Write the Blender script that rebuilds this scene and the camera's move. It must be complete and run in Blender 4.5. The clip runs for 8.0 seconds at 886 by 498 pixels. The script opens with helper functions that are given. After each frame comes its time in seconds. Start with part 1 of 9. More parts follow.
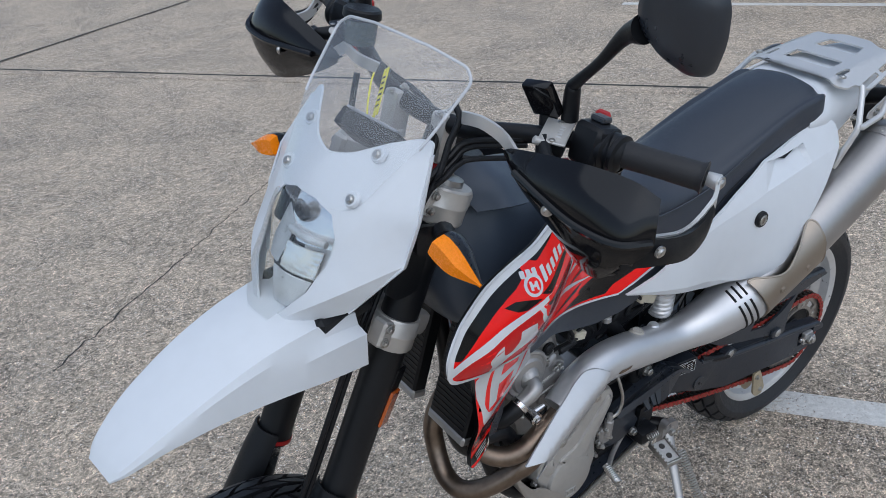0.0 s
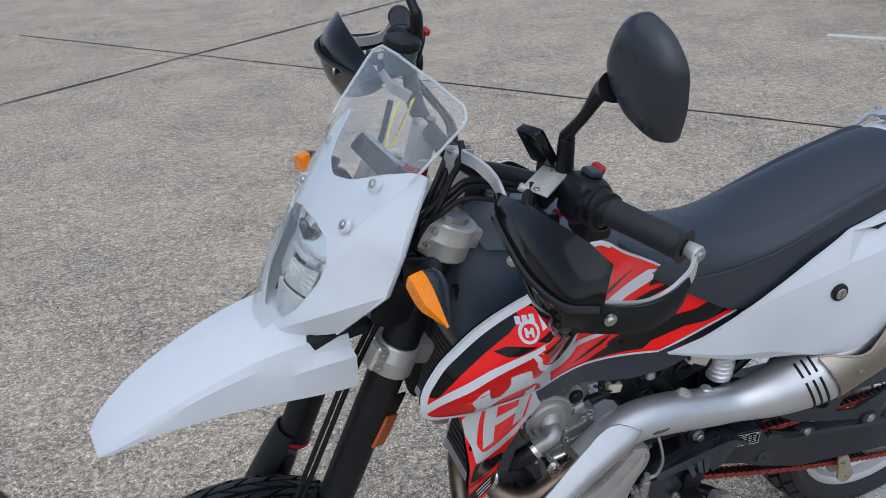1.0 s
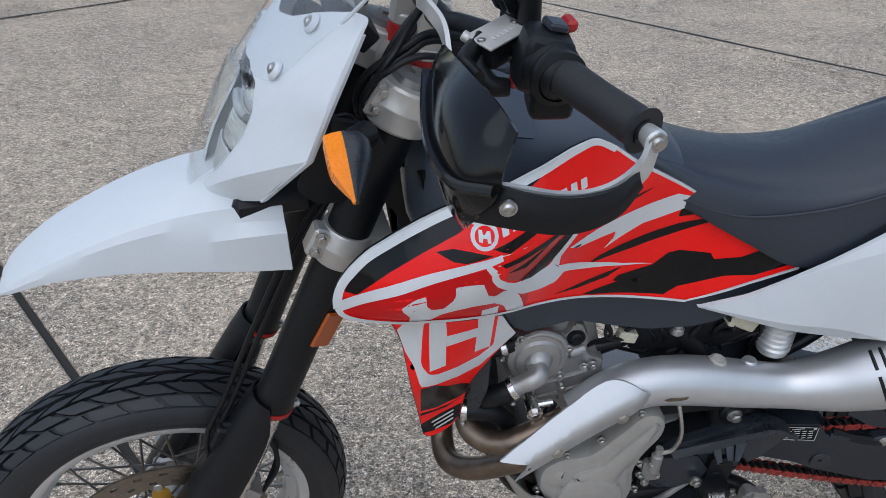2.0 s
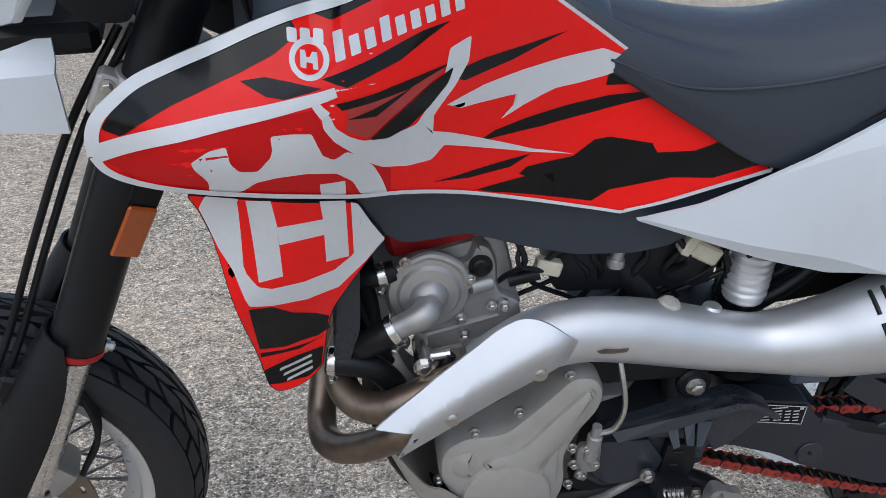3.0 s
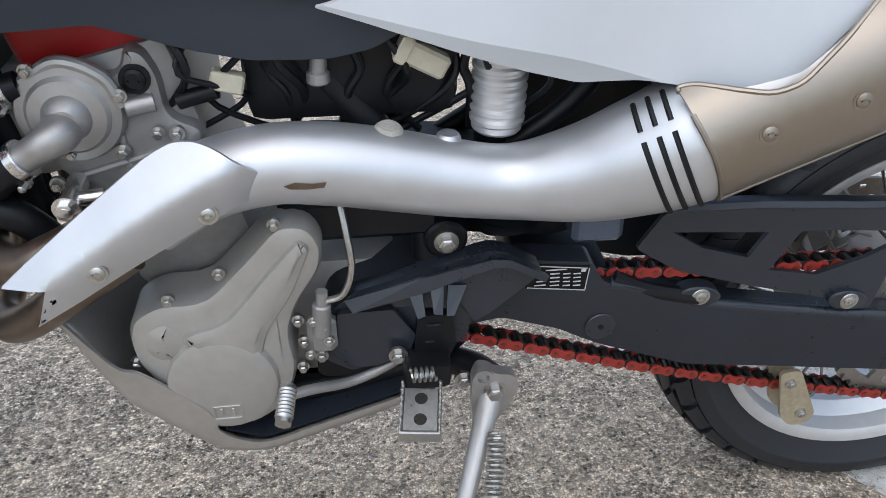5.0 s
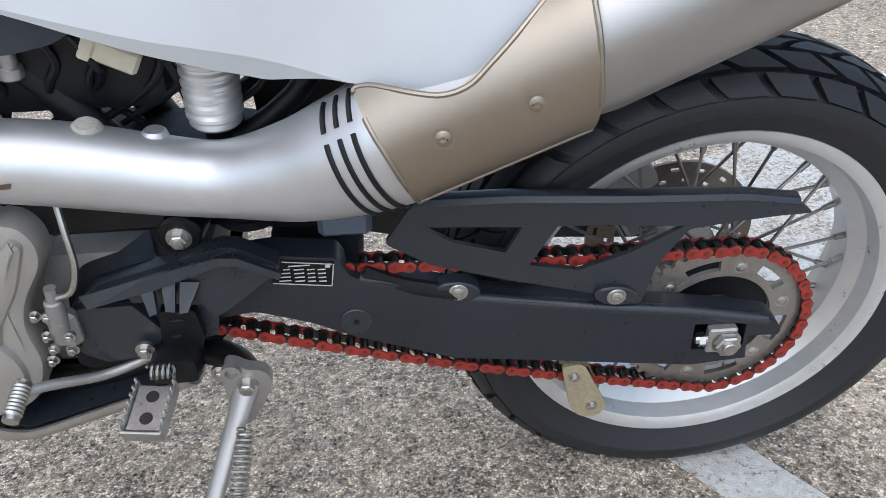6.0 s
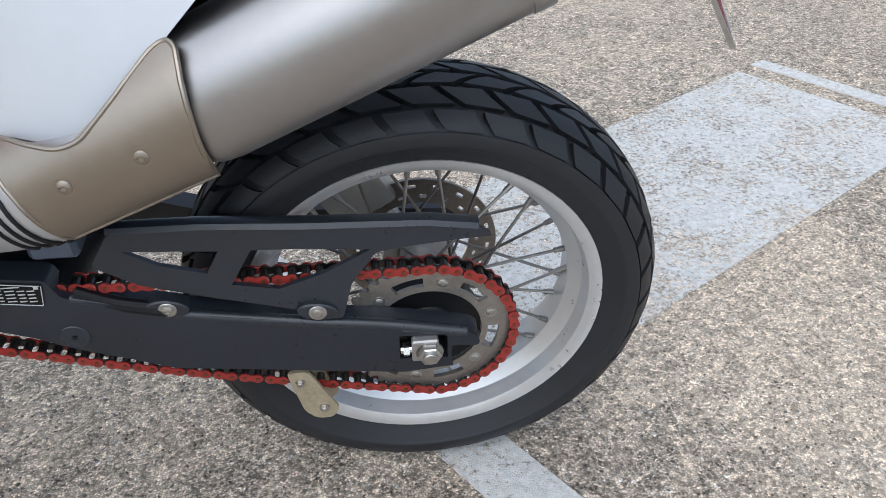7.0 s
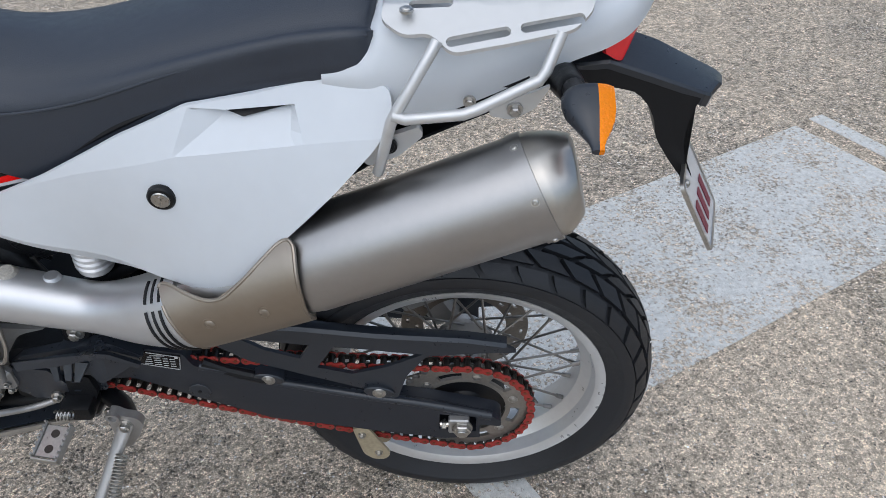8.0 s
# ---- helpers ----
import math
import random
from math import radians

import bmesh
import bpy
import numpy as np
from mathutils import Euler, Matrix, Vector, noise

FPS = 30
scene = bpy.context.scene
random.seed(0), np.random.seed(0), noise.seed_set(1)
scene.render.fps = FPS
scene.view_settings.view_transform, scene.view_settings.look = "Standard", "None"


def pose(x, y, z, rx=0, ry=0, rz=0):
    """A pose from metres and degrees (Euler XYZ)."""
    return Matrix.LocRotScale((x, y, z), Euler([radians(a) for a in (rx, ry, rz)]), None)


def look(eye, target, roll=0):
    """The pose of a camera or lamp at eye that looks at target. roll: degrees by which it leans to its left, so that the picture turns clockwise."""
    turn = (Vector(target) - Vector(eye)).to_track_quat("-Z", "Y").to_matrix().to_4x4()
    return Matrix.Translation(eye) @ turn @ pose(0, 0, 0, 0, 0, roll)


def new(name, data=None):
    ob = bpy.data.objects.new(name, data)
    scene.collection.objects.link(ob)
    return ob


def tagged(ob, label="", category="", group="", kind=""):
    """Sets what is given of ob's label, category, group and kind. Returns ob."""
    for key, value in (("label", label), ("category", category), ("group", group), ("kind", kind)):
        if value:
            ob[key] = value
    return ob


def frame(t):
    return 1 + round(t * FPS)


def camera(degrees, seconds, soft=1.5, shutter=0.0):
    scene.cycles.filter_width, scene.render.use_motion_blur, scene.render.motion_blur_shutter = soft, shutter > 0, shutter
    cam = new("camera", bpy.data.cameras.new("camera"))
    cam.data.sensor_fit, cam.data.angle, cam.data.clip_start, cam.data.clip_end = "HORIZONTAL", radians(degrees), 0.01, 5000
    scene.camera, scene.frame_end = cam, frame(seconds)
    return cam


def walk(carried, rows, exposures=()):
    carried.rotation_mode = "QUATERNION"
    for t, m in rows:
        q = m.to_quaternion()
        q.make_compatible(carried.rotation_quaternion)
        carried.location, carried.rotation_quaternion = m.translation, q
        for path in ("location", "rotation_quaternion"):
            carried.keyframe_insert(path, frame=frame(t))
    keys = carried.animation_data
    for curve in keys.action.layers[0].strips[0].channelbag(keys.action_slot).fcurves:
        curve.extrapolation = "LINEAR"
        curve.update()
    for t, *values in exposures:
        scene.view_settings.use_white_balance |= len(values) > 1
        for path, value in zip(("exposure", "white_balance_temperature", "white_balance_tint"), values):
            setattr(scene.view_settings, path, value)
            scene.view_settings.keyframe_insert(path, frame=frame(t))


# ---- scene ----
cam = camera(55.6, 8.0, soft=0.75)
PATH = [
    (0, (-0.949, -1.138, 1.498), (0.036, 0.357, 0.607), -5.5),
    (0.5, (-0.854, -1.13, 1.503), (0.118, 0.381, 0.623), -3.3),
    (1, (-0.709, -1.251, 1.511), (-0.105, 0.461, 0.672), -4.4),
    (1.5, (-0.587, -1.271, 1.452), (-0.245, 0.505, 0.6), -2.7),
    (2, (-0.407, -1.165, 1.336), (-0.208, 0.59, 0.399), -1.1),
    (2.2, (-0.325, -1.138, 1.267), (-0.135, 0.616, 0.324), -0.2),
    (3.3, (-0.218, -0.956, 0.968), (-0.022, 0.882, 0.205), -0.2),
    (3.5, (-0.202, -0.929, 0.937), (0.026, 0.904, 0.169), -0.0),
    (4, (-0.131, -0.91, 0.867), (0.107, 0.922, 0.1), -0.4),
    (4.5, (-0.038, -0.906, 0.835), (0.2, 0.902, 0.014), -0.3),
    (4.7, (0.007, -0.907, 0.829), (0.239, 0.886, -0.028), -0.4),
    (5.8, (0.325, -0.91, 0.855), (0.416, 0.821, -0.143), -1.8),
    (6, (0.378, -0.893, 0.86), (0.506, 0.824, -0.157), -1.6),
    (6.5, (0.519, -0.894, 0.868), (0.696, 0.805, -0.173), -3.6),
    (7, (0.686, -0.949, 0.942), (0.843, 0.721, -0.148), -1.2),
    (7.5, (0.719, -0.981, 1.098), (0.81, 0.677, -0.016), 0.3),
    (8, (0.721, -1.044, 1.301), (0.696, 0.546, 0.088), 0.7),
]
EXPOSURE = [(0, -0.18), (1.5, -0.17), (2.2, -0.08), (3.5, 0.06), (4.5, 0.2), (6, 0.38), (6.5, 0.42), (7, 0.3), (7.5, 0.1), (8, -0.04)]
walk(cam, [(t, look(eye, target, roll)) for t, eye, target, roll in PATH], [(t, stops, 5930 if t < 2 else 6020 if t < 4 else 6150, 8) for t, stops in EXPOSURE])

# ---- light: an overcast day ----
world = bpy.data.worlds.new("overcast_sky")
scene.world = world
world.use_nodes = True
wn = world.node_tree.nodes
sky = wn.new("ShaderNodeTexSky")
sky.sky_type, sky.sun_disc = "NISHITA", False
sky.sun_elevation, sky.sun_rotation = radians(52), radians(200)
sky.dust_density, sky.air_density = 1.5, 1.0
wn["Background"].inputs[1].default_value = 0.15
haze = wn.new("ShaderNodeHueSaturation")
haze.inputs["Saturation"].default_value = 0.75
world.node_tree.links.new(sky.outputs[0], haze.inputs["Color"])
world.node_tree.links.new(haze.outputs[0], wn["Background"].inputs[0])
sun = new("sun", bpy.data.lights.new("sun", "SUN"))
sun.data.energy, sun.data.angle, sun.data.color = 1.6, radians(110), (1.0, 0.98, 0.95)
sun.matrix_world = look((-2, -3.5, 12), (0, 0, 0))

# ---- materials ----
def material(name, colour, rough=0.5, metal=0.0, vary=0.12, scale=40.0, bump=0.0, bump_scale=300.0, coat=0.0, spec=0.5, wear=0.0, rvary=0.12):
    """A surface with variation at two scales, fine relief and, by wear, pale scuffs."""
    m = bpy.data.materials.new(name)
    m.use_nodes = True
    nt = m.node_tree
    n, l = nt.nodes, nt.links
    b = n["Principled BSDF"]
    b.inputs["Metallic"].default_value = metal
    b.inputs["Coat Weight"].default_value = coat
    b.inputs["Coat Roughness"].default_value = 0.08
    b.inputs["Specular IOR Level"].default_value = spec
    tc = n.new("ShaderNodeTexCoord")
    big, fine = n.new("ShaderNodeTexNoise"), n.new("ShaderNodeTexNoise")
    big.inputs["Scale"].default_value, fine.inputs["Scale"].default_value = scale * 0.2, scale * 3
    big.inputs["Detail"].default_value, fine.inputs["Detail"].default_value = 5, 4
    for t in (big, fine):
        l.new(tc.outputs["Object"], t.inputs["Vector"])
    add = n.new("ShaderNodeMath")
    add.operation = "ADD"
    l.new(big.outputs[0], add.inputs[0])
    l.new(fine.outputs[0], add.inputs[1])
    ramp = n.new("ShaderNodeMapRange")
    ramp.inputs[1].default_value, ramp.inputs[2].default_value = 0.6, 1.4
    ramp.inputs[3].default_value, ramp.inputs[4].default_value = 1 - vary, 1 + vary
    l.new(add.outputs[0], ramp.inputs[0])
    mul = n.new("ShaderNodeVectorMath")
    mul.operation = "SCALE"
    mul.inputs[0].default_value = colour[:3]
    l.new(ramp.outputs[0], mul.inputs["Scale"])
    out = mul.outputs[0]
    if wear:
        sc = n.new("ShaderNodeTexNoise")
        sc.inputs["Scale"].default_value, sc.inputs["Detail"].default_value = scale * 0.8, 8
        l.new(tc.outputs["Object"], sc.inputs["Vector"])
        wr = n.new("ShaderNodeMapRange")
        wr.inputs[1].default_value, wr.inputs[2].default_value = 0.62, 0.7
        wr.inputs[3].default_value, wr.inputs[4].default_value = 0, wear
        l.new(sc.outputs[0], wr.inputs[0])
        mix = n.new("ShaderNodeMix")
        mix.data_type = "RGBA"
        mix.inputs[7].default_value = (0.3, 0.29, 0.28, 1)
        l.new(wr.outputs[0], mix.inputs[0])
        l.new(out, mix.inputs[6])
        out = mix.outputs[2]
    l.new(out, b.inputs["Base Color"])
    rr = n.new("ShaderNodeMapRange")
    rr.inputs[1].default_value, rr.inputs[2].default_value = 0.6, 1.4
    rr.inputs[3].default_value, rr.inputs[4].default_value = max(0.02, rough - rvary), min(1, rough + rvary)
    l.new(add.outputs[0], rr.inputs[0])
    l.new(rr.outputs[0], b.inputs["Roughness"])
    if bump:
        bt, bp = n.new("ShaderNodeTexNoise"), n.new("ShaderNodeBump")
        bt.inputs["Scale"].default_value, bt.inputs["Detail"].default_value = bump_scale, 3
        bp.inputs["Strength"].default_value, bp.inputs["Distance"].default_value = bump, 0.001
        l.new(tc.outputs["Object"], bt.inputs["Vector"])
        l.new(bt.outputs[0], bp.inputs["Height"])
        l.new(bp.outputs[0], b.inputs["Normal"])
    return m


def clear(name, colour, rough=0.02, ior=1.45, alpha=0.0):
    """Thin clear or tinted plastic: mostly see-through, with a gloss."""
    m = bpy.data.materials.new(name)
    m.use_nodes = True
    n, l = m.node_tree.nodes, m.node_tree.links
    n.remove(n["Principled BSDF"])
    tr, gl, df, lw = n.new("ShaderNodeBsdfTransparent"), n.new("ShaderNodeBsdfGlossy"), n.new("ShaderNodeBsdfDiffuse"), n.new("ShaderNodeLayerWeight")
    tr.inputs[0].default_value = (*colour, 1)
    df.inputs[0].default_value = (0.75, 0.77, 0.8, 1)
    gl.inputs["Roughness"].default_value = rough
    lw.inputs[0].default_value = 0.5
    pw, fr = n.new("ShaderNodeMath"), n.new("ShaderNodeMapRange")
    pw.operation = "POWER"
    pw.inputs[1].default_value = 4
    l.new(lw.outputs["Facing"], pw.inputs[0])
    l.new(pw.outputs[0], fr.inputs[0])
    fr.inputs[3].default_value, fr.inputs[4].default_value = (ior - 1) ** 2 / (ior + 1) ** 2, 0.6
    m1, m2 = n.new("ShaderNodeMixShader"), n.new("ShaderNodeMixShader")
    m1.inputs[0].default_value = alpha
    l.new(tr.outputs[0], m1.inputs[1])
    l.new(df.outputs[0], m1.inputs[2])
    l.new(fr.outputs[0], m2.inputs[0])
    l.new(m1.outputs[0], m2.inputs[1])
    l.new(gl.outputs[0], m2.inputs[2])
    l.new(m2.outputs[0], n["Material Output"].inputs[0])
    return m


def brushed(name, colour, rough, axis=0, metal=1.0):
    """Metal with fine lines along one axis and faint blotches."""
    m = material(name, colour, rough, metal, 0.06, 30, 0, rvary=0.06)
    n, l = m.node_tree.nodes, m.node_tree.links
    mp, tx, bp, tc = n.new("ShaderNodeMapping"), n.new("ShaderNodeTexNoise"), n.new("ShaderNodeBump"), n.new("ShaderNodeTexCoord")
    sc = [600.0, 600.0, 600.0]
    sc[axis] = 12.0
    mp.inputs["Scale"].default_value = sc
    tx.inputs["Scale"].default_value = 1.0
    bp.inputs["Strength"].default_value, bp.inputs["Distance"].default_value = 0.05, 0.001
    l.new(tc.outputs["Object"], mp.inputs[0])
    l.new(mp.outputs[0], tx.inputs["Vector"])
    l.new(tx.outputs[0], bp.inputs["Height"])
    l.new(bp.outputs[0], n["Principled BSDF"].inputs["Normal"])
    return m


def aggregate(name, painted=0.0):
    """Weathered concrete with exposed pebbles; painted: worn white road paint over it, eaten away between the pebbles."""
    m = bpy.data.materials.new(name)
    m.use_nodes = True
    n, l = m.node_tree.nodes, m.node_tree.links
    b, tc = n["Principled BSDF"], n.new("ShaderNodeTexCoord")
    oi = n.new("ShaderNodeNewGeometry")

    def noise_(scale, detail=4, rough=0.6):
        t = n.new("ShaderNodeTexNoise")
        t.inputs["Scale"].default_value, t.inputs["Detail"].default_value, t.inputs["Roughness"].default_value = scale, detail, rough
        l.new(oi.outputs["Position"], t.inputs["Vector"])
        return t.outputs[0]

    def span(v, a, b_, c, d):
        t = n.new("ShaderNodeMapRange")
        for i, x in zip((1, 2, 3, 4), (a, b_, c, d)):
            t.inputs[i].default_value = x
        l.new(v, t.inputs[0])
        return t.outputs[0]

    def mixc(f, a, b_):
        t = n.new("ShaderNodeMix")
        t.data_type = "RGBA"
        if isinstance(f, float):
            t.inputs[0].default_value = f
        else:
            l.new(f, t.inputs[0])
        for i, x in ((6, a), (7, b_)):
            if isinstance(x, tuple):
                t.inputs[i].default_value = (*x, 1)
            else:
                l.new(x, t.inputs[i])
        return t.outputs[2]

    def cells(scale, warp_by):
        """Irregular cells: their distance field and a random number each."""
        t = n.new("ShaderNodeTexVoronoi")
        t.inputs["Scale"].default_value = scale
        w, wn_ = n.new("ShaderNodeVectorMath"), n.new("ShaderNodeTexNoise")
        w.operation = "MULTIPLY_ADD"
        wn_.inputs["Scale"].default_value = scale * 1.2
        l.new(oi.outputs["Position"], wn_.inputs["Vector"])
        w.inputs[1].default_value = (warp_by, warp_by, warp_by)
        l.new(wn_.outputs[1], w.inputs[0])
        l.new(oi.outputs["Position"], w.inputs[2])
        l.new(w.outputs[0], t.inputs["Vector"])
        sp = n.new("ShaderNodeSeparateColor")
        l.new(t.outputs["Color"], sp.inputs[0])
        ed = n.new("ShaderNodeTexVoronoi")
        ed.feature = "DISTANCE_TO_EDGE"
        ed.inputs["Scale"].default_value = scale
        l.new(w.outputs[0], ed.inputs["Vector"])
        return t.outputs["Distance"], sp.outputs[0], sp.outputs[1], ed.outputs["Distance"]

    def calc(op, a, b_):
        t = n.new("ShaderNodeMath")
        t.operation = op
        for i_, x in ((0, a), (1, b_)):
            if isinstance(x, float):
                t.inputs[i_].default_value = x
            else:
                l.new(x, t.inputs[i_])
        return t.outputs[0]

    dist, pick, pick2, edge0 = cells(130, 0.0075)
    fine_d, grit, grit2, edge = cells(235, 0.0048)
    # worn zones show more pebbles, the others are filled with pale sandy cement
    zone = calc("ADD", span(noise_(1.5, 6, 0.65), 0.4, 0.66, 0.12, 0.62), span(noise_(14, 5, 0.7), 0.35, 0.65, -0.15, 0.35))
    # a patch washed over with pale sand
    sand = n.new("ShaderNodeVectorMath")
    sand.operation = "DISTANCE"
    sand.inputs[1].default_value = (1.38, 0.1, 0)
    l.new(oi.outputs["Position"], sand.inputs[0])
    ragged = calc("ADD", sand.outputs["Value"], span(noise_(5, 6, 0.7), 0.3, 0.7, -0.18, 0.18))
    zone = calc("SUBTRACT", zone, span(ragged, 0.3, 0.5, 0.4, 0.0))
    size = calc("ADD", span(zone, 0.0, 1.0, 0.18, 0.4), span(pick2, 0.0, 1.0, -0.12, 0.16))
    stone = span(calc("SUBTRACT", dist, size), -0.04, 0.04, 1.0, 0.0)
    ramp = n.new("ShaderNodeValToRGB")
    cols = ((0.0, (0.10, 0.095, 0.09)), (0.25, (0.2, 0.178, 0.154)), (0.5, (0.345, 0.308, 0.265)), (0.68, (0.31, 0.25, 0.185)), (0.85, (0.51, 0.47, 0.425)), (1.0, (0.78, 0.76, 0.72)))
    e = ramp.color_ramp.elements
    e[0].position, e[0].color = cols[0][0], (*cols[0][1], 1)
    e[1].position, e[1].color = cols[-1][0], (*cols[-1][1], 1)
    for p, c in cols[1:-1]:
        x = e.new(p)
        x.color = (*c, 1)
    l.new(pick, ramp.inputs[0])
    cement = mixc(span(zone, 0.1, 0.9, 0.0, 1.0), (0.575, 0.48, 0.375), (0.395, 0.34, 0.278))
    col = mixc(stone, cement, ramp.outputs[0])
    col = mixc(span(noise_(0.8, 6, 0.7), 0.5, 0.72, 0.0, 0.12), col, (0.2, 0.185, 0.165))
    col = mixc(span(noise_(3.2, 7, 0.75), 0.52, 0.7, 0.0, 0.14), col, (0.18, 0.165, 0.15))
    # pale scuffed streaks
    col = mixc(span(noise_(2.3, 9, 0.8), 0.58, 0.68, 0.0, 0.3), col, (0.6, 0.55, 0.48))
    # oily brown dirt trodden in behind the machine
    far = n.new("ShaderNodeVectorMath")
    far.operation = "DISTANCE"
    far.inputs[1].default_value = (0.85, -0.25, 0)
    l.new(oi.outputs["Position"], far.inputs[0])
    dirt = calc("MULTIPLY", span(far.outputs["Value"], 0.25, 0.6, 1.0, 0.0), span(noise_(3.6, 8, 0.78), 0.46, 0.62, 0.0, 0.22))
    col = mixc(dirt, col, (0.1, 0.082, 0.066))
    gain = n.new("ShaderNodeVectorMath")
    gain.operation = "SCALE"
    l.new(col, gain.inputs[0])
    grain = calc("MULTIPLY", span(grit, 0.0, 1.0, 0.36, 1.9), calc("MULTIPLY", span(noise_(85, 5, 0.85), 0.3, 0.7, 0.46, 1.56), span(noise_(34, 5, 0.85), 0.32, 0.68, 0.72, 1.28)))
    crevice = span(edge, 0.0, 0.2, 0.35, 1.1)
    filled = span(zone, 0.0, 0.7, 0.5, 0.0)
    fill = n.new("ShaderNodeMix")
    l.new(filled, fill.inputs[0])
    l.new(calc("MULTIPLY", grain, crevice), fill.inputs[2])
    l.new(span(grit2, 0.0, 1.0, 0.5, 1.4), fill.inputs[3])
    spots = cells(78, 0.011)
    l.new(calc("MULTIPLY", fill.outputs[0], span(spots[1], 0.0, 1.0, 0.76, 1.32)), gain.inputs["Scale"])
    col = gain.outputs[0]
    if painted:
        mx = n.new("ShaderNodeMath")
        mx.operation = "ADD"
        l.new(span(noise_(95, 6, 0.8), 0.3, 0.7, 0.0, 1.0), mx.inputs[0])
        l.new(span(noise_(6, 5, 0.7), 0.3, 0.7, -0.22, 0.22), mx.inputs[1])
        keep = span(mx.outputs[0], 0.6 - painted, 0.74 - painted, 0.08, 0.93)
        white = mixc(span(noise_(60, 6, 0.8), 0.3, 0.7, 0.0, 1.0), (0.52, 0.52, 0.5), (0.84, 0.84, 0.82))
        col = mixc(keep, col, white)
    l.new(col, b.inputs["Base Color"])
    b.inputs["Roughness"].default_value = 0.95
    b.inputs["Specular IOR Level"].default_value = 0.15
    bp = n.new("ShaderNodeBump")
    bp.inputs["Strength"].default_value, bp.inputs["Distance"].default_value = 0.6, 0.002
    inv = calc("ADD", span(stone, 0.0, 1.0, 0.0, 0.4), span(edge, 0.0, 0.3, 0.0, 0.7))
    l.new(inv, bp.inputs["Height"])
    l.new(bp.outputs[0], b.inputs["Normal"])
    return m


WHITE = material("white_plastic", (0.63, 0.66, 0.695), 0.4, vary=0.03, scale=12, bump=0.03, bump_scale=900, coat=0.0, rvary=0.08)
BLACK = material("black_plastic", (0.0065, 0.0072, 0.009), 0.42, vary=0.2, bump=0.15, bump_scale=1500, spec=0.3)
GLOSSBLACK = material("gloss_black_plastic", (0.006, 0.006, 0.007), 0.12, vary=0.2, spec=0.3, coat=0.15, rvary=0.05)
GREYBLACK = material("dark_grey_plastic", (0.019, 0.0235, 0.032), 0.33, spec=0.6, vary=0.12, bump=0.12, bump_scale=1200)
RUBBER = material("tyre_rubber", (0.014, 0.0153, 0.019), 0.5, vary=0.25, scale=30, bump=0.25, bump_scale=500)
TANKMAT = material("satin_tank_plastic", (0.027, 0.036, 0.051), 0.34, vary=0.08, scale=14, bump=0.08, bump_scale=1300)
# TANKMAT lightened: the brighter, sky-lit look of the top is put into the colour
TANKTOP = material("lit_tank_plastic", (0.046, 0.06, 0.084), 0.4, vary=0.1, scale=14, bump=0.1, bump_scale=1300)
SEATMAT = material("black_vinyl", (0.028, 0.0345, 0.048), 0.42, vary=0.1, bump=0.35, bump_scale=700)
RED = material("red_decal", (0.93, 0.01, 0.008), 0.16, vary=0.05, coat=0.05, spec=0.25, rvary=0.05)
# RED darkened, as it looks in shade on the shroud's lower face
REDSHADE = material("shaded_red_decal", (0.6, 0.004, 0.006), 0.16, vary=0.05, coat=0.05, spec=0.25, rvary=0.05)
DARKRED = material("sheen_red_decal", (0.42, 0.02, 0.02), 0.2, vary=0.08, coat=0.6, rvary=0.05)
WHITEDECAL = material("white_decal", (0.68, 0.69, 0.71), 0.18, vary=0.04, coat=0.6, rvary=0.05)
BLACKDECAL = material("black_decal", (0.006, 0.006, 0.007), 0.12, vary=0.1, coat=0.1, spec=0.22, rvary=0.04)
ALLOY = material("cast_aluminium", (0.42, 0.41, 0.4), 0.42, 0.75, vary=0.12, scale=30, bump=0.3, bump_scale=900)
ENGINE = material("engine_aluminium", (0.33, 0.32, 0.31), 0.5, 0.55, vary=0.15, scale=30, bump=0.3, bump_scale=1100)
COVER = material("painted_engine_cover", (0.42, 0.405, 0.38), 0.4, 0.45, vary=0.1, scale=25, bump=0.15, bump_scale=900)
SHINY = material("polished_steel", (0.75, 0.74, 0.73), 0.26, 1.0, vary=0.08, rvary=0.08)
ENDCAP = material("buffed_end_cap", (0.5, 0.48, 0.45), 0.4, 1.0, vary=0.12, scale=18, rvary=0.1)
CLAMP = material("bead_blasted_alloy", (0.52, 0.505, 0.48), 0.42, 0.5, vary=0.08, scale=30, bump=0.2, bump_scale=1100)
STEEL = material("zinc_steel", (0.5, 0.49, 0.47), 0.35, 1.0, vary=0.2, scale=80)
SILVER = material("silver_heat_shield", (0.60, 0.61, 0.63), 0.42, 0.75, vary=0.05, scale=15, bump=0.04, rvary=0.06)
RIMMAT = material("silver_rim", (0.66, 0.66, 0.66), 0.34, 0.6, vary=0.08, scale=20)
MUFFLER = brushed("brushed_steel", (0.42, 0.41, 0.405), 0.4, 0)
SHIELD = brushed("tarnished_steel_plate", (0.36, 0.315, 0.265), 0.42, 0)
HEADER = material("heat_tinted_steel", (0.2, 0.155, 0.12), 0.38, 0.9, vary=0.3, scale=25, rvary=0.1)
CHAINRED = material("red_chain_paint", (0.27, 0.024, 0.018), 0.55, vary=0.45, scale=120, wear=0.35)
CHAINDARK = material("oily_chain_steel", (0.07, 0.065, 0.06), 0.35, 0.9, vary=0.3, scale=120)
AMBER = material("amber_lens", (0.9, 0.24, 0.0005), 0.25, vary=0.12, scale=120, bump=0.6, bump_scale=350, spec=0.25)
ORANGE = material("orange_reflector", (0.42, 0.09, 0.015), 0.2, vary=0.1, coat=0.5)
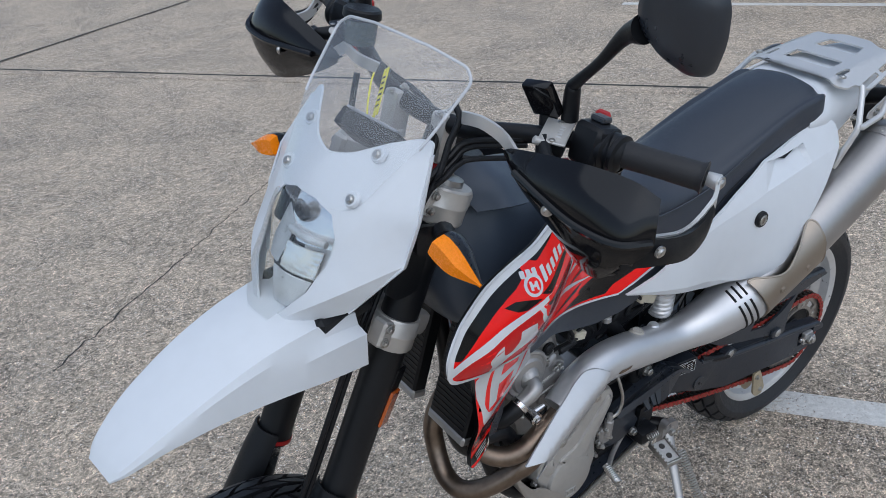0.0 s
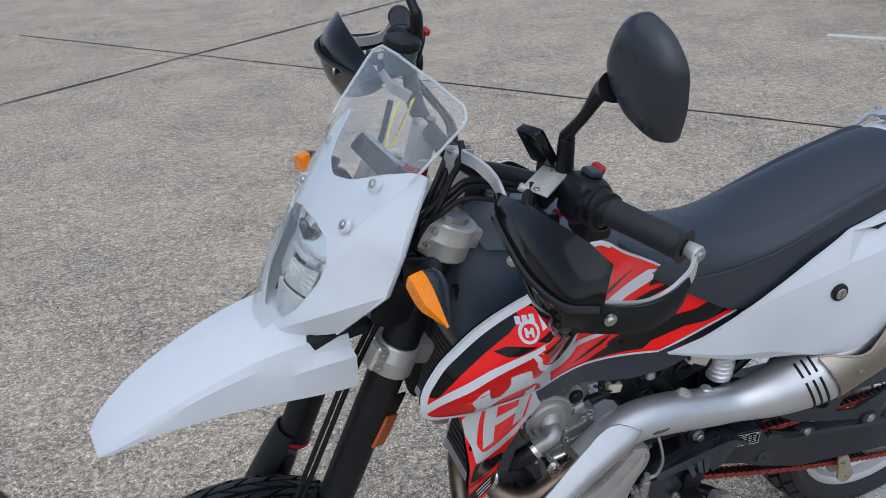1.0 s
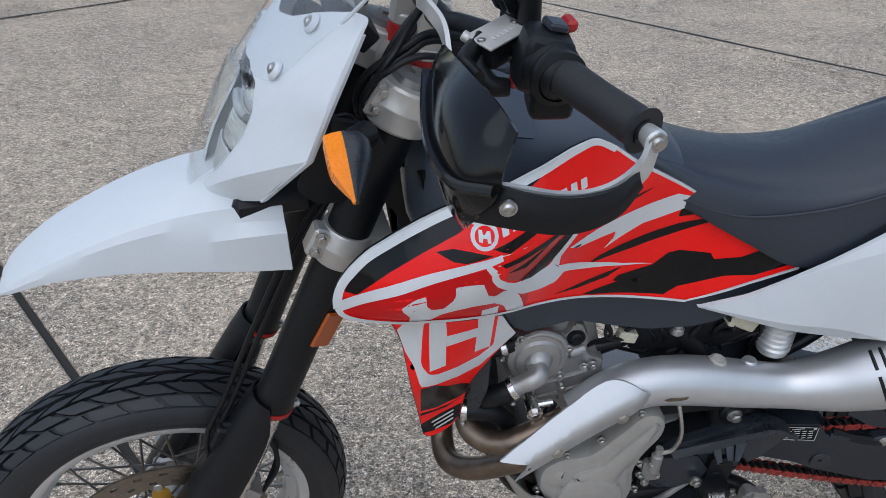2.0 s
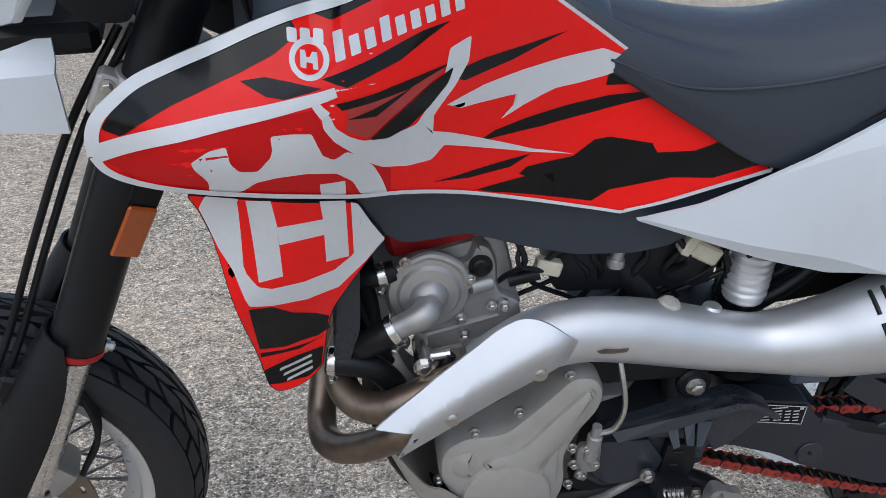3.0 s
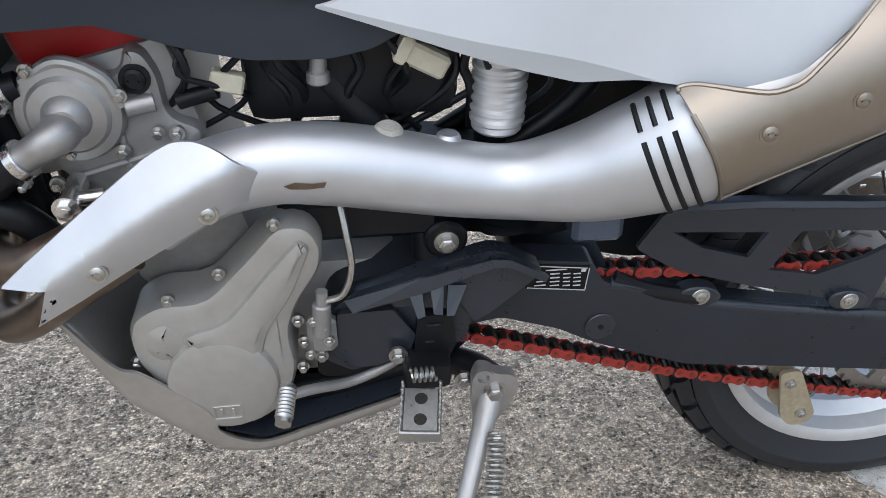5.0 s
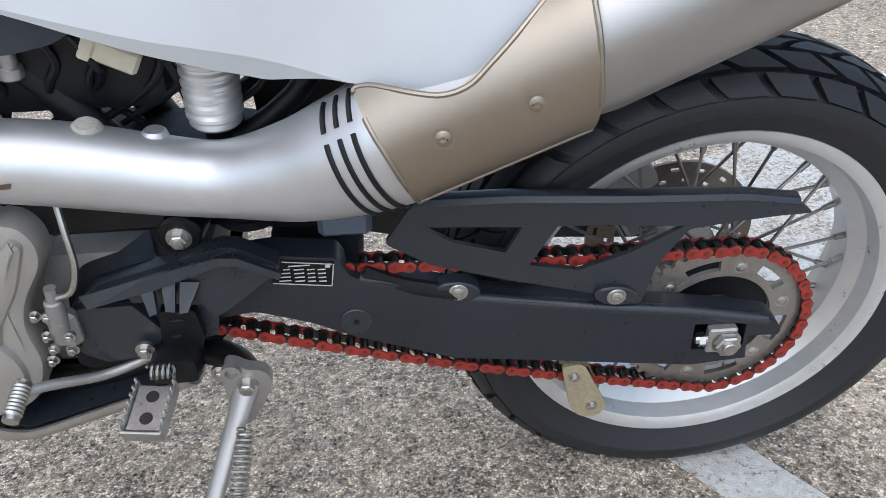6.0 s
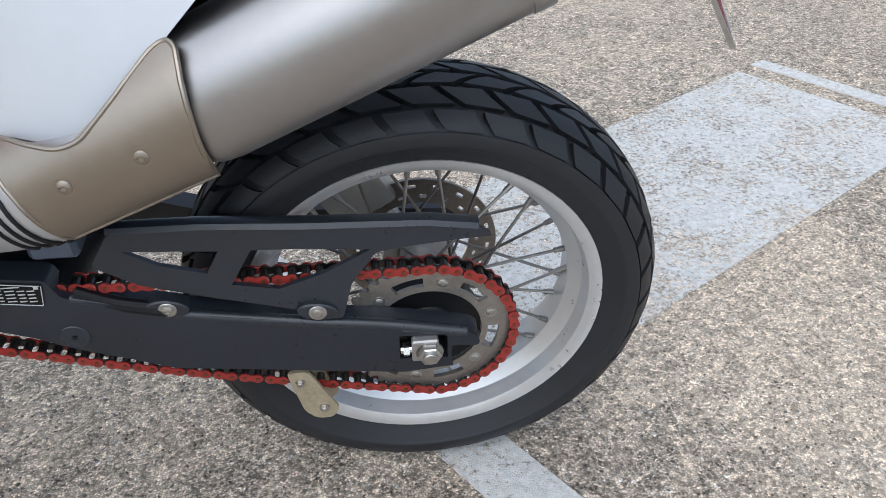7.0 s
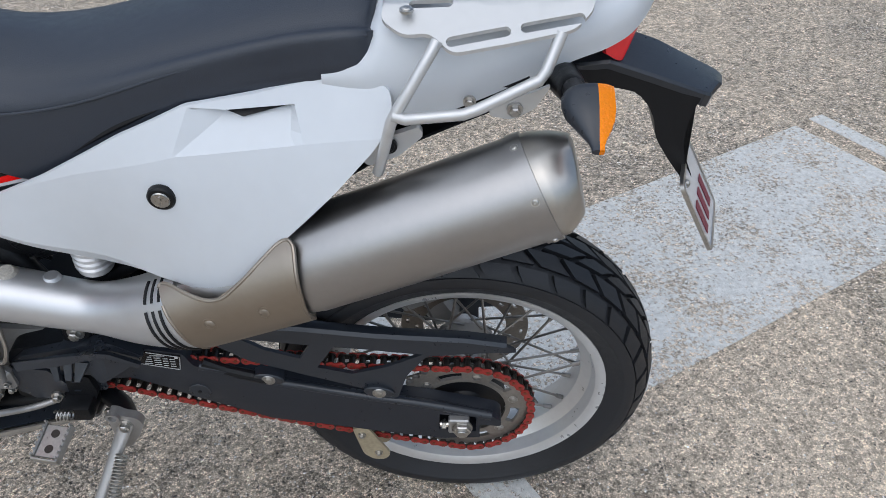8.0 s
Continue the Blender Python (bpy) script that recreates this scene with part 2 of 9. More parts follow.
REDLENS = material("red_lens", (0.72, 0.012, 0.02), 0.15, coat=0.5)
GOLD = material("gold_anodised", (0.6, 0.36, 0.06), 0.35, 0.9, vary=0.08)
DISC = material("brake_disc_steel", (0.25, 0.22, 0.19), 0.4, 1.0, vary=0.25, scale=60)
SPOKE = material("spoke_steel", (0.3, 0.29, 0.28), 0.35, 1.0)
YELLOW = material("yellow_tag", (0.75, 0.68, 0.02), 0.5)
REDPLASTIC = material("red_plastic", (0.4, 0.014, 0.014), 0.45)
CREAM = material("cream_connector", (0.55, 0.51, 0.4), 0.5)
LAMPBACK = material("smoked_lamp_housing", (0.07, 0.075, 0.08), 0.25, 0.6, vary=0.2, rvary=0.05)
LAMPHATCH = material("hatched_reflector", (0.66, 0.67, 0.68), 0.35, 0.55, vary=0.25, scale=200, bump=0.9, bump_scale=500)
HEADLAMP = material("headlamp_reflector", (0.9, 0.91, 0.93), 0.16, 0.75, vary=0.05, rvary=0.05)
CLEAR = clear("clear_screen", (0.985, 0.99, 0.995), 0.03, 1.42, 0.06)
LENS = clear("headlamp_lens", (0.97, 0.98, 0.98), 0.02, 1.5, 0.02)
TEXTMAT = material("label_print", (0.5, 0.5, 0.5), 0.5)
MAROON = material("maroon_print", (0.2, 0.03, 0.05), 0.5)
RACKMAT = material("silver_painted_rack", (0.62, 0.62, 0.615), 0.4, 0.55, vary=0.04, scale=20, wear=0.1)
GROUND = aggregate("pebble_concrete")
PAINT = aggregate("worn_white_paint", 0.24)
PAINT3 = aggregate("nearly_gone_paint", 0.0)
PAINT2 = aggregate("solid_white_paint", 0.42)
JOINT = material("joint_filler", (0.035, 0.034, 0.032), 0.9, vary=0.3, scale=60, bump=0.5)
CARBODY = material("dark_blue_car_paint", (0.012, 0.014, 0.02), 0.15, vary=0.05, coat=1.0)
CARGLASS = material("dark_car_glass", (0.01, 0.012, 0.014), 0.05, vary=0.05)

# ---- mesh helpers ----
def part(name, bm, mat, parent=None, label="", smooth=35, m=None, weld=True):
    """Links a bmesh as one mesh object under a thing or a part."""
    if m is not None:
        bm.transform(m)
    if weld:
        bmesh.ops.remove_doubles(bm, verts=bm.verts, dist=1e-5)
    bmesh.ops.recalc_face_normals(bm, faces=bm.faces)
    me = bpy.data.meshes.new(name)
    for f in bm.faces:
        f.smooth = smooth > 0
    if smooth > 0:
        lim = radians(smooth)
        for e in bm.edges:
            e.smooth = len(e.link_faces) == 2 and e.calc_face_angle(0) < lim
    bm.to_mesh(me)
    bm.free()
    for x in mat if isinstance(mat, (list, tuple)) else [mat]:
        me.materials.append(x)
    ob = new(name, me)
    if parent:
        ob.parent = parent
    if label:
        tagged(ob, label)
    return ob


def spline(pts, n=8, closed=False):
    """A smooth line (Catmull-Rom) through the points, n steps a stretch."""
    pts = [Vector(p) for p in pts]
    k, out = len(pts), []
    for i in range(k if closed else k - 1):
        if closed:
            p0, p1, p2, p3 = (pts[(i + j - 1) % k] for j in range(4))
        else:
            p1, p2 = pts[i], pts[i + 1]
            p0 = pts[i - 1] if i else p1 * 2 - p2
            p3 = pts[i + 2] if i + 2 < k else p2 * 2 - p1
        for s in range(n):
            t = s / n
            out.append(0.5 * ((2 * p1) + (p2 - p0) * t + (2 * p0 - 5 * p1 + 4 * p2 - p3) * t * t + (3 * p1 - p0 - 3 * p2 + p3) * t ** 3))
    if not closed:
        out.append(pts[-1])
    return out


def skin(bm, loops, closed=True, caps=True, wrap=False):
    """Joins loops of equal count into a surface."""
    vs = [[bm.verts.new(p) for p in lp] for lp in loops]
    n = len(vs[0])
    pairs = list(zip(vs, vs[1:])) + ([(vs[-1], vs[0])] if wrap else [])
    for a, b in pairs:
        for i in range(n if closed else n - 1):
            j = (i + 1) % n
            bm.faces.new((a[i], a[j], b[j], b[i]))
    if caps and closed and not wrap:
        bm.faces.new(vs[0][::-1])
        bm.faces.new(vs[-1])
    return vs


def tube(bm, pts, r, seg=12, smooth=6, caps=True, flat=1.0, up=None):
    """A pipe through the points; r: one radius or one for each point; flat: height against width."""
    rs = list(r) if isinstance(r, (list, tuple)) else [r] * len(pts)
    if smooth and len(pts) > 2:
        line = spline([(*p,) for p in pts], smooth)
        rl = [x[0] for x in spline([(q, 0, 0) for q in rs], smooth)]
    else:
        line, rl = [Vector(p) for p in pts], rs
    loops, side = [], None
    for i, p in enumerate(line):
        d = (line[min(i + 1, len(line) - 1)] - line[max(i - 1, 0)]).normalized()
        if side is None:
            ref = Vector(up) if up else (Vector((0, 0, 1)) if abs(d.z) < 0.9 else Vector((0, 1, 0)))
            side = d.cross(ref).normalized()
        else:
            side = (side - d * side.dot(d)).normalized()
        o = side.cross(d)
        loops.append([p + (side * math.cos(a) + o * math.sin(a) * flat) * rl[i] for a in (2 * math.pi * k / seg for k in range(seg))])
    skin(bm, loops, caps=caps)
    return bm


def cyl(bm, p0, p1, r0, r1=None, seg=20, bevel=0.0):
    """A round bar from p0 to p1, with its rims cut off by bevel."""
    p0, p1 = Vector(p0), Vector(p1)
    r1 = r0 if r1 is None else r1
    d = (p1 - p0).normalized()
    b = min(bevel, (p1 - p0).length * 0.4)
    if bevel:
        return tube(bm, [p0, p0 + d * b, p1 - d * b, p1], [r0 - b, r0, r1, r1 - b], seg, 0)
    return tube(bm, [p0, p1], [r0, r1], seg, 0)


def lathe(bm, profile, seg=64, axis="y", centre=(0, 0, 0), wrap=False):
    """Turns a profile of (radius, along) round an axis."""
    c = Vector(centre)
    loops = []
    for k in range(seg):
        a = 2 * math.pi * k / seg
        row = []
        for r, h in profile:
            u, v = r * math.cos(a), r * math.sin(a)
            row.append(c + Vector((u, h, v) if axis == "y" else (u, v, h) if axis == "z" else (h, u, v)))
        loops.append(row)
    skin(bm, loops, closed=wrap, caps=False, wrap=True)
    return bm


def box(bm, size, m=None, bevel=0.0, seg=1):
    """A block about the origin, then moved by m, with its edges eased."""
    g = bmesh.ops.create_cube(bm, size=1.0)
    bmesh.ops.scale(bm, vec=size, verts=g["verts"])
    if bevel:
        es = {e for v in g["verts"] for e in v.link_edges}
        r = bmesh.ops.bevel(bm, geom=list(es), offset=bevel, segments=seg, profile=0.6, affect="EDGES")
        vs = set(r["verts"]) | {v for v in g["verts"] if v.is_valid}
        for f in r["faces"]:
            vs |= set(f.verts)
        grow = True
        while grow:
            more = {w.other_vert(v) for v in vs for w in v.link_edges} - vs
            grow = bool(more)
            vs |= more
    else:
        vs = set(g["verts"])
    if m is not None:
        bmesh.ops.transform(bm, matrix=m, verts=list(vs))
    return bm


def rounded(pts, r=0.01, n=4):
    """A closed outline with its corners rounded; a point may carry its own radius as a third number."""
    out, k = [], len(pts)
    for i in range(k):
        p, a, b = (Vector(pts[j % k][:2]) for j in (i, i - 1, i + 1))
        rad = pts[i][2] if len(pts[i]) > 2 else r
        la, lb = (a - p).length, (b - p).length
        q = min(rad, la * 0.45, lb * 0.45)
        if q < 1e-5:
            out.append(p)
            continue
        s, e = p + (a - p) / la * q, p + (b - p) / lb * q
        for t in (j / n for j in range(n + 1)):
            out.append(s * (1 - t) ** 2 + p * 2 * t * (1 - t) + e * t * t)
    return out


def surf(ctrl):
    """A smooth height y over (x, z) through the control points (thin plate)."""
    c = np.array(ctrl, float)
    k = len(c)

    def u(d):
        return np.where(d > 1e-9, d * d * np.log(np.maximum(d, 1e-9)), 0)

    a = np.zeros((k + 3, k + 3))
    a[:k, :k] = u(np.linalg.norm(c[:, None, :2] - c[None, :, :2], axis=-1)) + np.eye(k) * 1e-5
    a[:k, k], a[:k, k + 1:k + 3] = 1, c[:, :2]
    a[k:, :k] = a[:k, k:].T
    w = np.linalg.solve(a, np.r_[c[:, 2], 0, 0, 0])
    return lambda x, z: float(u(np.hypot(c[:, 0] - x, c[:, 1] - z)) @ w[:k] + w[k] + w[k + 1] * x + w[k + 2] * z)


def sheet(bm, outline, y, thick=0.003, step=0.02, lift=0.0, inward=1.0, holes=(), folds=()):
    """A plate with an outline in (x, z), laid on the surface y(x, z), lifted off it to the left and thick to the inside."""
    tmp = bmesh.new()
    f = tmp.faces.new([tmp.verts.new((p[0], 0, p[1])) for p in outline])
    bmesh.ops.triangulate(tmp, faces=[f])
    for ax, i in ((Vector((1, 0, 0)), 0), (Vector((0, 0, 1)), 1)):
        lo, hi = min(p[i] for p in outline), max(p[i] for p in outline)
        for k in range(1, int((hi - lo) / step) + 1):
            bmesh.ops.bisect_plane(tmp, geom=tmp.verts[:] + tmp.edges[:] + tmp.faces[:], plane_co=ax * (lo + k * (hi - lo) / (int((hi - lo) / step) + 1)), plane_no=ax, dist=1e-6)
    for a, b in folds:
        bmesh.ops.bisect_plane(tmp, geom=tmp.verts[:] + tmp.edges[:] + tmp.faces[:], plane_co=(a[0], 0, a[1]), plane_no=Vector((a[1] - b[1], 0, b[0] - a[0])).normalized(), dist=1e-6)
    for hole in holes:
        hc = Vector((sum(p[0] for p in hole) / len(hole), 0, sum(p[1] for p in hole) / len(hole)))
        sides = []
        for a, b in zip(hole, list(hole[1:]) + [hole[0]]):
            d = Vector((b[0] - a[0], 0, b[1] - a[1]))
            nn = Vector((-d.z, 0, d.x))
            if nn.dot(Vector((a[0], 0, a[1])) - hc) < 0:
                nn = -nn
            nn.normalize()
            sides.append((Vector((a[0], 0, a[1])), nn))
            bmesh.ops.bisect_plane(tmp, geom=tmp.verts[:] + tmp.edges[:] + tmp.faces[:], plane_co=(a[0], 0, a[1]), plane_no=nn, dist=1e-6)
        gone = [q for q in tmp.faces if all((q.calc_center_median() - co).dot(nn) < 0 for co, nn in sides)]
        bmesh.ops.delete(tmp, geom=gone, context="FACES")
    fv, bv = {}, {}
    for v in tmp.verts:
        yy = y(v.co.x, v.co.z) if callable(y) else y
        fv[v] = bm.verts.new((v.co.x, yy - lift, v.co.z))
        if thick:
            bv[v] = bm.verts.new((v.co.x, yy - lift + thick * inward, v.co.z))
    for q in tmp.faces:
        bm.faces.new([fv[v] for v in q.verts])
        if thick:
            bm.faces.new([bv[v] for v in reversed(q.verts)])
    if thick:
        for e in tmp.edges:
            if len(e.link_faces) == 1:
                a, b = e.verts
                bm.faces.new((fv[a], fv[b], bv[b], bv[a]))
    tmp.free()
    return bm


def grid(rows, nu=6, nv=6):
    """A smooth net of points through a small grid of control points (rows of equal count)."""
    a = [spline(r, nu) for r in rows]
    cols = [spline([r[i] for r in a], nv) for i in range(len(a[0]))]
    return [[c[j] for c in cols] for j in range(len(cols[0]))]


def shell(bm, net, thick=0.003, flip=False):
    """A thin shell on a net of points, thick against its normals, with closed rims."""
    nr, nc = len(net), len(net[0])
    nm = [[None] * nc for _ in range(nr)]
    for i in range(nr):
        for j in range(nc):
            du = net[i][min(j + 1, nc - 1)] - net[i][max(j - 1, 0)]
            dv = net[min(i + 1, nr - 1)][j] - net[max(i - 1, 0)][j]
            q = du.cross(dv)
            nm[i][j] = (q.normalized() if q.length > 1e-12 else Vector((0, 0, 1))) * (-1 if flip else 1)
    a = [[bm.verts.new(p) for p in r] for r in net]
    b = [[bm.verts.new(net[i][j] - nm[i][j] * thick) for j in range(nc)] for i in range(nr)]
    for i in range(nr - 1):
        for j in range(nc - 1):
            bm.faces.new((a[i][j], a[i][j + 1], a[i + 1][j + 1], a[i + 1][j]))
            bm.faces.new((b[i + 1][j], b[i + 1][j + 1], b[i][j + 1], b[i][j]))
    for i in range(nr - 1):
        for j in (0, nc - 1):
            bm.faces.new((a[i][j], a[i + 1][j], b[i + 1][j], b[i][j]))
    for j in range(nc - 1):
        for i in (0, nr - 1):
            bm.faces.new((a[i][j], a[i][j + 1], b[i][j + 1], b[i][j]))
    return bm


def mirror(rows):
    """Completes rows given from the middle (y = 0) to the right into rows from left to right."""
    return [[(x, -y, z) for x, y, z in reversed(r[1:])] + list(r) for r in rows]


def bolt(name, p, d, r, h, mat, parent, head="hex", label=""):
    """A bolt head at p that stands out along d: a washer, a hex or dome head and a socket."""
    p, d = Vector(p), Vector(d).normalized()
    bm = bmesh.new()
    cyl(bm, p - d * 0.002, p + d * h * 0.25, r * 1.45, seg=16)
    if head == "hex":
        tube(bm, [p, p + d * h * 0.9, p + d * h], [r, r, r * 0.8], 6, 0)
        cyl(bm, p + d * h * 0.8, p + d * h * 1.15, r * 0.55, seg=10)
    else:
        tube(bm, [p, p + d * h * 0.5, p + d * h * 0.9, p + d * h, p + d * h * 0.55], [r * 1.1, r * 1.05, r * 0.75, r * 0.42, r * 0.38], 14, 0)
    return part(name, bm, mat, parent, label, 30)


B = bmesh.new

# ---- ground: concrete slabs with open joints, road paint ----
U, V = Vector((0.85, 0.527, 0)), Vector((-0.527, 0.85, 0))   # the slabs' two directions
CORNER = Vector((-0.21, 7.02, 0))                            # where two joints cross
bm = B()
bmesh.ops.create_grid(bm, x_segments=2, y_segments=2, size=400)
bmesh.ops.translate(bm, vec=(0, 0, -0.02), verts=bm.verts)
ground = tagged(part("ground", bm, JOINT, smooth=0), "weathered concrete car park of pebble-faced slabs with dark joints", "ground", kind="structure")
SLAB_U, SLAB_V = 4.12, 14.0


def slab_mesh(w, d):
    bm = B()
    g = 0.013
    loops = []
    for inset, z in ((0, -0.06), (0, -0.006), (0.006, 0.0)):
        loops.append([(x * (w / 2 - g - inset), y * (d / 2 - g - inset), z) for x, y in ((-1, -1), (1, -1), (1, 1), (-1, 1))])
    skin(bm, loops)
    return bm


slab_data = None
for i in range(-4, 5):
    for j in range(-2, 2):
        if slab_data is None:
            ob = part("slab", slab_mesh(SLAB_U, SLAB_V), GROUND, ground, smooth=0)
            slab_data = ob.data
        else:
            ob = new("slab", slab_data)
            ob.parent = ground
        p = CORNER + U * SLAB_U * (i + 0.5) + V * SLAB_V * (j + 0.5)
        ob.matrix_basis = pose(p.x, p.y, 0, 0, 0, math.degrees(math.atan2(U.y, U.x)))


def strip(name, line, width, z=0.0015):
    """A dark line of uneven width on the ground along points."""
    bm = B()
    a, b = [], []
    jit = random.Random(len(line))
    for i, q in enumerate(line):
        t = (line[min(i + 1, len(line) - 1)] - line[max(i - 1, 0)]).normalized()
        nn = Vector((-t.y, t.x, 0)) * width / 2 * jit.uniform(0.7, 1.25)
        a.append(bm.verts.new((q + nn).to_tuple()[:2] + (z,)))
        b.append(bm.verts.new((q - nn).to_tuple()[:2] + (z,)))
    for i in range(len(line) - 1):
        bm.faces.new((a[i], a[i + 1], b[i + 1], b[i]))
    return part(name, bm, JOINT, ground, smooth=0)


strip("joint_seal", [CORNER + U * (0.13 + 0.004 * math.sin(k * 0.9)) + V * (-9 + 0.25 * k) for k in range(50)], 0.03)
strip("joint_seal", [CORNER + V * (0.03 + 0.004 * math.sin(k * 1.1)) + U * (-9 + 0.3 * k) for k in range(70)], 0.034)
wob = random.Random(11)
c0, c1 = Vector((-0.75, 1.58, 0)), Vector((0.66, 2.73, 0))
strip("crack", [c0.lerp(c1, k / 60) + Vector((wob.uniform(-0.012, 0.012), wob.uniform(-0.012, 0.012), 0)) for k in range(61)], 0.006)


def road_paint(name, corners, mat, label, z=0.0025):
    bm = B()
    c = [Vector((x, y, z)) for x, y in corners]
    lo = [Vector((p.x, p.y, -0.002)) for p in c]
    skin(bm, [lo, c])
    return tagged(part(name, bm, mat, smooth=0), label, "road marking", kind="structure")


road_paint("parking_line", [(0.36, 0.52), (0.44, 0.58), (2.36, -2.26), (2.27, -2.32)], PAINT2, "narrow white parking bay line on pebbled concrete")
road_paint("paint_patch", [(0.70, 0.60), (1.80, 1.345), (2.12, 0.86), (0.80, -0.04)], PAINT, "broad worn white paint patch on the concrete", 0.003)
road_paint("bay_end_line", [(1.86, 1.395), (1.91, 1.425), (3.2, -0.55), (3.15, -0.58)], PAINT2, "thin white painted line across the bay end")
road_paint("parking_line", [(4.6, 4.1), (4.68, 4.15), (6.6, 0.5), (6.52, 0.45)], PAINT2, "far white parking bay line")
road_paint("worn_line", [(5.0, 3.05), (5.08, 2.93), (3.6, 1.9), (3.52, 2.0)], PAINT3, "faint worn white line on the concrete")
road_paint("parking_line", [(-4.2, 6.55), (-4.12, 6.45), (-2.28, 8.2), (-2.36, 8.3)], PAINT2, "white bay line beside a parked car")

# ---- the motorcycle, leaning on its side stand ----
LEAN_DEG, STEER_DEG, RAKE_DEG = 7.0, 9.7, 27.5
bike = new("motorcycle")
bike.empty_display_size = 0.2
bike.matrix_world = pose(0, 0, 0, LEAN_DEG, 0, 0)
tagged(bike, "white, red and black supermoto motorcycle leaning on its side stand", "motorcycle")
HEAD_AXIS = Vector((math.sin(radians(RAKE_DEG)), 0, math.cos(radians(RAKE_DEG))))
HEAD = Vector((-0.31, 0, 1.06))
STEER = Matrix.Translation(HEAD) @ Matrix.Rotation(radians(STEER_DEG), 4, HEAD_AXIS) @ Matrix.Translation(-HEAD)
ID4 = Matrix.Identity(4)


def tyre_shape(radius, width, rim_r, rim_w):
    """Half profile of the tyre as points (radius, across) from crown to bead."""
    w = width / 2
    return [(radius, 0), (radius - 0.002, w * 0.3), (radius - 0.008, w * 0.58), (radius - 0.02, w * 0.83), (radius - 0.035, w * 0.97), (radius - 0.05, w), (rim_r + 0.022, w * 0.95), (rim_r + 0.006, rim_w + 0.004), (rim_r - 0.004, rim_w - 0.002)]


def wheel(name, centre, radius, width, rim_r, rim_w, hub_r, m, label, pitches, slant, reach=0.56):
    """A spoked wheel: hub, tyre, tread blocks, rim, spokes with their nipples. Turned about y through its centre."""
    c = Vector(centre)
    move = m @ Matrix.Translation(c)
    bm = B()
    lathe(bm, [(0.012, -0.075), (0.03, -0.075), (0.032, -0.05), (hub_r, -0.046), (hub_r, -0.038), (0.03, -0.03), (0.027, 0), (0.03, 0.03), (hub_r, 0.038), (hub_r, 0.046), (0.032, 0.05), (0.03, 0.075), (0.012, 0.075)], 40)
    hub = part(name, bm, ALLOY, bike, label, m=move)
    half = tyre_shape(radius, width, rim_r, rim_w)
    line = [(q.x, q.y) for q in spline([(r, s, 0) for r, s in half], 5)]
    full = [(r, -s) for r, s in reversed(line[1:])] + line
    arc = [0.0]
    for (r0, s0), (r1, s1) in zip(line, line[1:]):
        arc.append(arc[-1] + math.hypot(r1 - r0, s1 - s0))
    depth = 0.009
    tread_end = width * reach

    def at(theta, s, lift):
        """A point of the tread: theta round the wheel, s along the crown's arc."""
        a = min(abs(s), arc[-1] * 0.98)
        k = next(i for i in range(len(arc) - 1) if arc[i + 1] >= a)
        f = (a - arc[k]) / (arc[k + 1] - arc[k])
        r = line[k][0] + f * (line[k + 1][0] - line[k][0])
        y = line[k][1] + f * (line[k + 1][1] - line[k][1])
        dr, dy = line[k + 1][0] - line[k][0], line[k + 1][1] - line[k][1]
        n = math.hypot(dr, dy)
        r, y = r + lift * dy / n, y - lift * dr / n
        return Vector((r * math.cos(theta), y if s >= 0 else -y, r * math.sin(theta)))

    base = []
    for i, (r, s) in enumerate(full):
        a = arc[abs(i - len(line) + 1)]
        cut = depth * min(1.0, max(0.0, (tread_end - a) / 0.006)) if a < tread_end else 0.0
        base.append((r - cut, s))
    base += [(rim_r - 0.01, rim_w - 0.006), (rim_r - 0.01, -rim_w + 0.006)]
    bm = B()
    lathe(bm, base, 96, wrap=True)
    part("tyre", bm, RUBBER, hub, "black road and dirt tyre", m=move)
    bm = B()
    step = 2 * math.pi / pitches
    for k in range(pitches):
        for side in (-1, 1):
            t0 = k * step + (0.5 * step if side > 0 else 0)
            # crown blocks, mid blocks set half a pitch on, shoulder blocks with a blunt outer end
            w_ = width * reach / 0.56
            rows = ((0.004, w_ * 0.15, 0.0, slant, 0.0), (w_ * 0.195, w_ * 0.35, slant + 0.04, slant * 0.15, 0.42), (w_ * 0.395, w_ * 0.55, slant * 0.2, -slant * 0.35, 0.02))
            for s0, s1, a0, a1, shift in rows:
                g = 0.1
                us = [s0 + (s1 - s0) * q / 3 for q in range(4)]
                top, low = [], []
                for e in (g, 1 - g):
                    for s in (us if e == g else us[::-1]):
                        f = (s - s0) / (s1 - s0)
                        kink = 0.12 * (0.5 - abs(f - 0.5))
                        th = t0 + step * (e + shift + a0 + (a1 - a0) * f + kink)
                        top.append(at(th, side * s, 0.0))
                        low.append(at(th, side * s, -depth - 0.002))
                tv, lv = [bm.verts.new(p) for p in top], [bm.verts.new(p) for p in low]
                for i in range(3):
                    bm.faces.new((tv[i], tv[i + 1], tv[6 - i], tv[7 - i]))
                for i in range(8):
                    j = (i + 1) % 8
                    bm.faces.new((lv[i], lv[j], tv[j], tv[i]))
    part("tread", bm, RUBBER, hub, "chunky tread blocks", smooth=30, m=move, weld=False)
    bm = B()
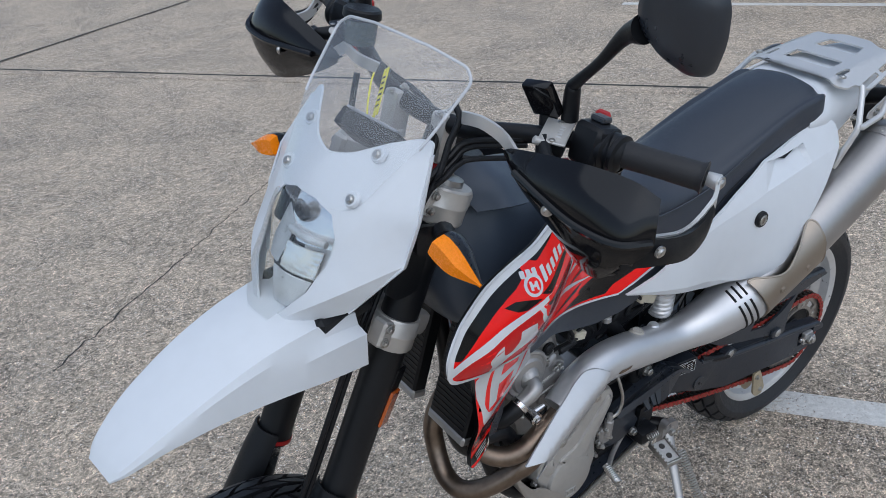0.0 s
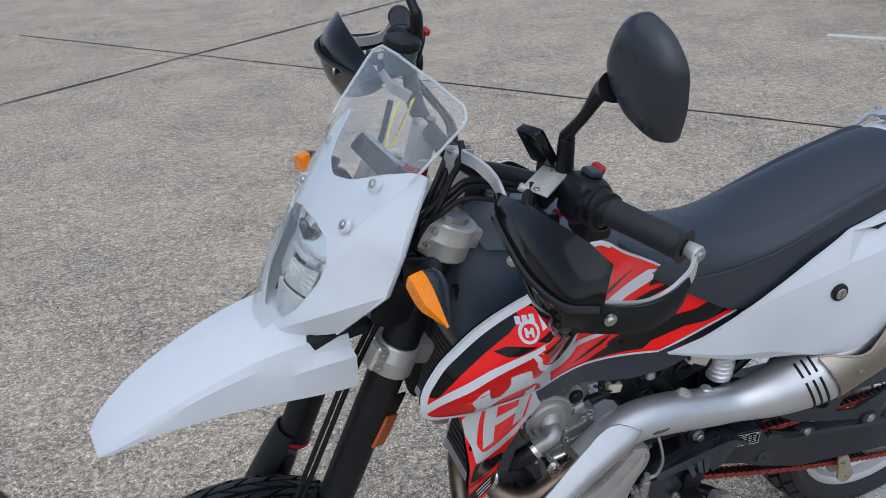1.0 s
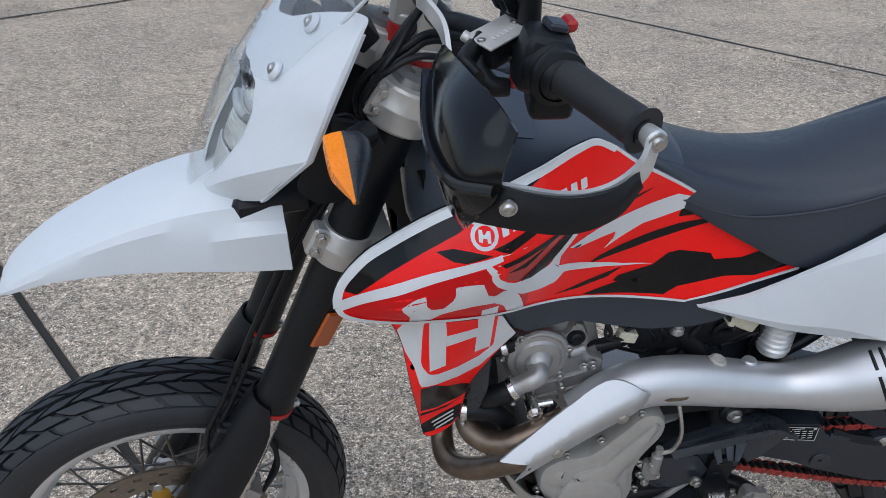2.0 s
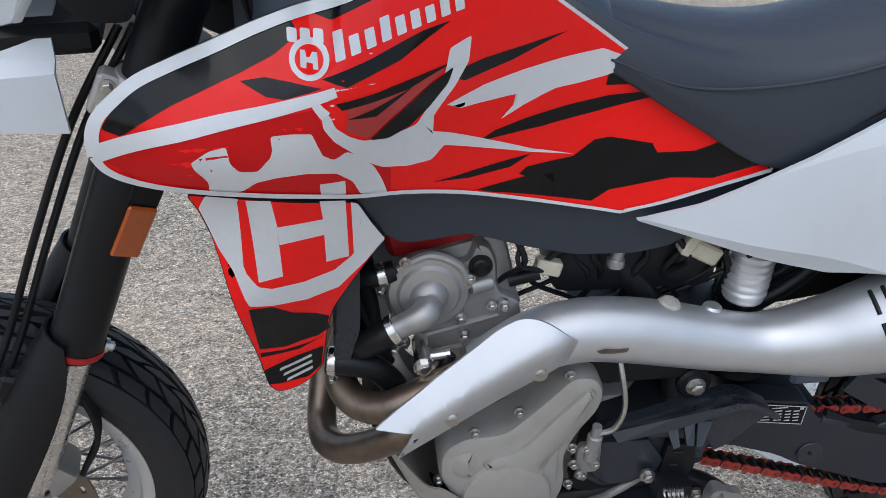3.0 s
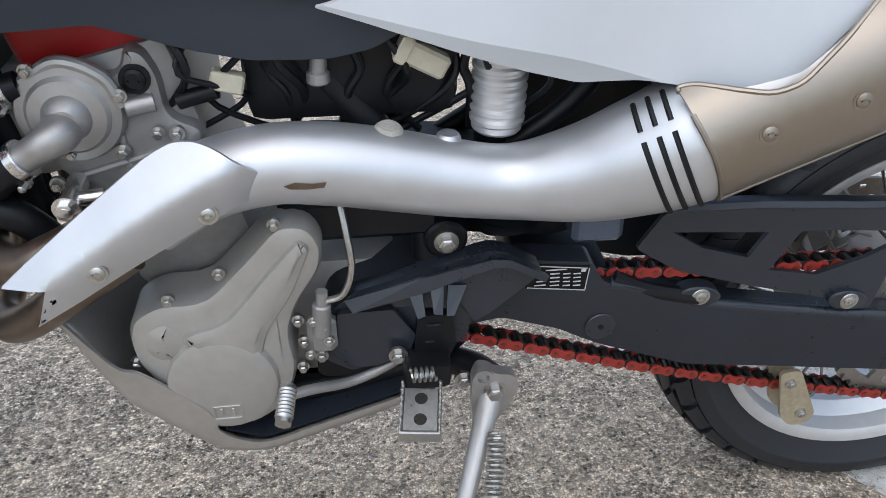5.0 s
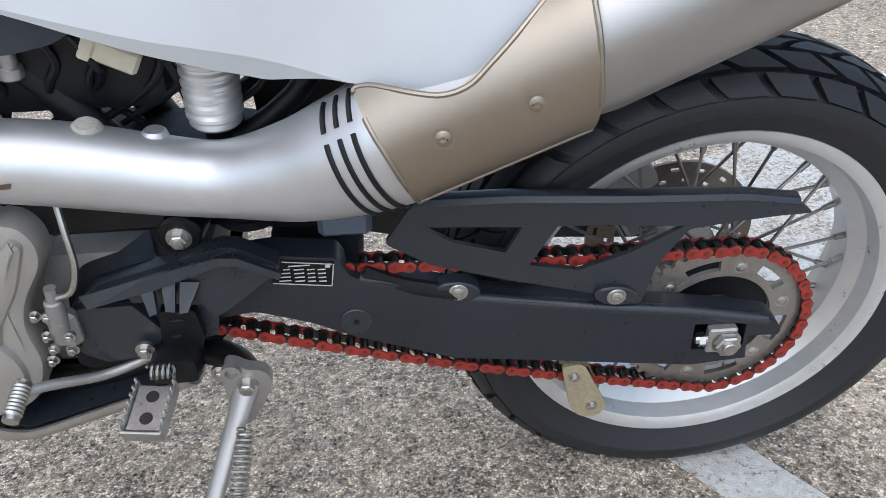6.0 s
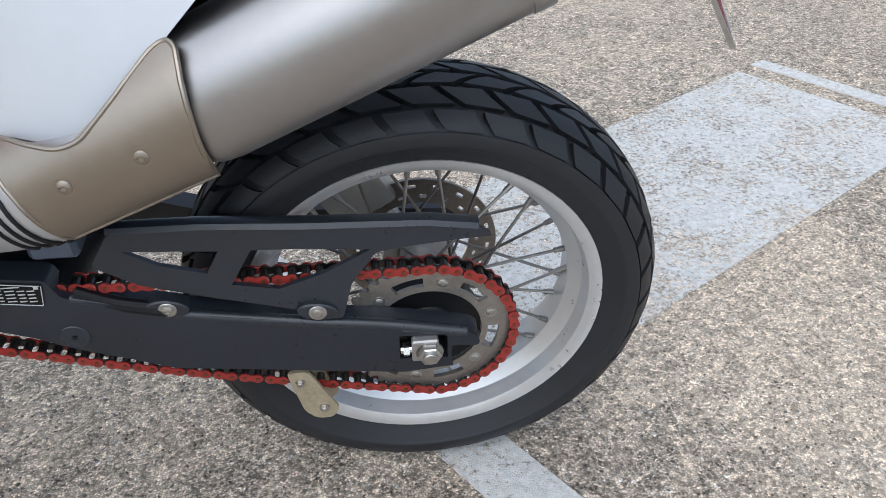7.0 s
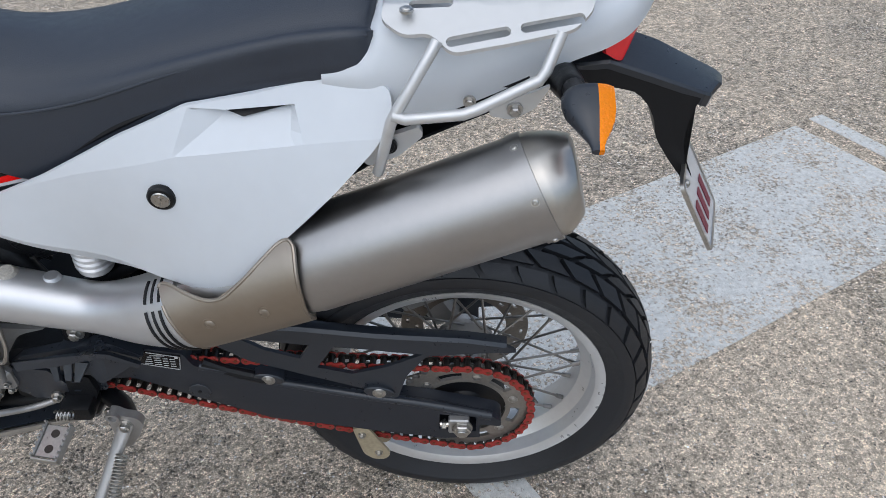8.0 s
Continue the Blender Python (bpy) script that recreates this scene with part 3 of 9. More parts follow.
    prof = [(rim_r, rim_w + 0.002), (rim_r + 0.001, rim_w - 0.003), (rim_r - 0.012, rim_w - 0.006), (rim_r - 0.014, rim_w * 0.5), (rim_r - 0.03, rim_w * 0.3), (rim_r - 0.03, -rim_w * 0.3), (rim_r - 0.014, -rim_w * 0.5), (rim_r - 0.012, -rim_w + 0.006), (rim_r + 0.001, -rim_w + 0.003), (rim_r, -rim_w - 0.002),
            (rim_r - 0.008, -rim_w - 0.001), (rim_r - 0.016, -rim_w + 0.004), (rim_r - 0.02, -rim_w * 0.55), (rim_r - 0.036, -rim_w * 0.3), (rim_r - 0.037, 0), (rim_r - 0.036, rim_w * 0.3), (rim_r - 0.02, rim_w * 0.55), (rim_r - 0.016, rim_w - 0.004), (rim_r - 0.008, rim_w + 0.001)]
    lathe(bm, prof, 96, wrap=True)
    part("rim", bm, RIMMAT, hub, "silver alloy spoked rim with scuffs", m=move, smooth=28)
    kinds = []
    for side in (-1, 1):
        for lead in (-1, 1):
            bm = B()
            a = radians(52) * lead
            p0 = Vector(((hub_r - 0.004) * math.cos(a), side * (0.047 if lead > 0 else 0.036), (hub_r - 0.004) * math.sin(a)))
            p1 = Vector((rim_r - 0.035, side * rim_w * 0.2, 0))
            d = (p1 - p0).normalized()
            cyl(bm, p0, p1, 0.0021, seg=8)
            cyl(bm, p1 - d * 0.016, p1 + d * 0.004, 0.0036, 0.0042, seg=8)
            kinds.append(bm)
    data = []
    for i in range(36):
        k = i % 4
        turn = move @ Matrix.Rotation(-radians(10 * i + 4), 4, "Y")
        if i < 4:
            ob = part("spoke", kinds[k], SPOKE, hub)
            data.append(ob.data)
        else:
            ob = new("spoke", data[k])
            ob.parent = hub
        ob.matrix_basis = turn
    bm = B()
    a = radians(-150)
    cyl(bm, ((rim_r - 0.036) * math.cos(a), 0.0, (rim_r - 0.036) * math.sin(a)), ((rim_r - 0.075) * math.cos(a), 0.0, (rim_r - 0.075) * math.sin(a)), 0.004, seg=10)
    part("valve", bm, BLACK, hub, m=move)
    return hub, move


def brake_disc(name, hub, move, y, r_in, r_out, holes, mat, thick=0.0045, wave=0.0):
    """A drilled brake disc with through holes round two rings."""
    bm = B()
    n = holes * 6
    rings = []
    fracs = (0.0, 0.22, 0.36, 0.5, 0.64, 0.78, 1.0)
    for f in fracs:
        r = r_in + (r_out - r_in) * f
        rings.append([r] * n)
    vs = {}
    for z in (0, 1):
        for i, f in enumerate(fracs):
            for k in range(n):
                a = 2 * math.pi * k / n
                r = rings[i][k] + (wave * math.sin(a * 10) if i in (0, len(fracs) - 1) else 0)
                vs[z, i, k] = bm.verts.new((r * math.cos(a), y + (z - 0.5) * thick, r * math.sin(a)))
    hole = {(1, 0), (4, 3)}
    gone = set()
    for k in range(n):
        for i, ph in hole:
            if k % 6 in (ph, (ph + 1) % 6):
                gone.add((i, k))
    for i in range(len(fracs) - 1):
        for k in range(n):
            k2 = (k + 1) % n
            if (i, k) in gone:
                continue
            bm.faces.new((vs[0, i, k], vs[0, i + 1, k], vs[0, i + 1, k2], vs[0, i, k2]))
            bm.faces.new((vs[1, i, k], vs[1, i, k2], vs[1, i + 1, k2], vs[1, i + 1, k]))
            for di, e in ((-1, ((i, k), (i, k2))), (1, ((i + 1, k), (i + 1, k2)))):
                j = i + di
                if j < 0 or j >= len(fracs) - 1 or (j, k) in gone:
                    (a0, b0), (a1, b1) = e
                    bm.faces.new((vs[0, a0, b0], vs[0, a1, b1], vs[1, a1, b1], vs[1, a0, b0]))
            for dk, kk in ((-1, k), (1, k2)):
                j = (k + dk) % n
                if (i, j) in gone:
                    bm.faces.new((vs[0, i, kk], vs[0, i + 1, kk], vs[1, i + 1, kk], vs[1, i, kk]))
    return part(name, bm, mat, hub, "drilled steel brake disc", m=move, smooth=30)


REAR = (0.743, 0, 0.304)
rear_wheel, rear_move = wheel("rear_wheel", REAR, 0.307, 0.152, 0.2275, 0.058, 0.05, ID4, "spoked rear wheel with a silver rim", 33, 0.5)
FRONT = (-0.755, 0, 0.303)
front_wheel, front_move = wheel("front_wheel", FRONT, 0.301, 0.124, 0.2275, 0.048, 0.045, STEER, "spoked front wheel with a large brake disc", 35, 0.55, 0.47)
brake_disc("rear_brake_disc", rear_wheel, rear_move, 0.075, 0.072, 0.11, 18, DISC)
brake_disc("front_brake_disc", front_wheel, front_move, -0.066, 0.118, 0.16, 24, DISC)

# gold carrier of the front disc: a ring with arms
bm = B()
tooth = []
for k in range(96):
    a = 2 * math.pi * k / 96
    r = 0.078 + 0.036 * max(0, math.cos(a * 8)) ** 0.6
    tooth.append((r * math.cos(a), r * math.sin(a)))
outer = [[(x, y, z) for x, z in tooth] for y in (-0.068, -0.062)]
inner = [[(x * 0.05 / math.hypot(x, z), y, z * 0.05 / math.hypot(x, z)) for x, z in tooth] for y in (-0.062, -0.068)]
skin(bm, outer + inner, caps=False, wrap=True)
part("disc_carrier", bm, GOLD, front_wheel, "gold anodised disc carrier", m=front_move)
for k in range(8):
    a = 2 * math.pi * k / 8
    bm = B()
    cyl(bm, (0.117 * math.cos(a), -0.07, 0.117 * math.sin(a)), (0.117 * math.cos(a), -0.06, 0.117 * math.sin(a)), 0.008, seg=14, bevel=0.001)
    part("disc_bobbin", bm, STEEL, front_wheel, m=front_move)
bm = B()
lathe(bm, [(0.0, -0.1), (0.018, -0.1), (0.02, -0.09), (0.034, -0.085), (0.036, -0.07), (0.03, -0.065), (0.0, -0.065)], 28)
part("hub_cap", bm, ALLOY, front_wheel, m=front_move)

# rear sprocket with slots, teeth and bolts
SPROCKET = material("worn_sprocket_steel", (0.34, 0.315, 0.285), 0.42, 0.8, vary=0.2, scale=60, bump=0.2)
SPY = -0.093
bm = B()
teeth, n = 42, 42 * 4
prof = []
for k in range(n):
    a = 2 * math.pi * k / n
    prof.append((0.1015 + (0.0065 if k % 4 in (0, 1) else 0.0), a))
segs = []
for y in (SPY - 0.003, SPY + 0.003):
    segs.append([(r * math.cos(a), y, r * math.sin(a)) for r, a in prof])
ring_in = [[(0.088 * math.cos(a), y, 0.088 * math.sin(a)) for r, a in prof] for y in (SPY + 0.003, SPY - 0.003)]
skin(bm, segs + ring_in, caps=False, wrap=True)
sprocket = part("sprocket", bm, SPROCKET, rear_wheel, "steel rear sprocket with slots", smooth=20, m=rear_move)
bm = B()
ring2 = [[(r0 * math.cos(a), y, r0 * math.sin(a)) for r, a in prof] for r0, y in ((0.074, SPY - 0.003), (0.074, SPY + 0.003), (0.066, SPY + 0.003), (0.066, SPY - 0.003))]
skin(bm, ring2, caps=False, wrap=True)
part("sprocket_hub_ring", bm, SPROCKET, sprocket, smooth=20, m=rear_move)
for k in range(6):
    a = 2 * math.pi * k / 6 + 0.3
    loops = []
    for q in range(9):
        b = a - 0.29 + 0.58 * q / 8
        loops.append([(r * math.cos(b), y, r * math.sin(b)) for r, y in ((0.0725, SPY - 0.0028), (0.0885, SPY - 0.0028), (0.0885, SPY + 0.0028), (0.0725, SPY + 0.0028))])
    bm = B()
    skin(bm, loops)
    part("sprocket_web", bm, SPROCKET, sprocket, smooth=20, m=rear_move)
for k in range(6):
    a = 2 * math.pi * k / 6 + 0.3
    bolt("sprocket_bolt", rear_move @ Vector((0.08 * math.cos(a), SPY - 0.003, 0.08 * math.sin(a))), (0, -1, 0), 0.0055, 0.0025, STEEL, rear_wheel, "dome")
bm = B()
lathe(bm, [(0.0, SPY - 0.012), (0.022, SPY - 0.012), (0.028, SPY - 0.006), (0.034, SPY + 0.004), (0.052, SPY + 0.006), (0.066, SPY + 0.003), (0.066, SPY + 0.03), (0.0, SPY + 0.03)], 40)
part("sprocket_carrier", bm, BLACK, rear_wheel, "black rubber-cushioned sprocket carrier", m=rear_move)

# ---- chain: outer links red, inner links dark, one object each ----
PITCH, CR, CFR = 0.015875, 0.1062, 0.0355
c1, c2 = Vector((REAR[0], REAR[2])), Vector((0.155, 0.40))


def chain_line():
    """Points along the chain's closed line at even pitch, in (x, z)."""
    pts = []
    for k in range(41):                       # round the sprocket, top to bottom over the back
        a = radians(97 - 182 * k / 40)
        pts.append(c1 + Vector((math.cos(a), math.sin(a))) * CR)
    low0, low1 = pts[-1], c2 + Vector((math.cos(radians(-112)), math.sin(radians(-112)))) * CFR
    for k in range(1, 30):                    # lower run with a little sag
        f = k / 30
        pts.append(low0.lerp(low1, f) + Vector((0, -0.012 * math.sin(math.pi * f))))
    for k in range(13):
        a = radians(-112 - 148 * k / 12)
        pts.append(c2 + Vector((math.cos(a), math.sin(a))) * CFR)
    top0, top1 = pts[-1], pts[0]
    for k in range(1, 20):
        f = k / 20
        pts.append(top0.lerp(top1, f) + Vector((0, -0.006 * math.sin(math.pi * f))))
    return pts


cl = chain_line()
cum = [0.0]
for a, b in zip(cl, cl[1:] + cl[:1]):
    cum.append(cum[-1] + (b - a).length)
links = int(round(cum[-1] / PITCH / 2)) * 2
pins = []
for k in range(links):
    d = cum[-1] * k / links
    i = max(j for j in range(len(cl)) if cum[j] <= d)
    pins.append(cl[i].lerp(cl[(i + 1) % len(cl)], (d - cum[i]) / (cum[i + 1] - cum[i])))


def link_mesh(outer):
    bm = B()
    h = 0.0069 if outer else 0.0066
    pl = PITCH / 2
    out = []
    for sgn, cx in ((1, pl), (-1, -pl)):
        for k in range(7):
            a = radians(-90 + 30 * k)
            out.append((cx + sgn * h * math.cos(a), h * math.sin(a) * sgn))
        out.append((0.0, sgn * h * 0.68))
    for s in (-1, 1):
        y0 = s * (0.0088 if outer else 0.0066)
        skin(bm, [[(x, y0, z) for x, z in out], [(x, y0 + s * 0.0021, z) for x, z in out]])
    for cx in (-pl, pl):
        if not outer:
            cyl(bm, (cx, -0.0064, 0), (cx, 0.0064, 0), 0.0051, seg=10)
    return bm


chain = new("drive_chain")
chain.parent = bike
tagged(chain, "drive chain with red-painted outer links")
red_link = part("outer_link", link_mesh(True), CHAINRED, chain, smooth=0)
dark_link = part("inner_link", link_mesh(False), CHAINDARK, chain, smooth=0)
bm = B()
cyl(bm, (0, -0.0119, 0), (0, 0.0119, 0), 0.0027, seg=8)
PINMAT = material("brass_pins", (0.2, 0.07, 0.04), 0.45, 0.6)
pin_data = None
for k in range(links):
    a, b = pins[k], pins[(k + 1) % links]
    mid, d = (a + b) / 2, b - a
    src = red_link if k % 2 == 0 else dark_link
    ob = src if k < 2 else new(src.name.split(".")[0], src.data)
    ob.parent = chain
    ob.matrix_basis = Matrix.Translation((mid.x, SPY, mid.y)) @ Matrix.Rotation(-math.atan2(d.y, d.x), 4, "Y")
    if k % 2 == 0:
        for cx in (-PITCH / 2, PITCH / 2):
            if pin_data is None:
                pin = part("link_pin", bm, PINMAT, ob)
                pin_data = pin.data
            else:
                pin = new("link_pin", pin_data)
                pin.parent = ob
            pin.matrix_basis = Matrix.Translation((cx, 0, 0))

# ---- bodywork: left side panels as surfaces over (x, z) ----
def plate_pair(name, outline, y, thick, mat, label="", step=0.02, parent=None, holes=(), smooth=35, folds=()):
    """A left panel and its twin on the right side."""
    out = []
    for side in (1, -1):
        bm = B()
        sheet(bm, outline, y, thick, step, holes=holes, folds=folds)
        if side < 0:
            bm.transform(Matrix.Diagonal((1, -1, 1, 1)))
        out.append(part(name, bm, mat, parent or bike, label, smooth))
    return out


# main side panel: a sharp lower crease and a recess behind the seat
PANEL_BASE = surf([(0.066, 0.718, -0.118), (0.2, 0.69, -0.14), (0.2, 0.755, -0.132), (0.286, 0.655, -0.14), (0.386, 0.787, -0.156), (0.43, 0.66, -0.182), (0.5, 0.72, -0.18), (0.43, 0.88, -0.13), (0.58, 0.8, -0.165), (0.6, 0.93, -0.108), (0.66, 0.91, -0.125), (0.64, 0.85, -0.15)])


def along(line, x):
    """Height of a line of (x, z) points at x."""
    for (x0, z0), (x1, z1) in zip(line, line[1:]):
        if x <= x1:
            return z0 + (z1 - z0) * (x - x0) / (x1 - x0)
    return line[-1][1]


RIDGE = [(0.06, 0.722), (0.18, 0.764), (0.281, 0.800), (0.409, 0.836), (0.53, 0.851), (0.66, 0.868)]
BROW = [(0.40, 0.883), (0.47, 0.8815), (0.535, 0.8875), (0.594, 0.896), (0.66, 0.908)]


NOTCH_L, NOTCH_R = ((0.405, 0.836), (0.425, 0.883)), ((0.553, 0.858), (0.545, 0.889))
CREASE_L, CREASE_R = ((0.409, 0.837), (0.475, 0.8815)), ((0.531, 0.852), (0.535, 0.8875))


def beyond(line, x, z):
    """Distance of a point from a line, positive to the right of an upward line."""
    (x0, z0), (x1, z1) = line
    return ((x - x0) * (z1 - z0) - (z - z0) * (x1 - x0)) / math.hypot(x1 - x0, z1 - z0)


def panel_y(x, z):
    """The flank with a lower fold, a ridge and a folded notch under the brow."""
    y = PANEL_BASE(x, z)
    edge = 0.722 - 0.225 * (x - 0.066)
    y += 0.55 * max(0.0, edge - z) * min(1.0, max(0.0, (0.44 - x) / 0.1))
    lo, hi = along(RIDGE, x), along(BROW, x)
    y += 0.2 * max(0.0, z - lo)
    if 0.4 < x < 0.56 and z > lo:
        d = max(0.0, min(0.45 * (min(z, hi) - lo), 0.34 * beyond(NOTCH_L, x, z), -1.5 * beyond(NOTCH_R, x, z)))
        y += d * min(1.0, max(0.0, 1 - (z - hi) / 0.0025))
    return y


panel_folds = list(zip(RIDGE, RIDGE[1:])) + list(zip(BROW, BROW[1:])) + [((a[0], a[1] + 0.0025), (b[0], b[1] + 0.0025)) for a, b in zip(BROW, BROW[1:])]
panel_folds += [NOTCH_L, NOTCH_R, CREASE_L, CREASE_R, ((0.066, 0.722), (0.44, 0.638))]
panel_out = rounded([(0.062, 0.719, 0.004), (0.13, 0.739), (0.179, 0.762), (0.237, 0.790), (0.34, 0.849), (0.421, 0.886), (0.502, 0.900), (0.592, 0.919), (0.648, 0.912), (0.652, 0.895), (0.643, 0.869), (0.63, 0.851), (0.585, 0.802), (0.52, 0.738), (0.463, 0.677, 0.03), (0.43, 0.652, 0.03), (0.385, 0.656), (0.335, 0.658), (0.286, 0.648), (0.241, 0.66), (0.161, 0.688), (0.11, 0.705)], 0.008)
panels = plate_pair("side_panel", panel_out, panel_y, 0.006, WHITE, "white plastic side panel with folded facets", 0.014, smooth=7, folds=panel_folds)
bm = B()
sheet(bm, [(0.466, 0.8795), (0.486, 0.8745), (0.535, 0.8855), (0.534, 0.8865)], lambda x, z: panel_y(x, z - 0.003), 0.001, 0.01, 0.0025)
part("vent_slot", bm, BLACK, panels[0], "dark vent slot")
bm = B()
pl = Vector((0.386, panel_y(0.386, 0.787), 0.787))
cyl(bm, pl + Vector((0, 0.004, 0)), pl - Vector((0, 0.006, 0)), 0.017, 0.0165, 28, 0.002)
lock = part("seat_lock", bm, BLACK, panels[0], "round key lock in a black ring")
bm = B()
cyl(bm, pl - Vector((0, 0.004, 0)), pl - Vector((0, 0.0075, 0)), 0.011, seg=24, bevel=0.001)
box(bm, (0.002, 0.003, 0.012), Matrix.Translation(pl - Vector((0, 0.0075, 0))))
part("lock_barrel", bm, STEEL, panels[0])

# ---- tank shroud: upper wing and lower scoop ----
SHROUD = surf([(-0.437, 0.89, -0.24), (-0.362, 0.862, -0.24), (-0.253, 0.89, -0.228), (-0.242, 0.916, -0.222), (-0.4, 0.922, -0.222), (-0.338, 0.944, -0.197), (-0.29, 0.968, -0.188), (-0.2, 0.985, -0.172), (-0.13, 1.01, -0.155), (-0.328, 0.809, -0.213), (-0.338, 0.693, -0.2), (-0.242, 0.718, -0.162), (-0.205, 0.735, -0.157), (-0.241, 0.812, -0.196), (-0.008, 0.794, -0.102), (0.053, 0.759, -0.104), (0.053, 0.87, -0.092), (0.208, 0.768, -0.105), (0.053, 0.722, -0.108), (-0.322, 0.55, -0.156), (-0.15, 0.83, -0.155), (-0.26, 0.6, -0.133), (-0.405, 0.83, -0.226), (-0.385, 0.81, -0.218), (-0.355, 0.75, -0.205), (-0.342, 0.61, -0.172)])
wing_out = rounded([(-0.438, 0.876), (-0.438, 0.887), (-0.433, 0.899), (-0.421, 0.912), (-0.4, 0.926), (-0.371, 0.936), (-0.339, 0.946), (-0.306, 0.959), (-0.273, 0.97), (-0.233, 0.979), (-0.191, 0.991), (-0.15, 1.01), (-0.124, 1.017), (-0.095, 1.0), (-0.06, 0.97), (0.007, 0.922), (0.091, 0.861), (0.146, 0.82), (0.21, 0.768, 0.005), (0.145, 0.749), (0.095, 0.735), (0.048, 0.724, 0.006), (-0.018, 0.737), (-0.075, 0.752), (-0.132, 0.77), (-0.19, 0.787), (-0.232, 0.795), (-0.276, 0.806), (-0.318, 0.814), (-0.358, 0.823), (-0.397, 0.832), (-0.419, 0.841), (-0.434, 0.854)], 0.01)
wings = plate_pair("tank_shroud", wing_out, SHROUD, 0.005, WHITEDECAL, "glossy red tank shroud with black and white graphics", 0.012)
scoop_out = rounded([(-0.377, 0.822), (-0.37, 0.804), (-0.3655, 0.785), (-0.359, 0.758), (-0.349, 0.732), (-0.342, 0.698), (-0.34, 0.65), (-0.3385, 0.585), (-0.334, 0.558), (-0.326, 0.547, 0.01), (-0.308, 0.545, 0.012), (-0.291, 0.551), (-0.277, 0.564), (-0.269, 0.615), (-0.262, 0.645), (-0.238, 0.683), (-0.205, 0.732, 0.004), (-0.219, 0.758), (-0.232, 0.788), (-0.32, 0.808)], 0.012)


def scoop_y(x, z):
    return SHROUD(x, z) + 0.004


scoops = plate_pair("radiator_scoop", scoop_out, scoop_y, 0.005, BLACK, "red radiator scoop with a white emblem", 0.018)

for side in (1, -1):
    bm = B()
    sheet(bm, scoop_out, lambda x, z: scoop_y(x, z) + 0.0062, 0.003, 0.03)
    if side < 0:
        bm.transform(Matrix.Diagonal((1, -1, 1, 1)))
    part("scoop_lining", bm, BLACK, scoops[0 if side > 0 else 1], "black inner lining")
    bm = B()
    sheet(bm, wing_out, lambda x, z: SHROUD(x, z) + 0.0062, 0.003, 0.03)
    if side < 0:
        bm.transform(Matrix.Diagonal((1, -1, 1, 1)))
    part("shroud_lining", bm, BLACK, wings[0 if side > 0 else 1], "black inner lining")


def stripe(name, pts, width, mat, parent, y=None, lift=0.0022):
    """A printed line of even width along points on a panel."""
    y = y or SHROUD
    p = [Vector(q) for q in pts]
    bm = B()
    rows = []
    for i, q in enumerate(p):
        t = (p[min(i + 1, len(p) - 1)] - p[max(i - 1, 0)]).normalized()
        w = width if not isinstance(width, tuple) else width[0] + (width[1] - width[0]) * i / (len(p) - 1)
        nn = Vector((-t.y, t.x)) * w / 2
        rows.append([bm.verts.new((v.x, y(v.x, v.y) - lift, v.y)) for v in (q + nn * f for f in (-1, -0.5, 0, 0.5, 1))])
    for a, b in zip(rows, rows[1:]):
        for k in range(4):
            bm.faces.new((a[k], b[k], b[k + 1], a[k + 1]))
    return part(name, bm, mat, parent)


def decal(name, outline, mat, parent, y=SHROUD, r=0.003, lift=0.0008, label=""):
    """A printed shape on a panel, on both sides of the machine."""
    bm = B()
    sheet(bm, rounded(outline, r, 3), y, 0, 0.012, lift)
    return part(name, bm, mat, parent, label)


SH, SC = wings[0], scoops[0]


def inset(outline, d):
    """A closed outline drawn in by d."""
    k = len(outline)
    area = sum(outline[i][0] * outline[(i + 1) % k][1] - outline[(i + 1) % k][0] * outline[i][1] for i in range(k))
    out = []
    for i in range(k):
        a, b = Vector(outline[i - 1]), Vector(outline[(i + 1) % k])
        t = (b - a).normalized()
        n = Vector((-t.y, t.x)) * (1 if area > 0 else -1)
        out.append((outline[i][0] + n.x * d, outline[i][1] + n.y * d))
    return out


decal("red_field", inset(wing_out, 0.0032), RED, SH, r=0.0005, lift=0.0003)
decal("black_patch", [(-0.427, 0.89), (-0.415, 0.907), (-0.394, 0.921), (-0.363, 0.932), (-0.333, 0.941), (-0.306, 0.952), (-0.278, 0.962), (-0.272, 0.951), (-0.293, 0.936), (-0.321, 0.923), (-0.35, 0.912), (-0.375, 0.903), (-0.399, 0.891), (-0.413, 0.883)], BLACKDECAL, SH, r=0.003)
decal("black_patch", [(-0.262, 0.966), (-0.235, 0.972), (-0.195, 0.984), (-0.165, 0.998), (-0.205, 0.974), (-0.245, 0.96)], BLACKDECAL, SH, r=0.002)
def smooth_line(pts, n=5):
    return [(p.x, p.y) for p in spline([(x, z, 0) for x, z in pts], n)]


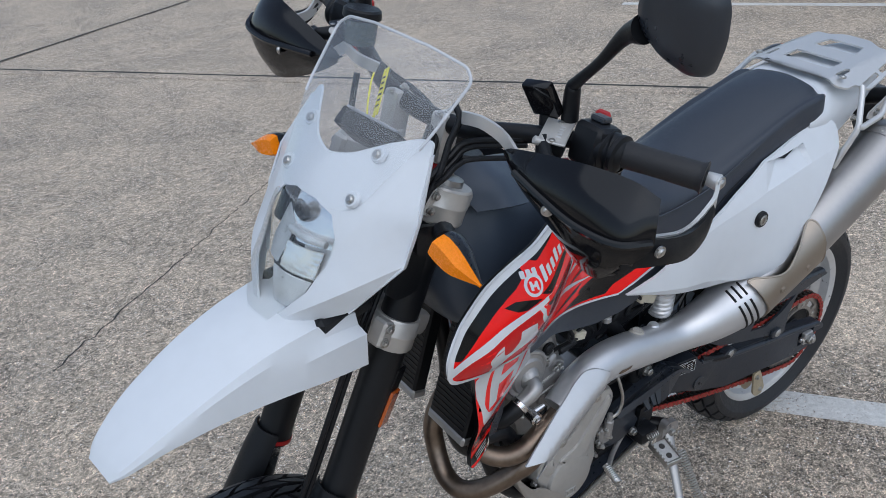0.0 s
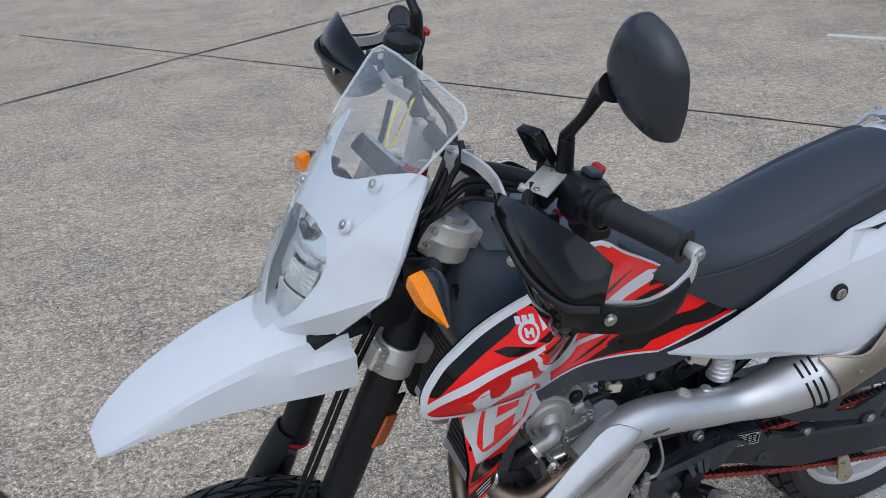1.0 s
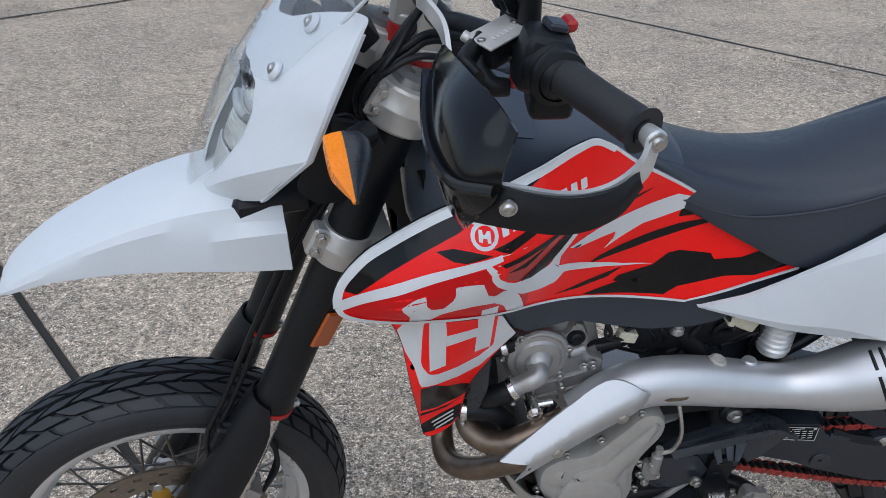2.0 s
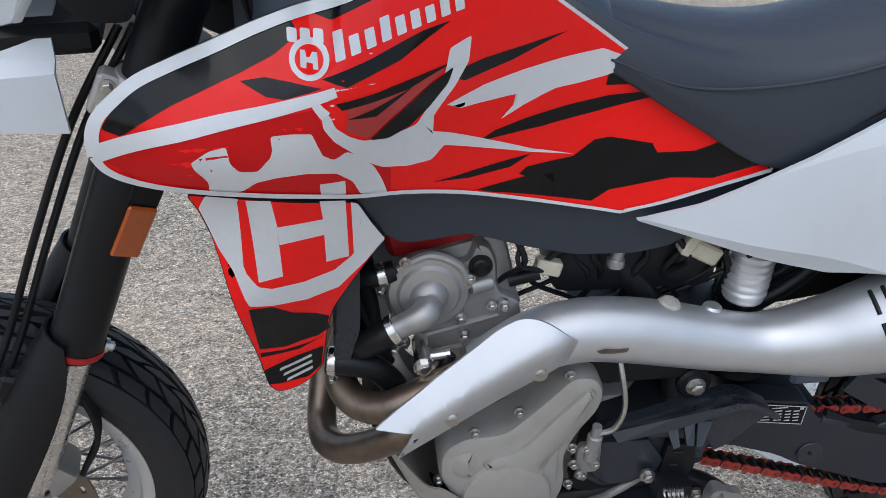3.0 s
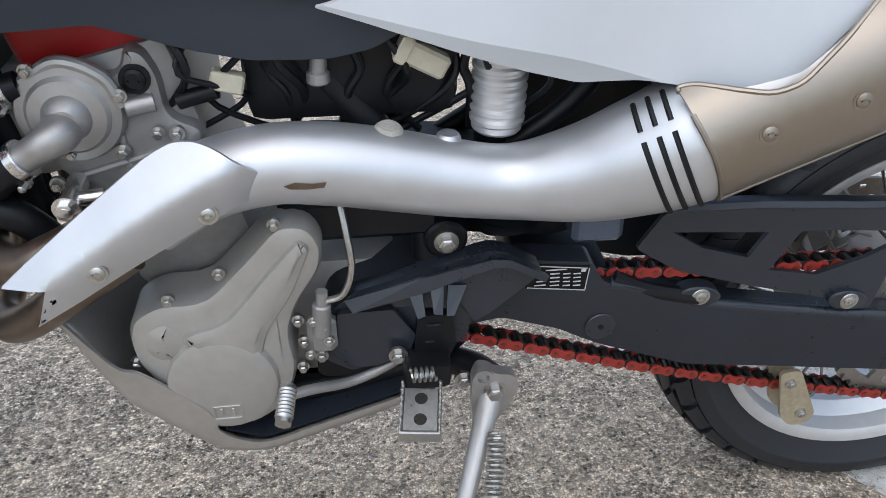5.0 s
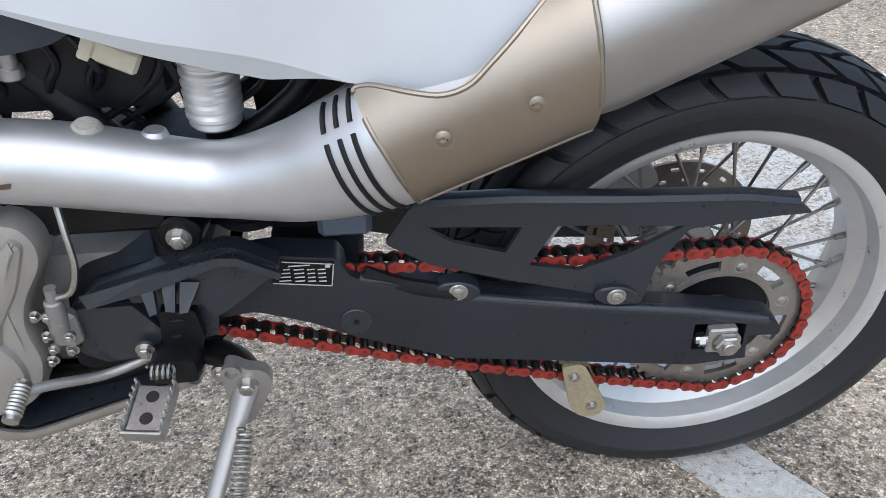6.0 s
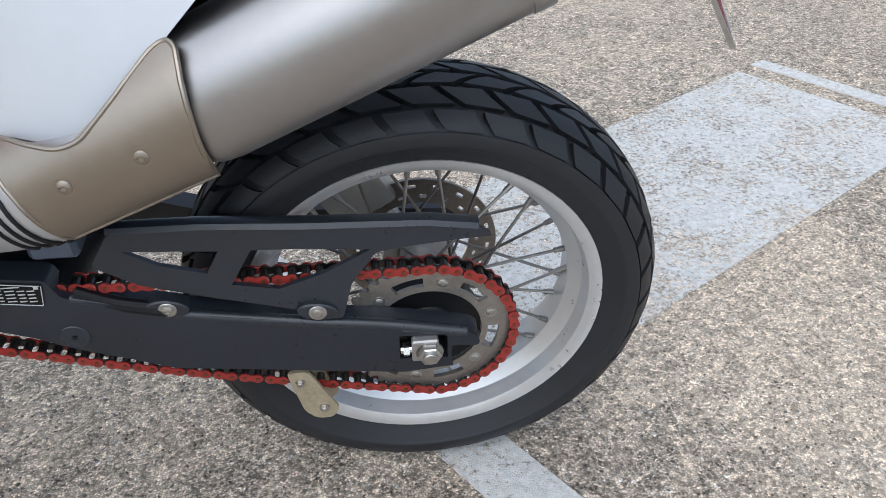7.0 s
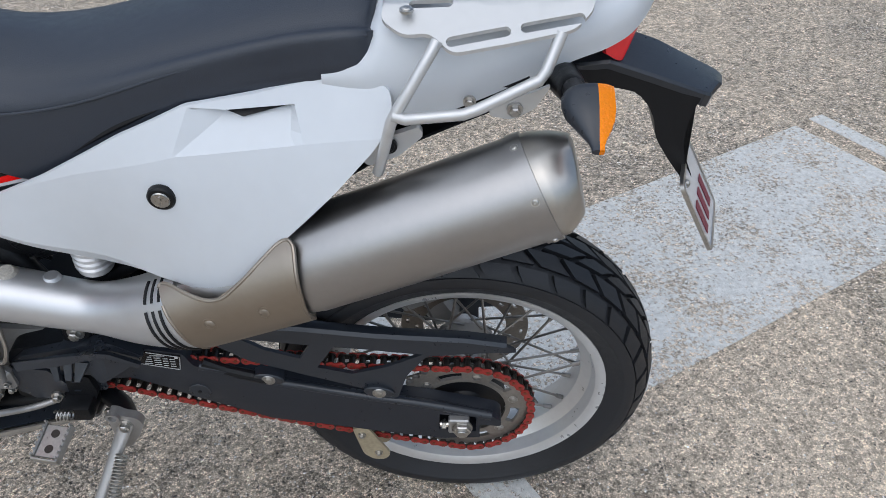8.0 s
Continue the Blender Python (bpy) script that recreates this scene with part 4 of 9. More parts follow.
stripe("white_edge", smooth_line([(-0.435, 0.868), (-0.4345, 0.884), (-0.429, 0.898), (-0.418, 0.909), (-0.398, 0.9225), (-0.37, 0.9325), (-0.338, 0.9425), (-0.305, 0.9555), (-0.272, 0.9665), (-0.233, 0.9755), (-0.191, 0.9875), (-0.15, 1.0065), (-0.124, 1.0135), (-0.098, 0.999)]), (0.011, 0.007), WHITEDECAL, SH)
stripe("white_edge", smooth_line([(-0.436, 0.87), (-0.404, 0.878), (-0.348, 0.888), (-0.305, 0.895), (-0.267, 0.904), (-0.244, 0.91)]), (0.016, 0.008), WHITEDECAL, SH)
stripe("white_edge", [(-0.263, 0.904), (-0.258, 0.897), (-0.253, 0.891)], (0.006, 0.009), WHITEDECAL, SH)
stripe("white_edge", smooth_line([(-0.436, 0.868), (-0.43, 0.855), (-0.417, 0.844), (-0.396, 0.8345), (-0.357, 0.8255), (-0.317, 0.8165), (-0.275, 0.8085), (-0.231, 0.7975), (-0.189, 0.7895), (-0.131, 0.7725), (-0.075, 0.7545), (-0.018, 0.7395), (0.047, 0.7265)]), (0.007, 0.0033), WHITEDECAL, SH)
stripe("white_edge", smooth_line([(0.05, 0.7285), (0.095, 0.737), (0.145, 0.751), (0.206, 0.768)]), 0.0035, WHITEDECAL, SH)
stripe("white_edge", [(0.207, 0.769), (0.18, 0.792), (0.145, 0.818)], 0.003, WHITEDECAL, SH)
# shade of the down-tilted lower face, painted in as a deeper red
decal("shaded_red_field", [(-0.43, 0.865), (-0.403, 0.871), (-0.346, 0.881), (-0.262, 0.897), (-0.256, 0.88), (-0.248, 0.866), (-0.221, 0.836), (-0.2, 0.822), (-0.2, 0.793), (-0.232, 0.798), (-0.276, 0.809), (-0.356, 0.826), (-0.414, 0.846)], REDSHADE, SH, r=0.003, lift=0.0006)
decal("emblem_crown", [(-0.363, 0.859), (-0.348, 0.868), (-0.334, 0.87), (-0.333, 0.854), (-0.327, 0.845), (-0.313, 0.843), (-0.302, 0.853), (-0.298, 0.864), (-0.299, 0.876), (-0.281, 0.877), (-0.265, 0.876), (-0.264, 0.867), (-0.261, 0.854), (-0.249, 0.846), (-0.238, 0.853), (-0.228, 0.845), (-0.215, 0.829), (-0.208, 0.811), (-0.203, 0.793), (-0.228, 0.799), (-0.234, 0.816), (-0.248, 0.83), (-0.273, 0.835), (-0.298, 0.834), (-0.315, 0.831), (-0.328, 0.822), (-0.336, 0.823), (-0.355, 0.827), (-0.352, 0.834), (-0.355, 0.842), (-0.361, 0.851)], WHITEDECAL, SH, r=0.003)
decal("emblem_bar", [(-0.263, 0.82), (-0.241, 0.819), (-0.241, 0.802), (-0.263, 0.807)], WHITEDECAL, SH, r=0.0005)
decal("white_flash", [(-0.257, 0.898), (-0.25, 0.891), (-0.246, 0.879), (-0.236, 0.869), (-0.224, 0.861), (-0.203, 0.858), (-0.176, 0.863), (-0.161, 0.884), (-0.15, 0.905), (-0.146, 0.927), (-0.126, 0.935), (-0.128, 0.912), (-0.14, 0.892), (-0.155, 0.874), (-0.166, 0.858), (-0.163, 0.851), (-0.147, 0.845), (-0.102, 0.825), (-0.056, 0.806), (-0.008, 0.793), (-0.056, 0.802), (-0.107, 0.817), (-0.149, 0.831), (-0.154, 0.825), (-0.161, 0.818), (-0.184, 0.819), (-0.208, 0.826), (-0.221, 0.836), (-0.234, 0.851), (-0.248, 0.866), (-0.256, 0.88)], WHITEDECAL, SH, r=0.003, lift=0.0012)
decal("black_sliver", [(-0.218, 0.86), (-0.202, 0.873), (-0.184, 0.885), (-0.165, 0.898), (-0.142, 0.91), (-0.147, 0.896), (-0.165, 0.877), (-0.183, 0.863), (-0.202, 0.857)], BLACKDECAL, SH, r=0.003, lift=0.0016)
# pinkish reflection on the gloss, painted in as a dark red patch
decal("rose_sheen", [(-0.238, 0.874), (-0.218, 0.862), (-0.2, 0.876), (-0.165, 0.899), (-0.15, 0.91), (-0.2, 0.905), (-0.235, 0.895)], DARKRED, SH, r=0.002)
decal("black_streak", [(-0.245, 0.9), (-0.21, 0.903), (-0.172, 0.909), (-0.14, 0.915), (-0.184, 0.899), (-0.21, 0.896), (-0.24, 0.894)], BLACKDECAL, SH, r=0.0005, lift=0.001)
decal("black_streak", [(-0.236, 0.885), (-0.215, 0.889), (-0.18, 0.9), (-0.212, 0.882)], BLACKDECAL, SH, r=0.0005, lift=0.001)
decal("black_streak", [(-0.32, 0.918), (-0.3, 0.921), (-0.28, 0.918), (-0.255, 0.913), (-0.285, 0.905), (-0.3, 0.907)], BLACKDECAL, SH, r=0.0005)
decal("black_streak", [(-0.255, 0.92), (-0.215, 0.93), (-0.17, 0.945), (-0.145, 0.95), (-0.19, 0.925), (-0.235, 0.912)], BLACKDECAL, SH, r=0.0005)
decal("black_flame", [(-0.06, 0.786), (-0.009, 0.791), (0.012, 0.807), (0.028, 0.809), (0.075, 0.8), (0.076, 0.79), (0.12, 0.791), (0.161, 0.805), (0.198, 0.776), (0.143, 0.761), (0.098, 0.763), (0.032, 0.752), (0.013, 0.74), (-0.03, 0.748), (-0.019, 0.759), (-0.042, 0.762), (-0.093, 0.763), (-0.113, 0.77), (-0.065, 0.775), (0.025, 0.777), (-0.02, 0.7795), (-0.068, 0.779)], BLACKDECAL, SH, r=0.0008)
decal("black_flame", [(-0.158, 0.791), (-0.133, 0.792), (-0.078, 0.798), (-0.056, 0.8), (-0.078, 0.789), (-0.122, 0.786)], BLACKDECAL, SH, r=0.0008)
decal("black_flame", [(-0.115, 0.825), (-0.097, 0.834), (-0.065, 0.841), (-0.021, 0.848), (0.023, 0.853), (0.056, 0.854), (0.09, 0.859), (0.098, 0.853), (0.062, 0.847), (0.008, 0.837), (-0.047, 0.829)], BLACKDECAL, SH, r=0.0008)
decal("black_flame", [(-0.15, 0.903), (-0.112, 0.912), (-0.075, 0.917), (-0.03, 0.925), (-0.085, 0.905), (-0.131, 0.894)], BLACKDECAL, SH, r=0.0008)
decal("black_flame", [(0.02, 0.876), (0.045, 0.878), (0.075, 0.868), (0.09, 0.859), (0.055, 0.862), (0.018, 0.864)], BLACKDECAL, SH, r=0.0008)
decal("white_flame", [(-0.148, 0.874), (-0.111, 0.886), (-0.074, 0.893), (-0.032, 0.899), (0.01, 0.903), (0.034, 0.893), (0.044, 0.881), (0.015, 0.874), (-0.012, 0.87), (-0.037, 0.868), (-0.051, 0.863), (-0.069, 0.856), (-0.092, 0.845), (-0.081, 0.857), (-0.064, 0.862), (-0.05, 0.873), (-0.081, 0.869), (-0.135, 0.867), (-0.092, 0.878)], WHITEDECAL, SH, r=0.0008)
# small round emblem: ring, crown bumps and a block in it
decal("emblem_badge", [(-0.264 + 0.0165 * math.cos(k * 0.5236), 0.934 + 0.0155 * math.sin(k * 0.5236)) for k in range(12)], WHITEDECAL, SH, r=0.004, lift=0.0012)
decal("badge_field", [(-0.264 + 0.0118 * math.cos(k * 0.5236), 0.934 + 0.0108 * math.sin(k * 0.5236)) for k in range(12)], RED, SH, r=0.003, lift=0.0018)
decal("badge_block", [(x + 0.004, z - 0.006) for x, z in ((-0.275, 0.947), (-0.271, 0.9465), (-0.27, 0.942), (-0.2655, 0.941), (-0.2655, 0.9455), (-0.2615, 0.945), (-0.261, 0.933), (-0.265, 0.9335), (-0.2652, 0.9375), (-0.27, 0.9385), (-0.2705, 0.934), (-0.275, 0.935))], WHITEDECAL, SH, r=0.0003, lift=0.0024)
for k in range(3):
    x0, z0 = -0.277 + 0.0105 * k, 0.95 - 0.0004 * k
    decal("badge_bump", [(x0 - 0.004, z0 - 0.004), (x0 + 0.004, z0 - 0.005), (x0 + 0.004, z0 + 0.005), (x0 - 0.004, z0 + 0.006)], WHITEDECAL, SH, r=0.0018, lift=0.0012)
for k in range(9):
    x0, z0 = -0.243 + k * 0.0128, 0.931 + k * 0.0032
    h = (0.021, 0.014, 0.014, 0.018, 0.014, 0.014, 0.013, 0.014, 0.014)[k]
    decal("word_bar", [(x0, z0), (x0 + 0.008, z0 + 0.002), (x0 + 0.006, z0 + 0.002 + h), (x0 - 0.002, z0 + h)], WHITEDECAL, SH, r=0.0012, lift=0.0014)
decal("red_print", inset(scoop_out, 0.0012), RED, SC, scoop_y, r=0.001, lift=0.0004)
decal("emblem_ring", [(-0.36, 0.818), (-0.368, 0.804), (-0.364, 0.785), (-0.358, 0.758), (-0.348, 0.732), (-0.341, 0.698), (-0.338, 0.688), (-0.318, 0.68), (-0.285, 0.673), (-0.254, 0.677), (-0.227, 0.704), (-0.206, 0.732), (-0.219, 0.757), (-0.231, 0.785), (-0.238, 0.789), (-0.229, 0.767), (-0.229, 0.737), (-0.238, 0.718), (-0.257, 0.703), (-0.287, 0.699), (-0.315, 0.702), (-0.328, 0.709), (-0.337, 0.727), (-0.343, 0.755), (-0.343, 0.783), (-0.34, 0.801), (-0.333, 0.811)], WHITEDECAL, SC, scoop_y, r=0.002)
for block in ([(-0.328, 0.808), (-0.307, 0.805), (-0.3045, 0.7725), (-0.305, 0.7515), (-0.305, 0.714), (-0.327, 0.714)], [(-0.3046, 0.7725), (-0.2634, 0.7735), (-0.2634, 0.7535), (-0.3046, 0.7515)], [(-0.265, 0.797), (-0.242, 0.792), (-0.242, 0.717), (-0.264, 0.717), (-0.2635, 0.7535), (-0.2635, 0.7735)]):
    decal("emblem_block", block, WHITEDECAL, SC, scoop_y, r=0.0004)
decal("black_patch", [(-0.3395, 0.684), (-0.318, 0.678), (-0.301, 0.66), (-0.28, 0.648), (-0.266, 0.636), (-0.269, 0.625), (-0.266, 0.617), (-0.28, 0.61), (-0.296, 0.611), (-0.312, 0.609), (-0.338, 0.617)], BLACKDECAL, SC, scoop_y, r=0.0015)
decal("black_streak", [(-0.338, 0.611), (-0.315, 0.605), (-0.29, 0.604), (-0.272, 0.608), (-0.3, 0.599), (-0.338, 0.604)], BLACKDECAL, SC, scoop_y, r=0.0005)
decal("black_patch", [(-0.337, 0.584), (-0.309, 0.59), (-0.275, 0.592), (-0.279, 0.566), (-0.293, 0.556), (-0.323, 0.559), (-0.334, 0.562)], BLACKDECAL, SC, scoop_y, r=0.002)
for k in range(3):
    z0 = 0.5825 - k * 0.0085
    decal("small_print_bar", [(-0.322 + 0.003 * k, z0 - 0.006), (-0.288, z0), (-0.288, z0 + 0.004), (-0.321 + 0.003 * k, z0 - 0.002)], TEXTMAT, SC, scoop_y, r=0.0008, lift=0.0014)

# dark side of the tank below the shroud
lower_out = rounded([(-0.245, 0.786), (-0.248, 0.775), (-0.206, 0.729), (-0.187, 0.712), (-0.116, 0.710), (-0.051, 0.682, 0.03), (0.005, 0.669), (0.071, 0.668), (0.110, 0.676), (0.143, 0.694, 0.004), (0.21, 0.722, 0.01), (0.24, 0.76), (0.2, 0.772), (0.05, 0.737), (-0.054, 0.758), (-0.126, 0.775), (-0.194, 0.79)], 0.008)
LOWER = surf([(-0.245, 0.78, -0.168), (-0.19, 0.715, -0.13), (-0.12, 0.77, -0.128), (-0.1, 0.705, -0.122), (0.05, 0.735, -0.106), (0.05, 0.668, -0.105), (0.14, 0.694, -0.11), (0.22, 0.76, -0.098), (-0.02, 0.72, -0.117)])
def lower_y(x, z):
    """The tank side keeps behind the shroud."""
    return max(LOWER(x, z), SHROUD(x, z) + 0.0115)


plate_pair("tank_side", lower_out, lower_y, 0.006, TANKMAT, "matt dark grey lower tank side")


def loft(sections, n=28, nu=6):
    """A closed body through cross-sections (x, half width, z low, z high, squareness, shoulder)."""
    rows = []
    for x, w, lo, hi, e, s in sections:
        ring = []
        for k in range(n):
            a = 2 * math.pi * k / n
            c_, s_ = math.cos(a), math.sin(a)
            yy = w * math.copysign(abs(c_) ** e, c_)
            t = 0.5 + 0.5 * math.copysign(abs(s_) ** e, s_)
            yy *= 1 - s * t
            ring.append((x, yy, lo + (hi - lo) * t))
        rows.append(ring)
    cols = [spline([r[k] for r in rows], nu) for k in range(n)]
    bm = B()
    skin(bm, [[c[j] for c in cols] for j in range(len(cols[0]))])
    return bm


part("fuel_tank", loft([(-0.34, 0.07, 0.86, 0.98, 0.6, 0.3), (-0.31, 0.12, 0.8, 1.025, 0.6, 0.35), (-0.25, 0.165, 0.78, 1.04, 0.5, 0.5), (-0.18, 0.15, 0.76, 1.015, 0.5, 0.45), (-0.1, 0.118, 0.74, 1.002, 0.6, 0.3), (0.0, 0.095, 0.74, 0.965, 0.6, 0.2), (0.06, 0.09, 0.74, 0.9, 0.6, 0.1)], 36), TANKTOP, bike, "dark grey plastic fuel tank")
bm = B()
cyl(bm, (-0.235, 0.0, 1.03), (-0.228, 0.0, 1.058), 0.036, 0.033, 32, 0.004)
part("fuel_cap", bm, BLACK, bike, "black fuel filler cap")
for s in (-1, 1):
    bm = B()
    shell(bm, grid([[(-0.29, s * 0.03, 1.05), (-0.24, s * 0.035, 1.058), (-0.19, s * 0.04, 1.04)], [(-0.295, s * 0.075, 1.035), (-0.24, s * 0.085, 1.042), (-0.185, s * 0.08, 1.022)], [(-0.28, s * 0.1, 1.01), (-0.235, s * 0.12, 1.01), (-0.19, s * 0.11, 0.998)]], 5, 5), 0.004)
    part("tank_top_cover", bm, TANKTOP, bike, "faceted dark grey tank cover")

# ---- seat ----
seat_rows = []
for x, lo, hi, w, wt in ((-0.06, 0.935, 0.968, 0.05, 0.045), (-0.02, 0.9, 0.962, 0.085, 0.065), (0.05, 0.858, 0.932, 0.102, 0.07), (0.12, 0.815, 0.914, 0.108, 0.075), (0.19, 0.775, 0.906, 0.112, 0.082), (0.25, 0.775, 0.908, 0.113, 0.088), (0.32, 0.815, 0.922, 0.112, 0.092), (0.43, 0.872, 0.953, 0.108, 0.092), (0.53, 0.9, 0.978, 0.103, 0.09), (0.595, 0.918, 0.988, 0.106, 0.09), (0.622, 0.922, 0.986, 0.102, 0.086), (0.631, 0.93, 0.978, 0.092, 0.078)):
    h = hi - lo
    half = [(x, 0, lo), (x, w * 0.9, lo), (x, w, lo + 0.01), (x, w * 0.99, lo + h * 0.35), (x, (w + wt) / 2 + 0.002, lo + h * 0.72), (x, wt * 0.93, hi - 0.02), (x, wt * 0.68, hi - 0.008), (x, 0, hi)]
    seat_rows.append([(a, -b, c_) for a, b, c_ in half[1:-1]][::-1] + half)
cols = [spline([r[k] for r in seat_rows], 6) for k in range(len(seat_rows[0]))]
net = [[c_[j] for c_ in cols] for j in range(len(cols[0]))]
net = [spline(r, 3, closed=True) for r in net]
bm = B()
skin(bm, net)
seat = part("seat", bm, SEATMAT, bike, "long black vinyl seat with a piped seam", 60)
bm = B()
stitch = [(0.02, -0.098, 0.89), (0.1, -0.1055, 0.862), (0.2, -0.109, 0.862), (0.3, -0.108, 0.88), (0.414, -0.1035, 0.918), (0.51, -0.099, 0.943), (0.6, -0.099, 0.962), (0.626, -0.095, 0.964)]
tube(bm, stitch, 0.0018, 8)
part("seam", bm, SEATMAT, seat, "stitched seam")
bm = B()
tube(bm, [(0.2, -0.104, 0.775), (0.25, -0.107, 0.797), (0.334, -0.107, 0.848), (0.43, -0.101, 0.889), (0.52, -0.093, 0.903), (0.6, -0.09, 0.918)], 0.006, 8)
part("seat_edge_trim", bm, BLACK, seat)

# ---- tail ----
def tail_row(x, w, lo, hi, drop):
    return [(x, -w, lo), (x, -w * 1.02, lo + (hi - lo) * 0.55), (x, -w * 0.72, hi - drop), (x, 0, hi), (x, w * 0.72, hi - drop), (x, w * 1.02, lo + (hi - lo) * 0.55), (x, w, lo)]


bm = B()
shell(bm, grid([tail_row(0.575, 0.103, 0.9, 0.94, 0.004), tail_row(0.622, 0.108, 0.885, 0.962, 0.004), tail_row(0.645, 0.107, 0.872, 0.978, 0.003), tail_row(0.7, 0.102, 0.87, 0.98, 0.004), tail_row(0.8, 0.09, 0.911, 0.985, 0.004), tail_row(0.85, 0.077, 0.928, 0.988, 0.004), tail_row(0.885, 0.06, 0.933, 0.99, 0.004), tail_row(0.912, 0.042, 0.941, 0.989, 0.003), tail_row(0.93, 0.02, 0.951, 0.985, 0.002), tail_row(0.939, 0.006, 0.962, 0.978, 0.001)], 5, 6), 0.005, True)
part("tail_fairing", bm, WHITE, bike, "white plastic tail fairing")
bm = B()
left = [[(0.884, -0.056, 0.93), (0.885, -0.0555, 0.926), (0.887, -0.055, 0.922)], [(0.903, -0.046, 0.944), (0.903, -0.047, 0.93), (0.901, -0.048, 0.911)], [(0.919, -0.033, 0.95), (0.916, -0.036, 0.93), (0.91, -0.038, 0.908)]]
mid = [[(0.932, 0, 0.96), (0.928, 0, 0.935), (0.916, 0, 0.906)]]
shell(bm, grid(left + mid + [[(x, -y, z) for x, y, z in r] for r in reversed(left)], 5, 6), 0.008)
part("tail_light", bm, REDLENS, bike, "red tail lamp lens")
# rear mudguard and number plate bracket
bm = B()
top_l = [(0.835, -0.046, 0.9), (0.893, -0.05, 0.911), (0.945, -0.05, 0.8935), (0.985, -0.049, 0.879), (1.01, -0.047, 0.869), (1.018, -0.043, 0.865), (1.022, -0.036, 0.862)]
loops = []
for i, (x, y, z) in enumerate(top_l):
    k = 0.022 * min(1.0, max(0.0, (x - 0.86) / 0.14))
    d_ = 0.012 if x < 0.99 else 0.02
    lift = 0.016 * min(1.0, max(0.0, (1.0 - x) / 0.07))
    loops.append([Vector((x, y + 0.003, z)), Vector((x + k * 0.7, -0.015, z - 0.001 + lift * 0.4)), Vector((x + k, 0.018 - 0.003 * max(0, i - 4), z - 0.006 + lift)), Vector((x + k, 0.021, z - 0.01 + lift)), Vector((x + k, 0.018, z - d_)), Vector((x - 0.002, y + 0.003, z - d_)), Vector((x, y, z - 0.003))])
skin(bm, loops)
part("rear_mudguard", bm, GREYBLACK, bike, "black plastic rear mudguard with a flat top", 15)
bm = B()
sheet(bm, rounded([(0.834, 0.9), (0.87, 0.905), (0.901, 0.902), (0.95, 0.886), (1.008, 0.862), (1.002, 0.848), (0.998, 0.82), (0.998, 0.803), (1.003, 0.78), (1.021, 0.742), (1.014, 0.732), (0.985, 0.77), (0.964, 0.802), (0.957, 0.83), (0.948, 0.848), (0.93, 0.868), (0.875, 0.879), (0.845, 0.881)], 0.008), -0.046, 0.06, 0.03)
part("plate_bracket", bm, BLACK, bike, "black plastic number plate bracket")
PLATE = Matrix.Translation((1.034, -0.048, 0.715)) @ Matrix.Rotation(radians(-14), 4, "Z") @ Matrix.Rotation(radians(-30), 4, "Y")
bm = B()
out = rounded([(-0.05, -0.055), (0.05, -0.055), (0.05, 0.055), (-0.05, 0.055)], 0.012)
skin(bm, [[(0.0, p.x, p.y) for p in out], [(0.0015, p.x, p.y) for p in out]])
number_plate = part("number_plate", bm, WHITEDECAL, bike, "white number plate with maroon characters as bars", m=PLATE)
bm = B()
ring_o, ring_i = rounded([(-0.052, -0.057), (0.052, -0.057), (0.052, 0.057), (-0.052, 0.057)], 0.013), rounded([(-0.047, -0.052), (0.047, -0.052), (0.047, 0.052), (-0.047, 0.052)], 0.01)
skin(bm, [[(0.003, p.x, p.y) for p in ring_o], [(0.003, p.x, p.y) for p in ring_i], [(-0.002, p.x, p.y) for p in ring_i], [(-0.002, p.x, p.y) for p in ring_o]], caps=False, wrap=True)
part("plate_rim", bm, STEEL, number_plate, m=PLATE)
for k in range(3):
    bm = B()
    box(bm, (0.001, 0.015, 0.045), PLATE @ Matrix.Translation((0.0025, -0.028 + 0.027 * k, -0.014)))
    part("character_bar", bm, MAROON, number_plate)
bolt("plate_bolt", PLATE @ Vector((0.002, -0.03, 0.044)), PLATE.to_3x3() @ Vector((1, 0, 0)), 0.004, 0.004, STEEL, number_plate, "dome")

# rear indicator: a stalk, a leaf-shaped black housing, an amber lens
def indicator(name, m, lens_side, bulge=0.017, back=0.03, root=0.55, tip=0.03):
    """A kite-shaped turn signal, long in z, with a black back and a faceted amber lens towards lens_side."""
    rows, lens = [], []
    for f in (0.0, 0.04, 0.12, 0.25, 0.4, 0.55, 0.7, 0.84, 0.94, 1.0):
        k = max(tip, min(root + f / 0.5, 1.0, ((1.02 - f) / 0.68) ** 0.9))
        z = 0.055 - 0.13 * f
        rows.append([(-lens_side * back * max(0.0, math.sin(math.pi * q / 13)) ** 0.8 * k, 0.034 * k * math.cos(math.pi * q / 13), z) for q in range(14)])
        lens.append([(lens_side * bulge * min(1, 1.4 * math.sin(math.pi * q / 8)) * min(1, k * 1.3), 0.0335 * k * math.cos(math.pi * q / 8), z) for q in range(9)])
    hb, lb = B(), B()
    skin(hb, rows)
    house = part(name, hb, GREYBLACK, bike, "kite-shaped turn signal with an amber lens", m=m)
    skin(lb, lens)
    part("lens", lb, AMBER, house, "ribbed amber lens", 50, m=m)
    return house


def stalk(p0, p1, r, name="stalk", parent=None, mat=None):
    bm = B()
    tube(bm, [p0, Vector(p0).lerp(Vector(p1), 0.3), Vector(p0).lerp(Vector(p1), 0.6), p1], [r * 1.2, r, r * 1.1, r * 0.9], 14, 4)
    return part(name, bm, mat or BLACK, parent or bike)


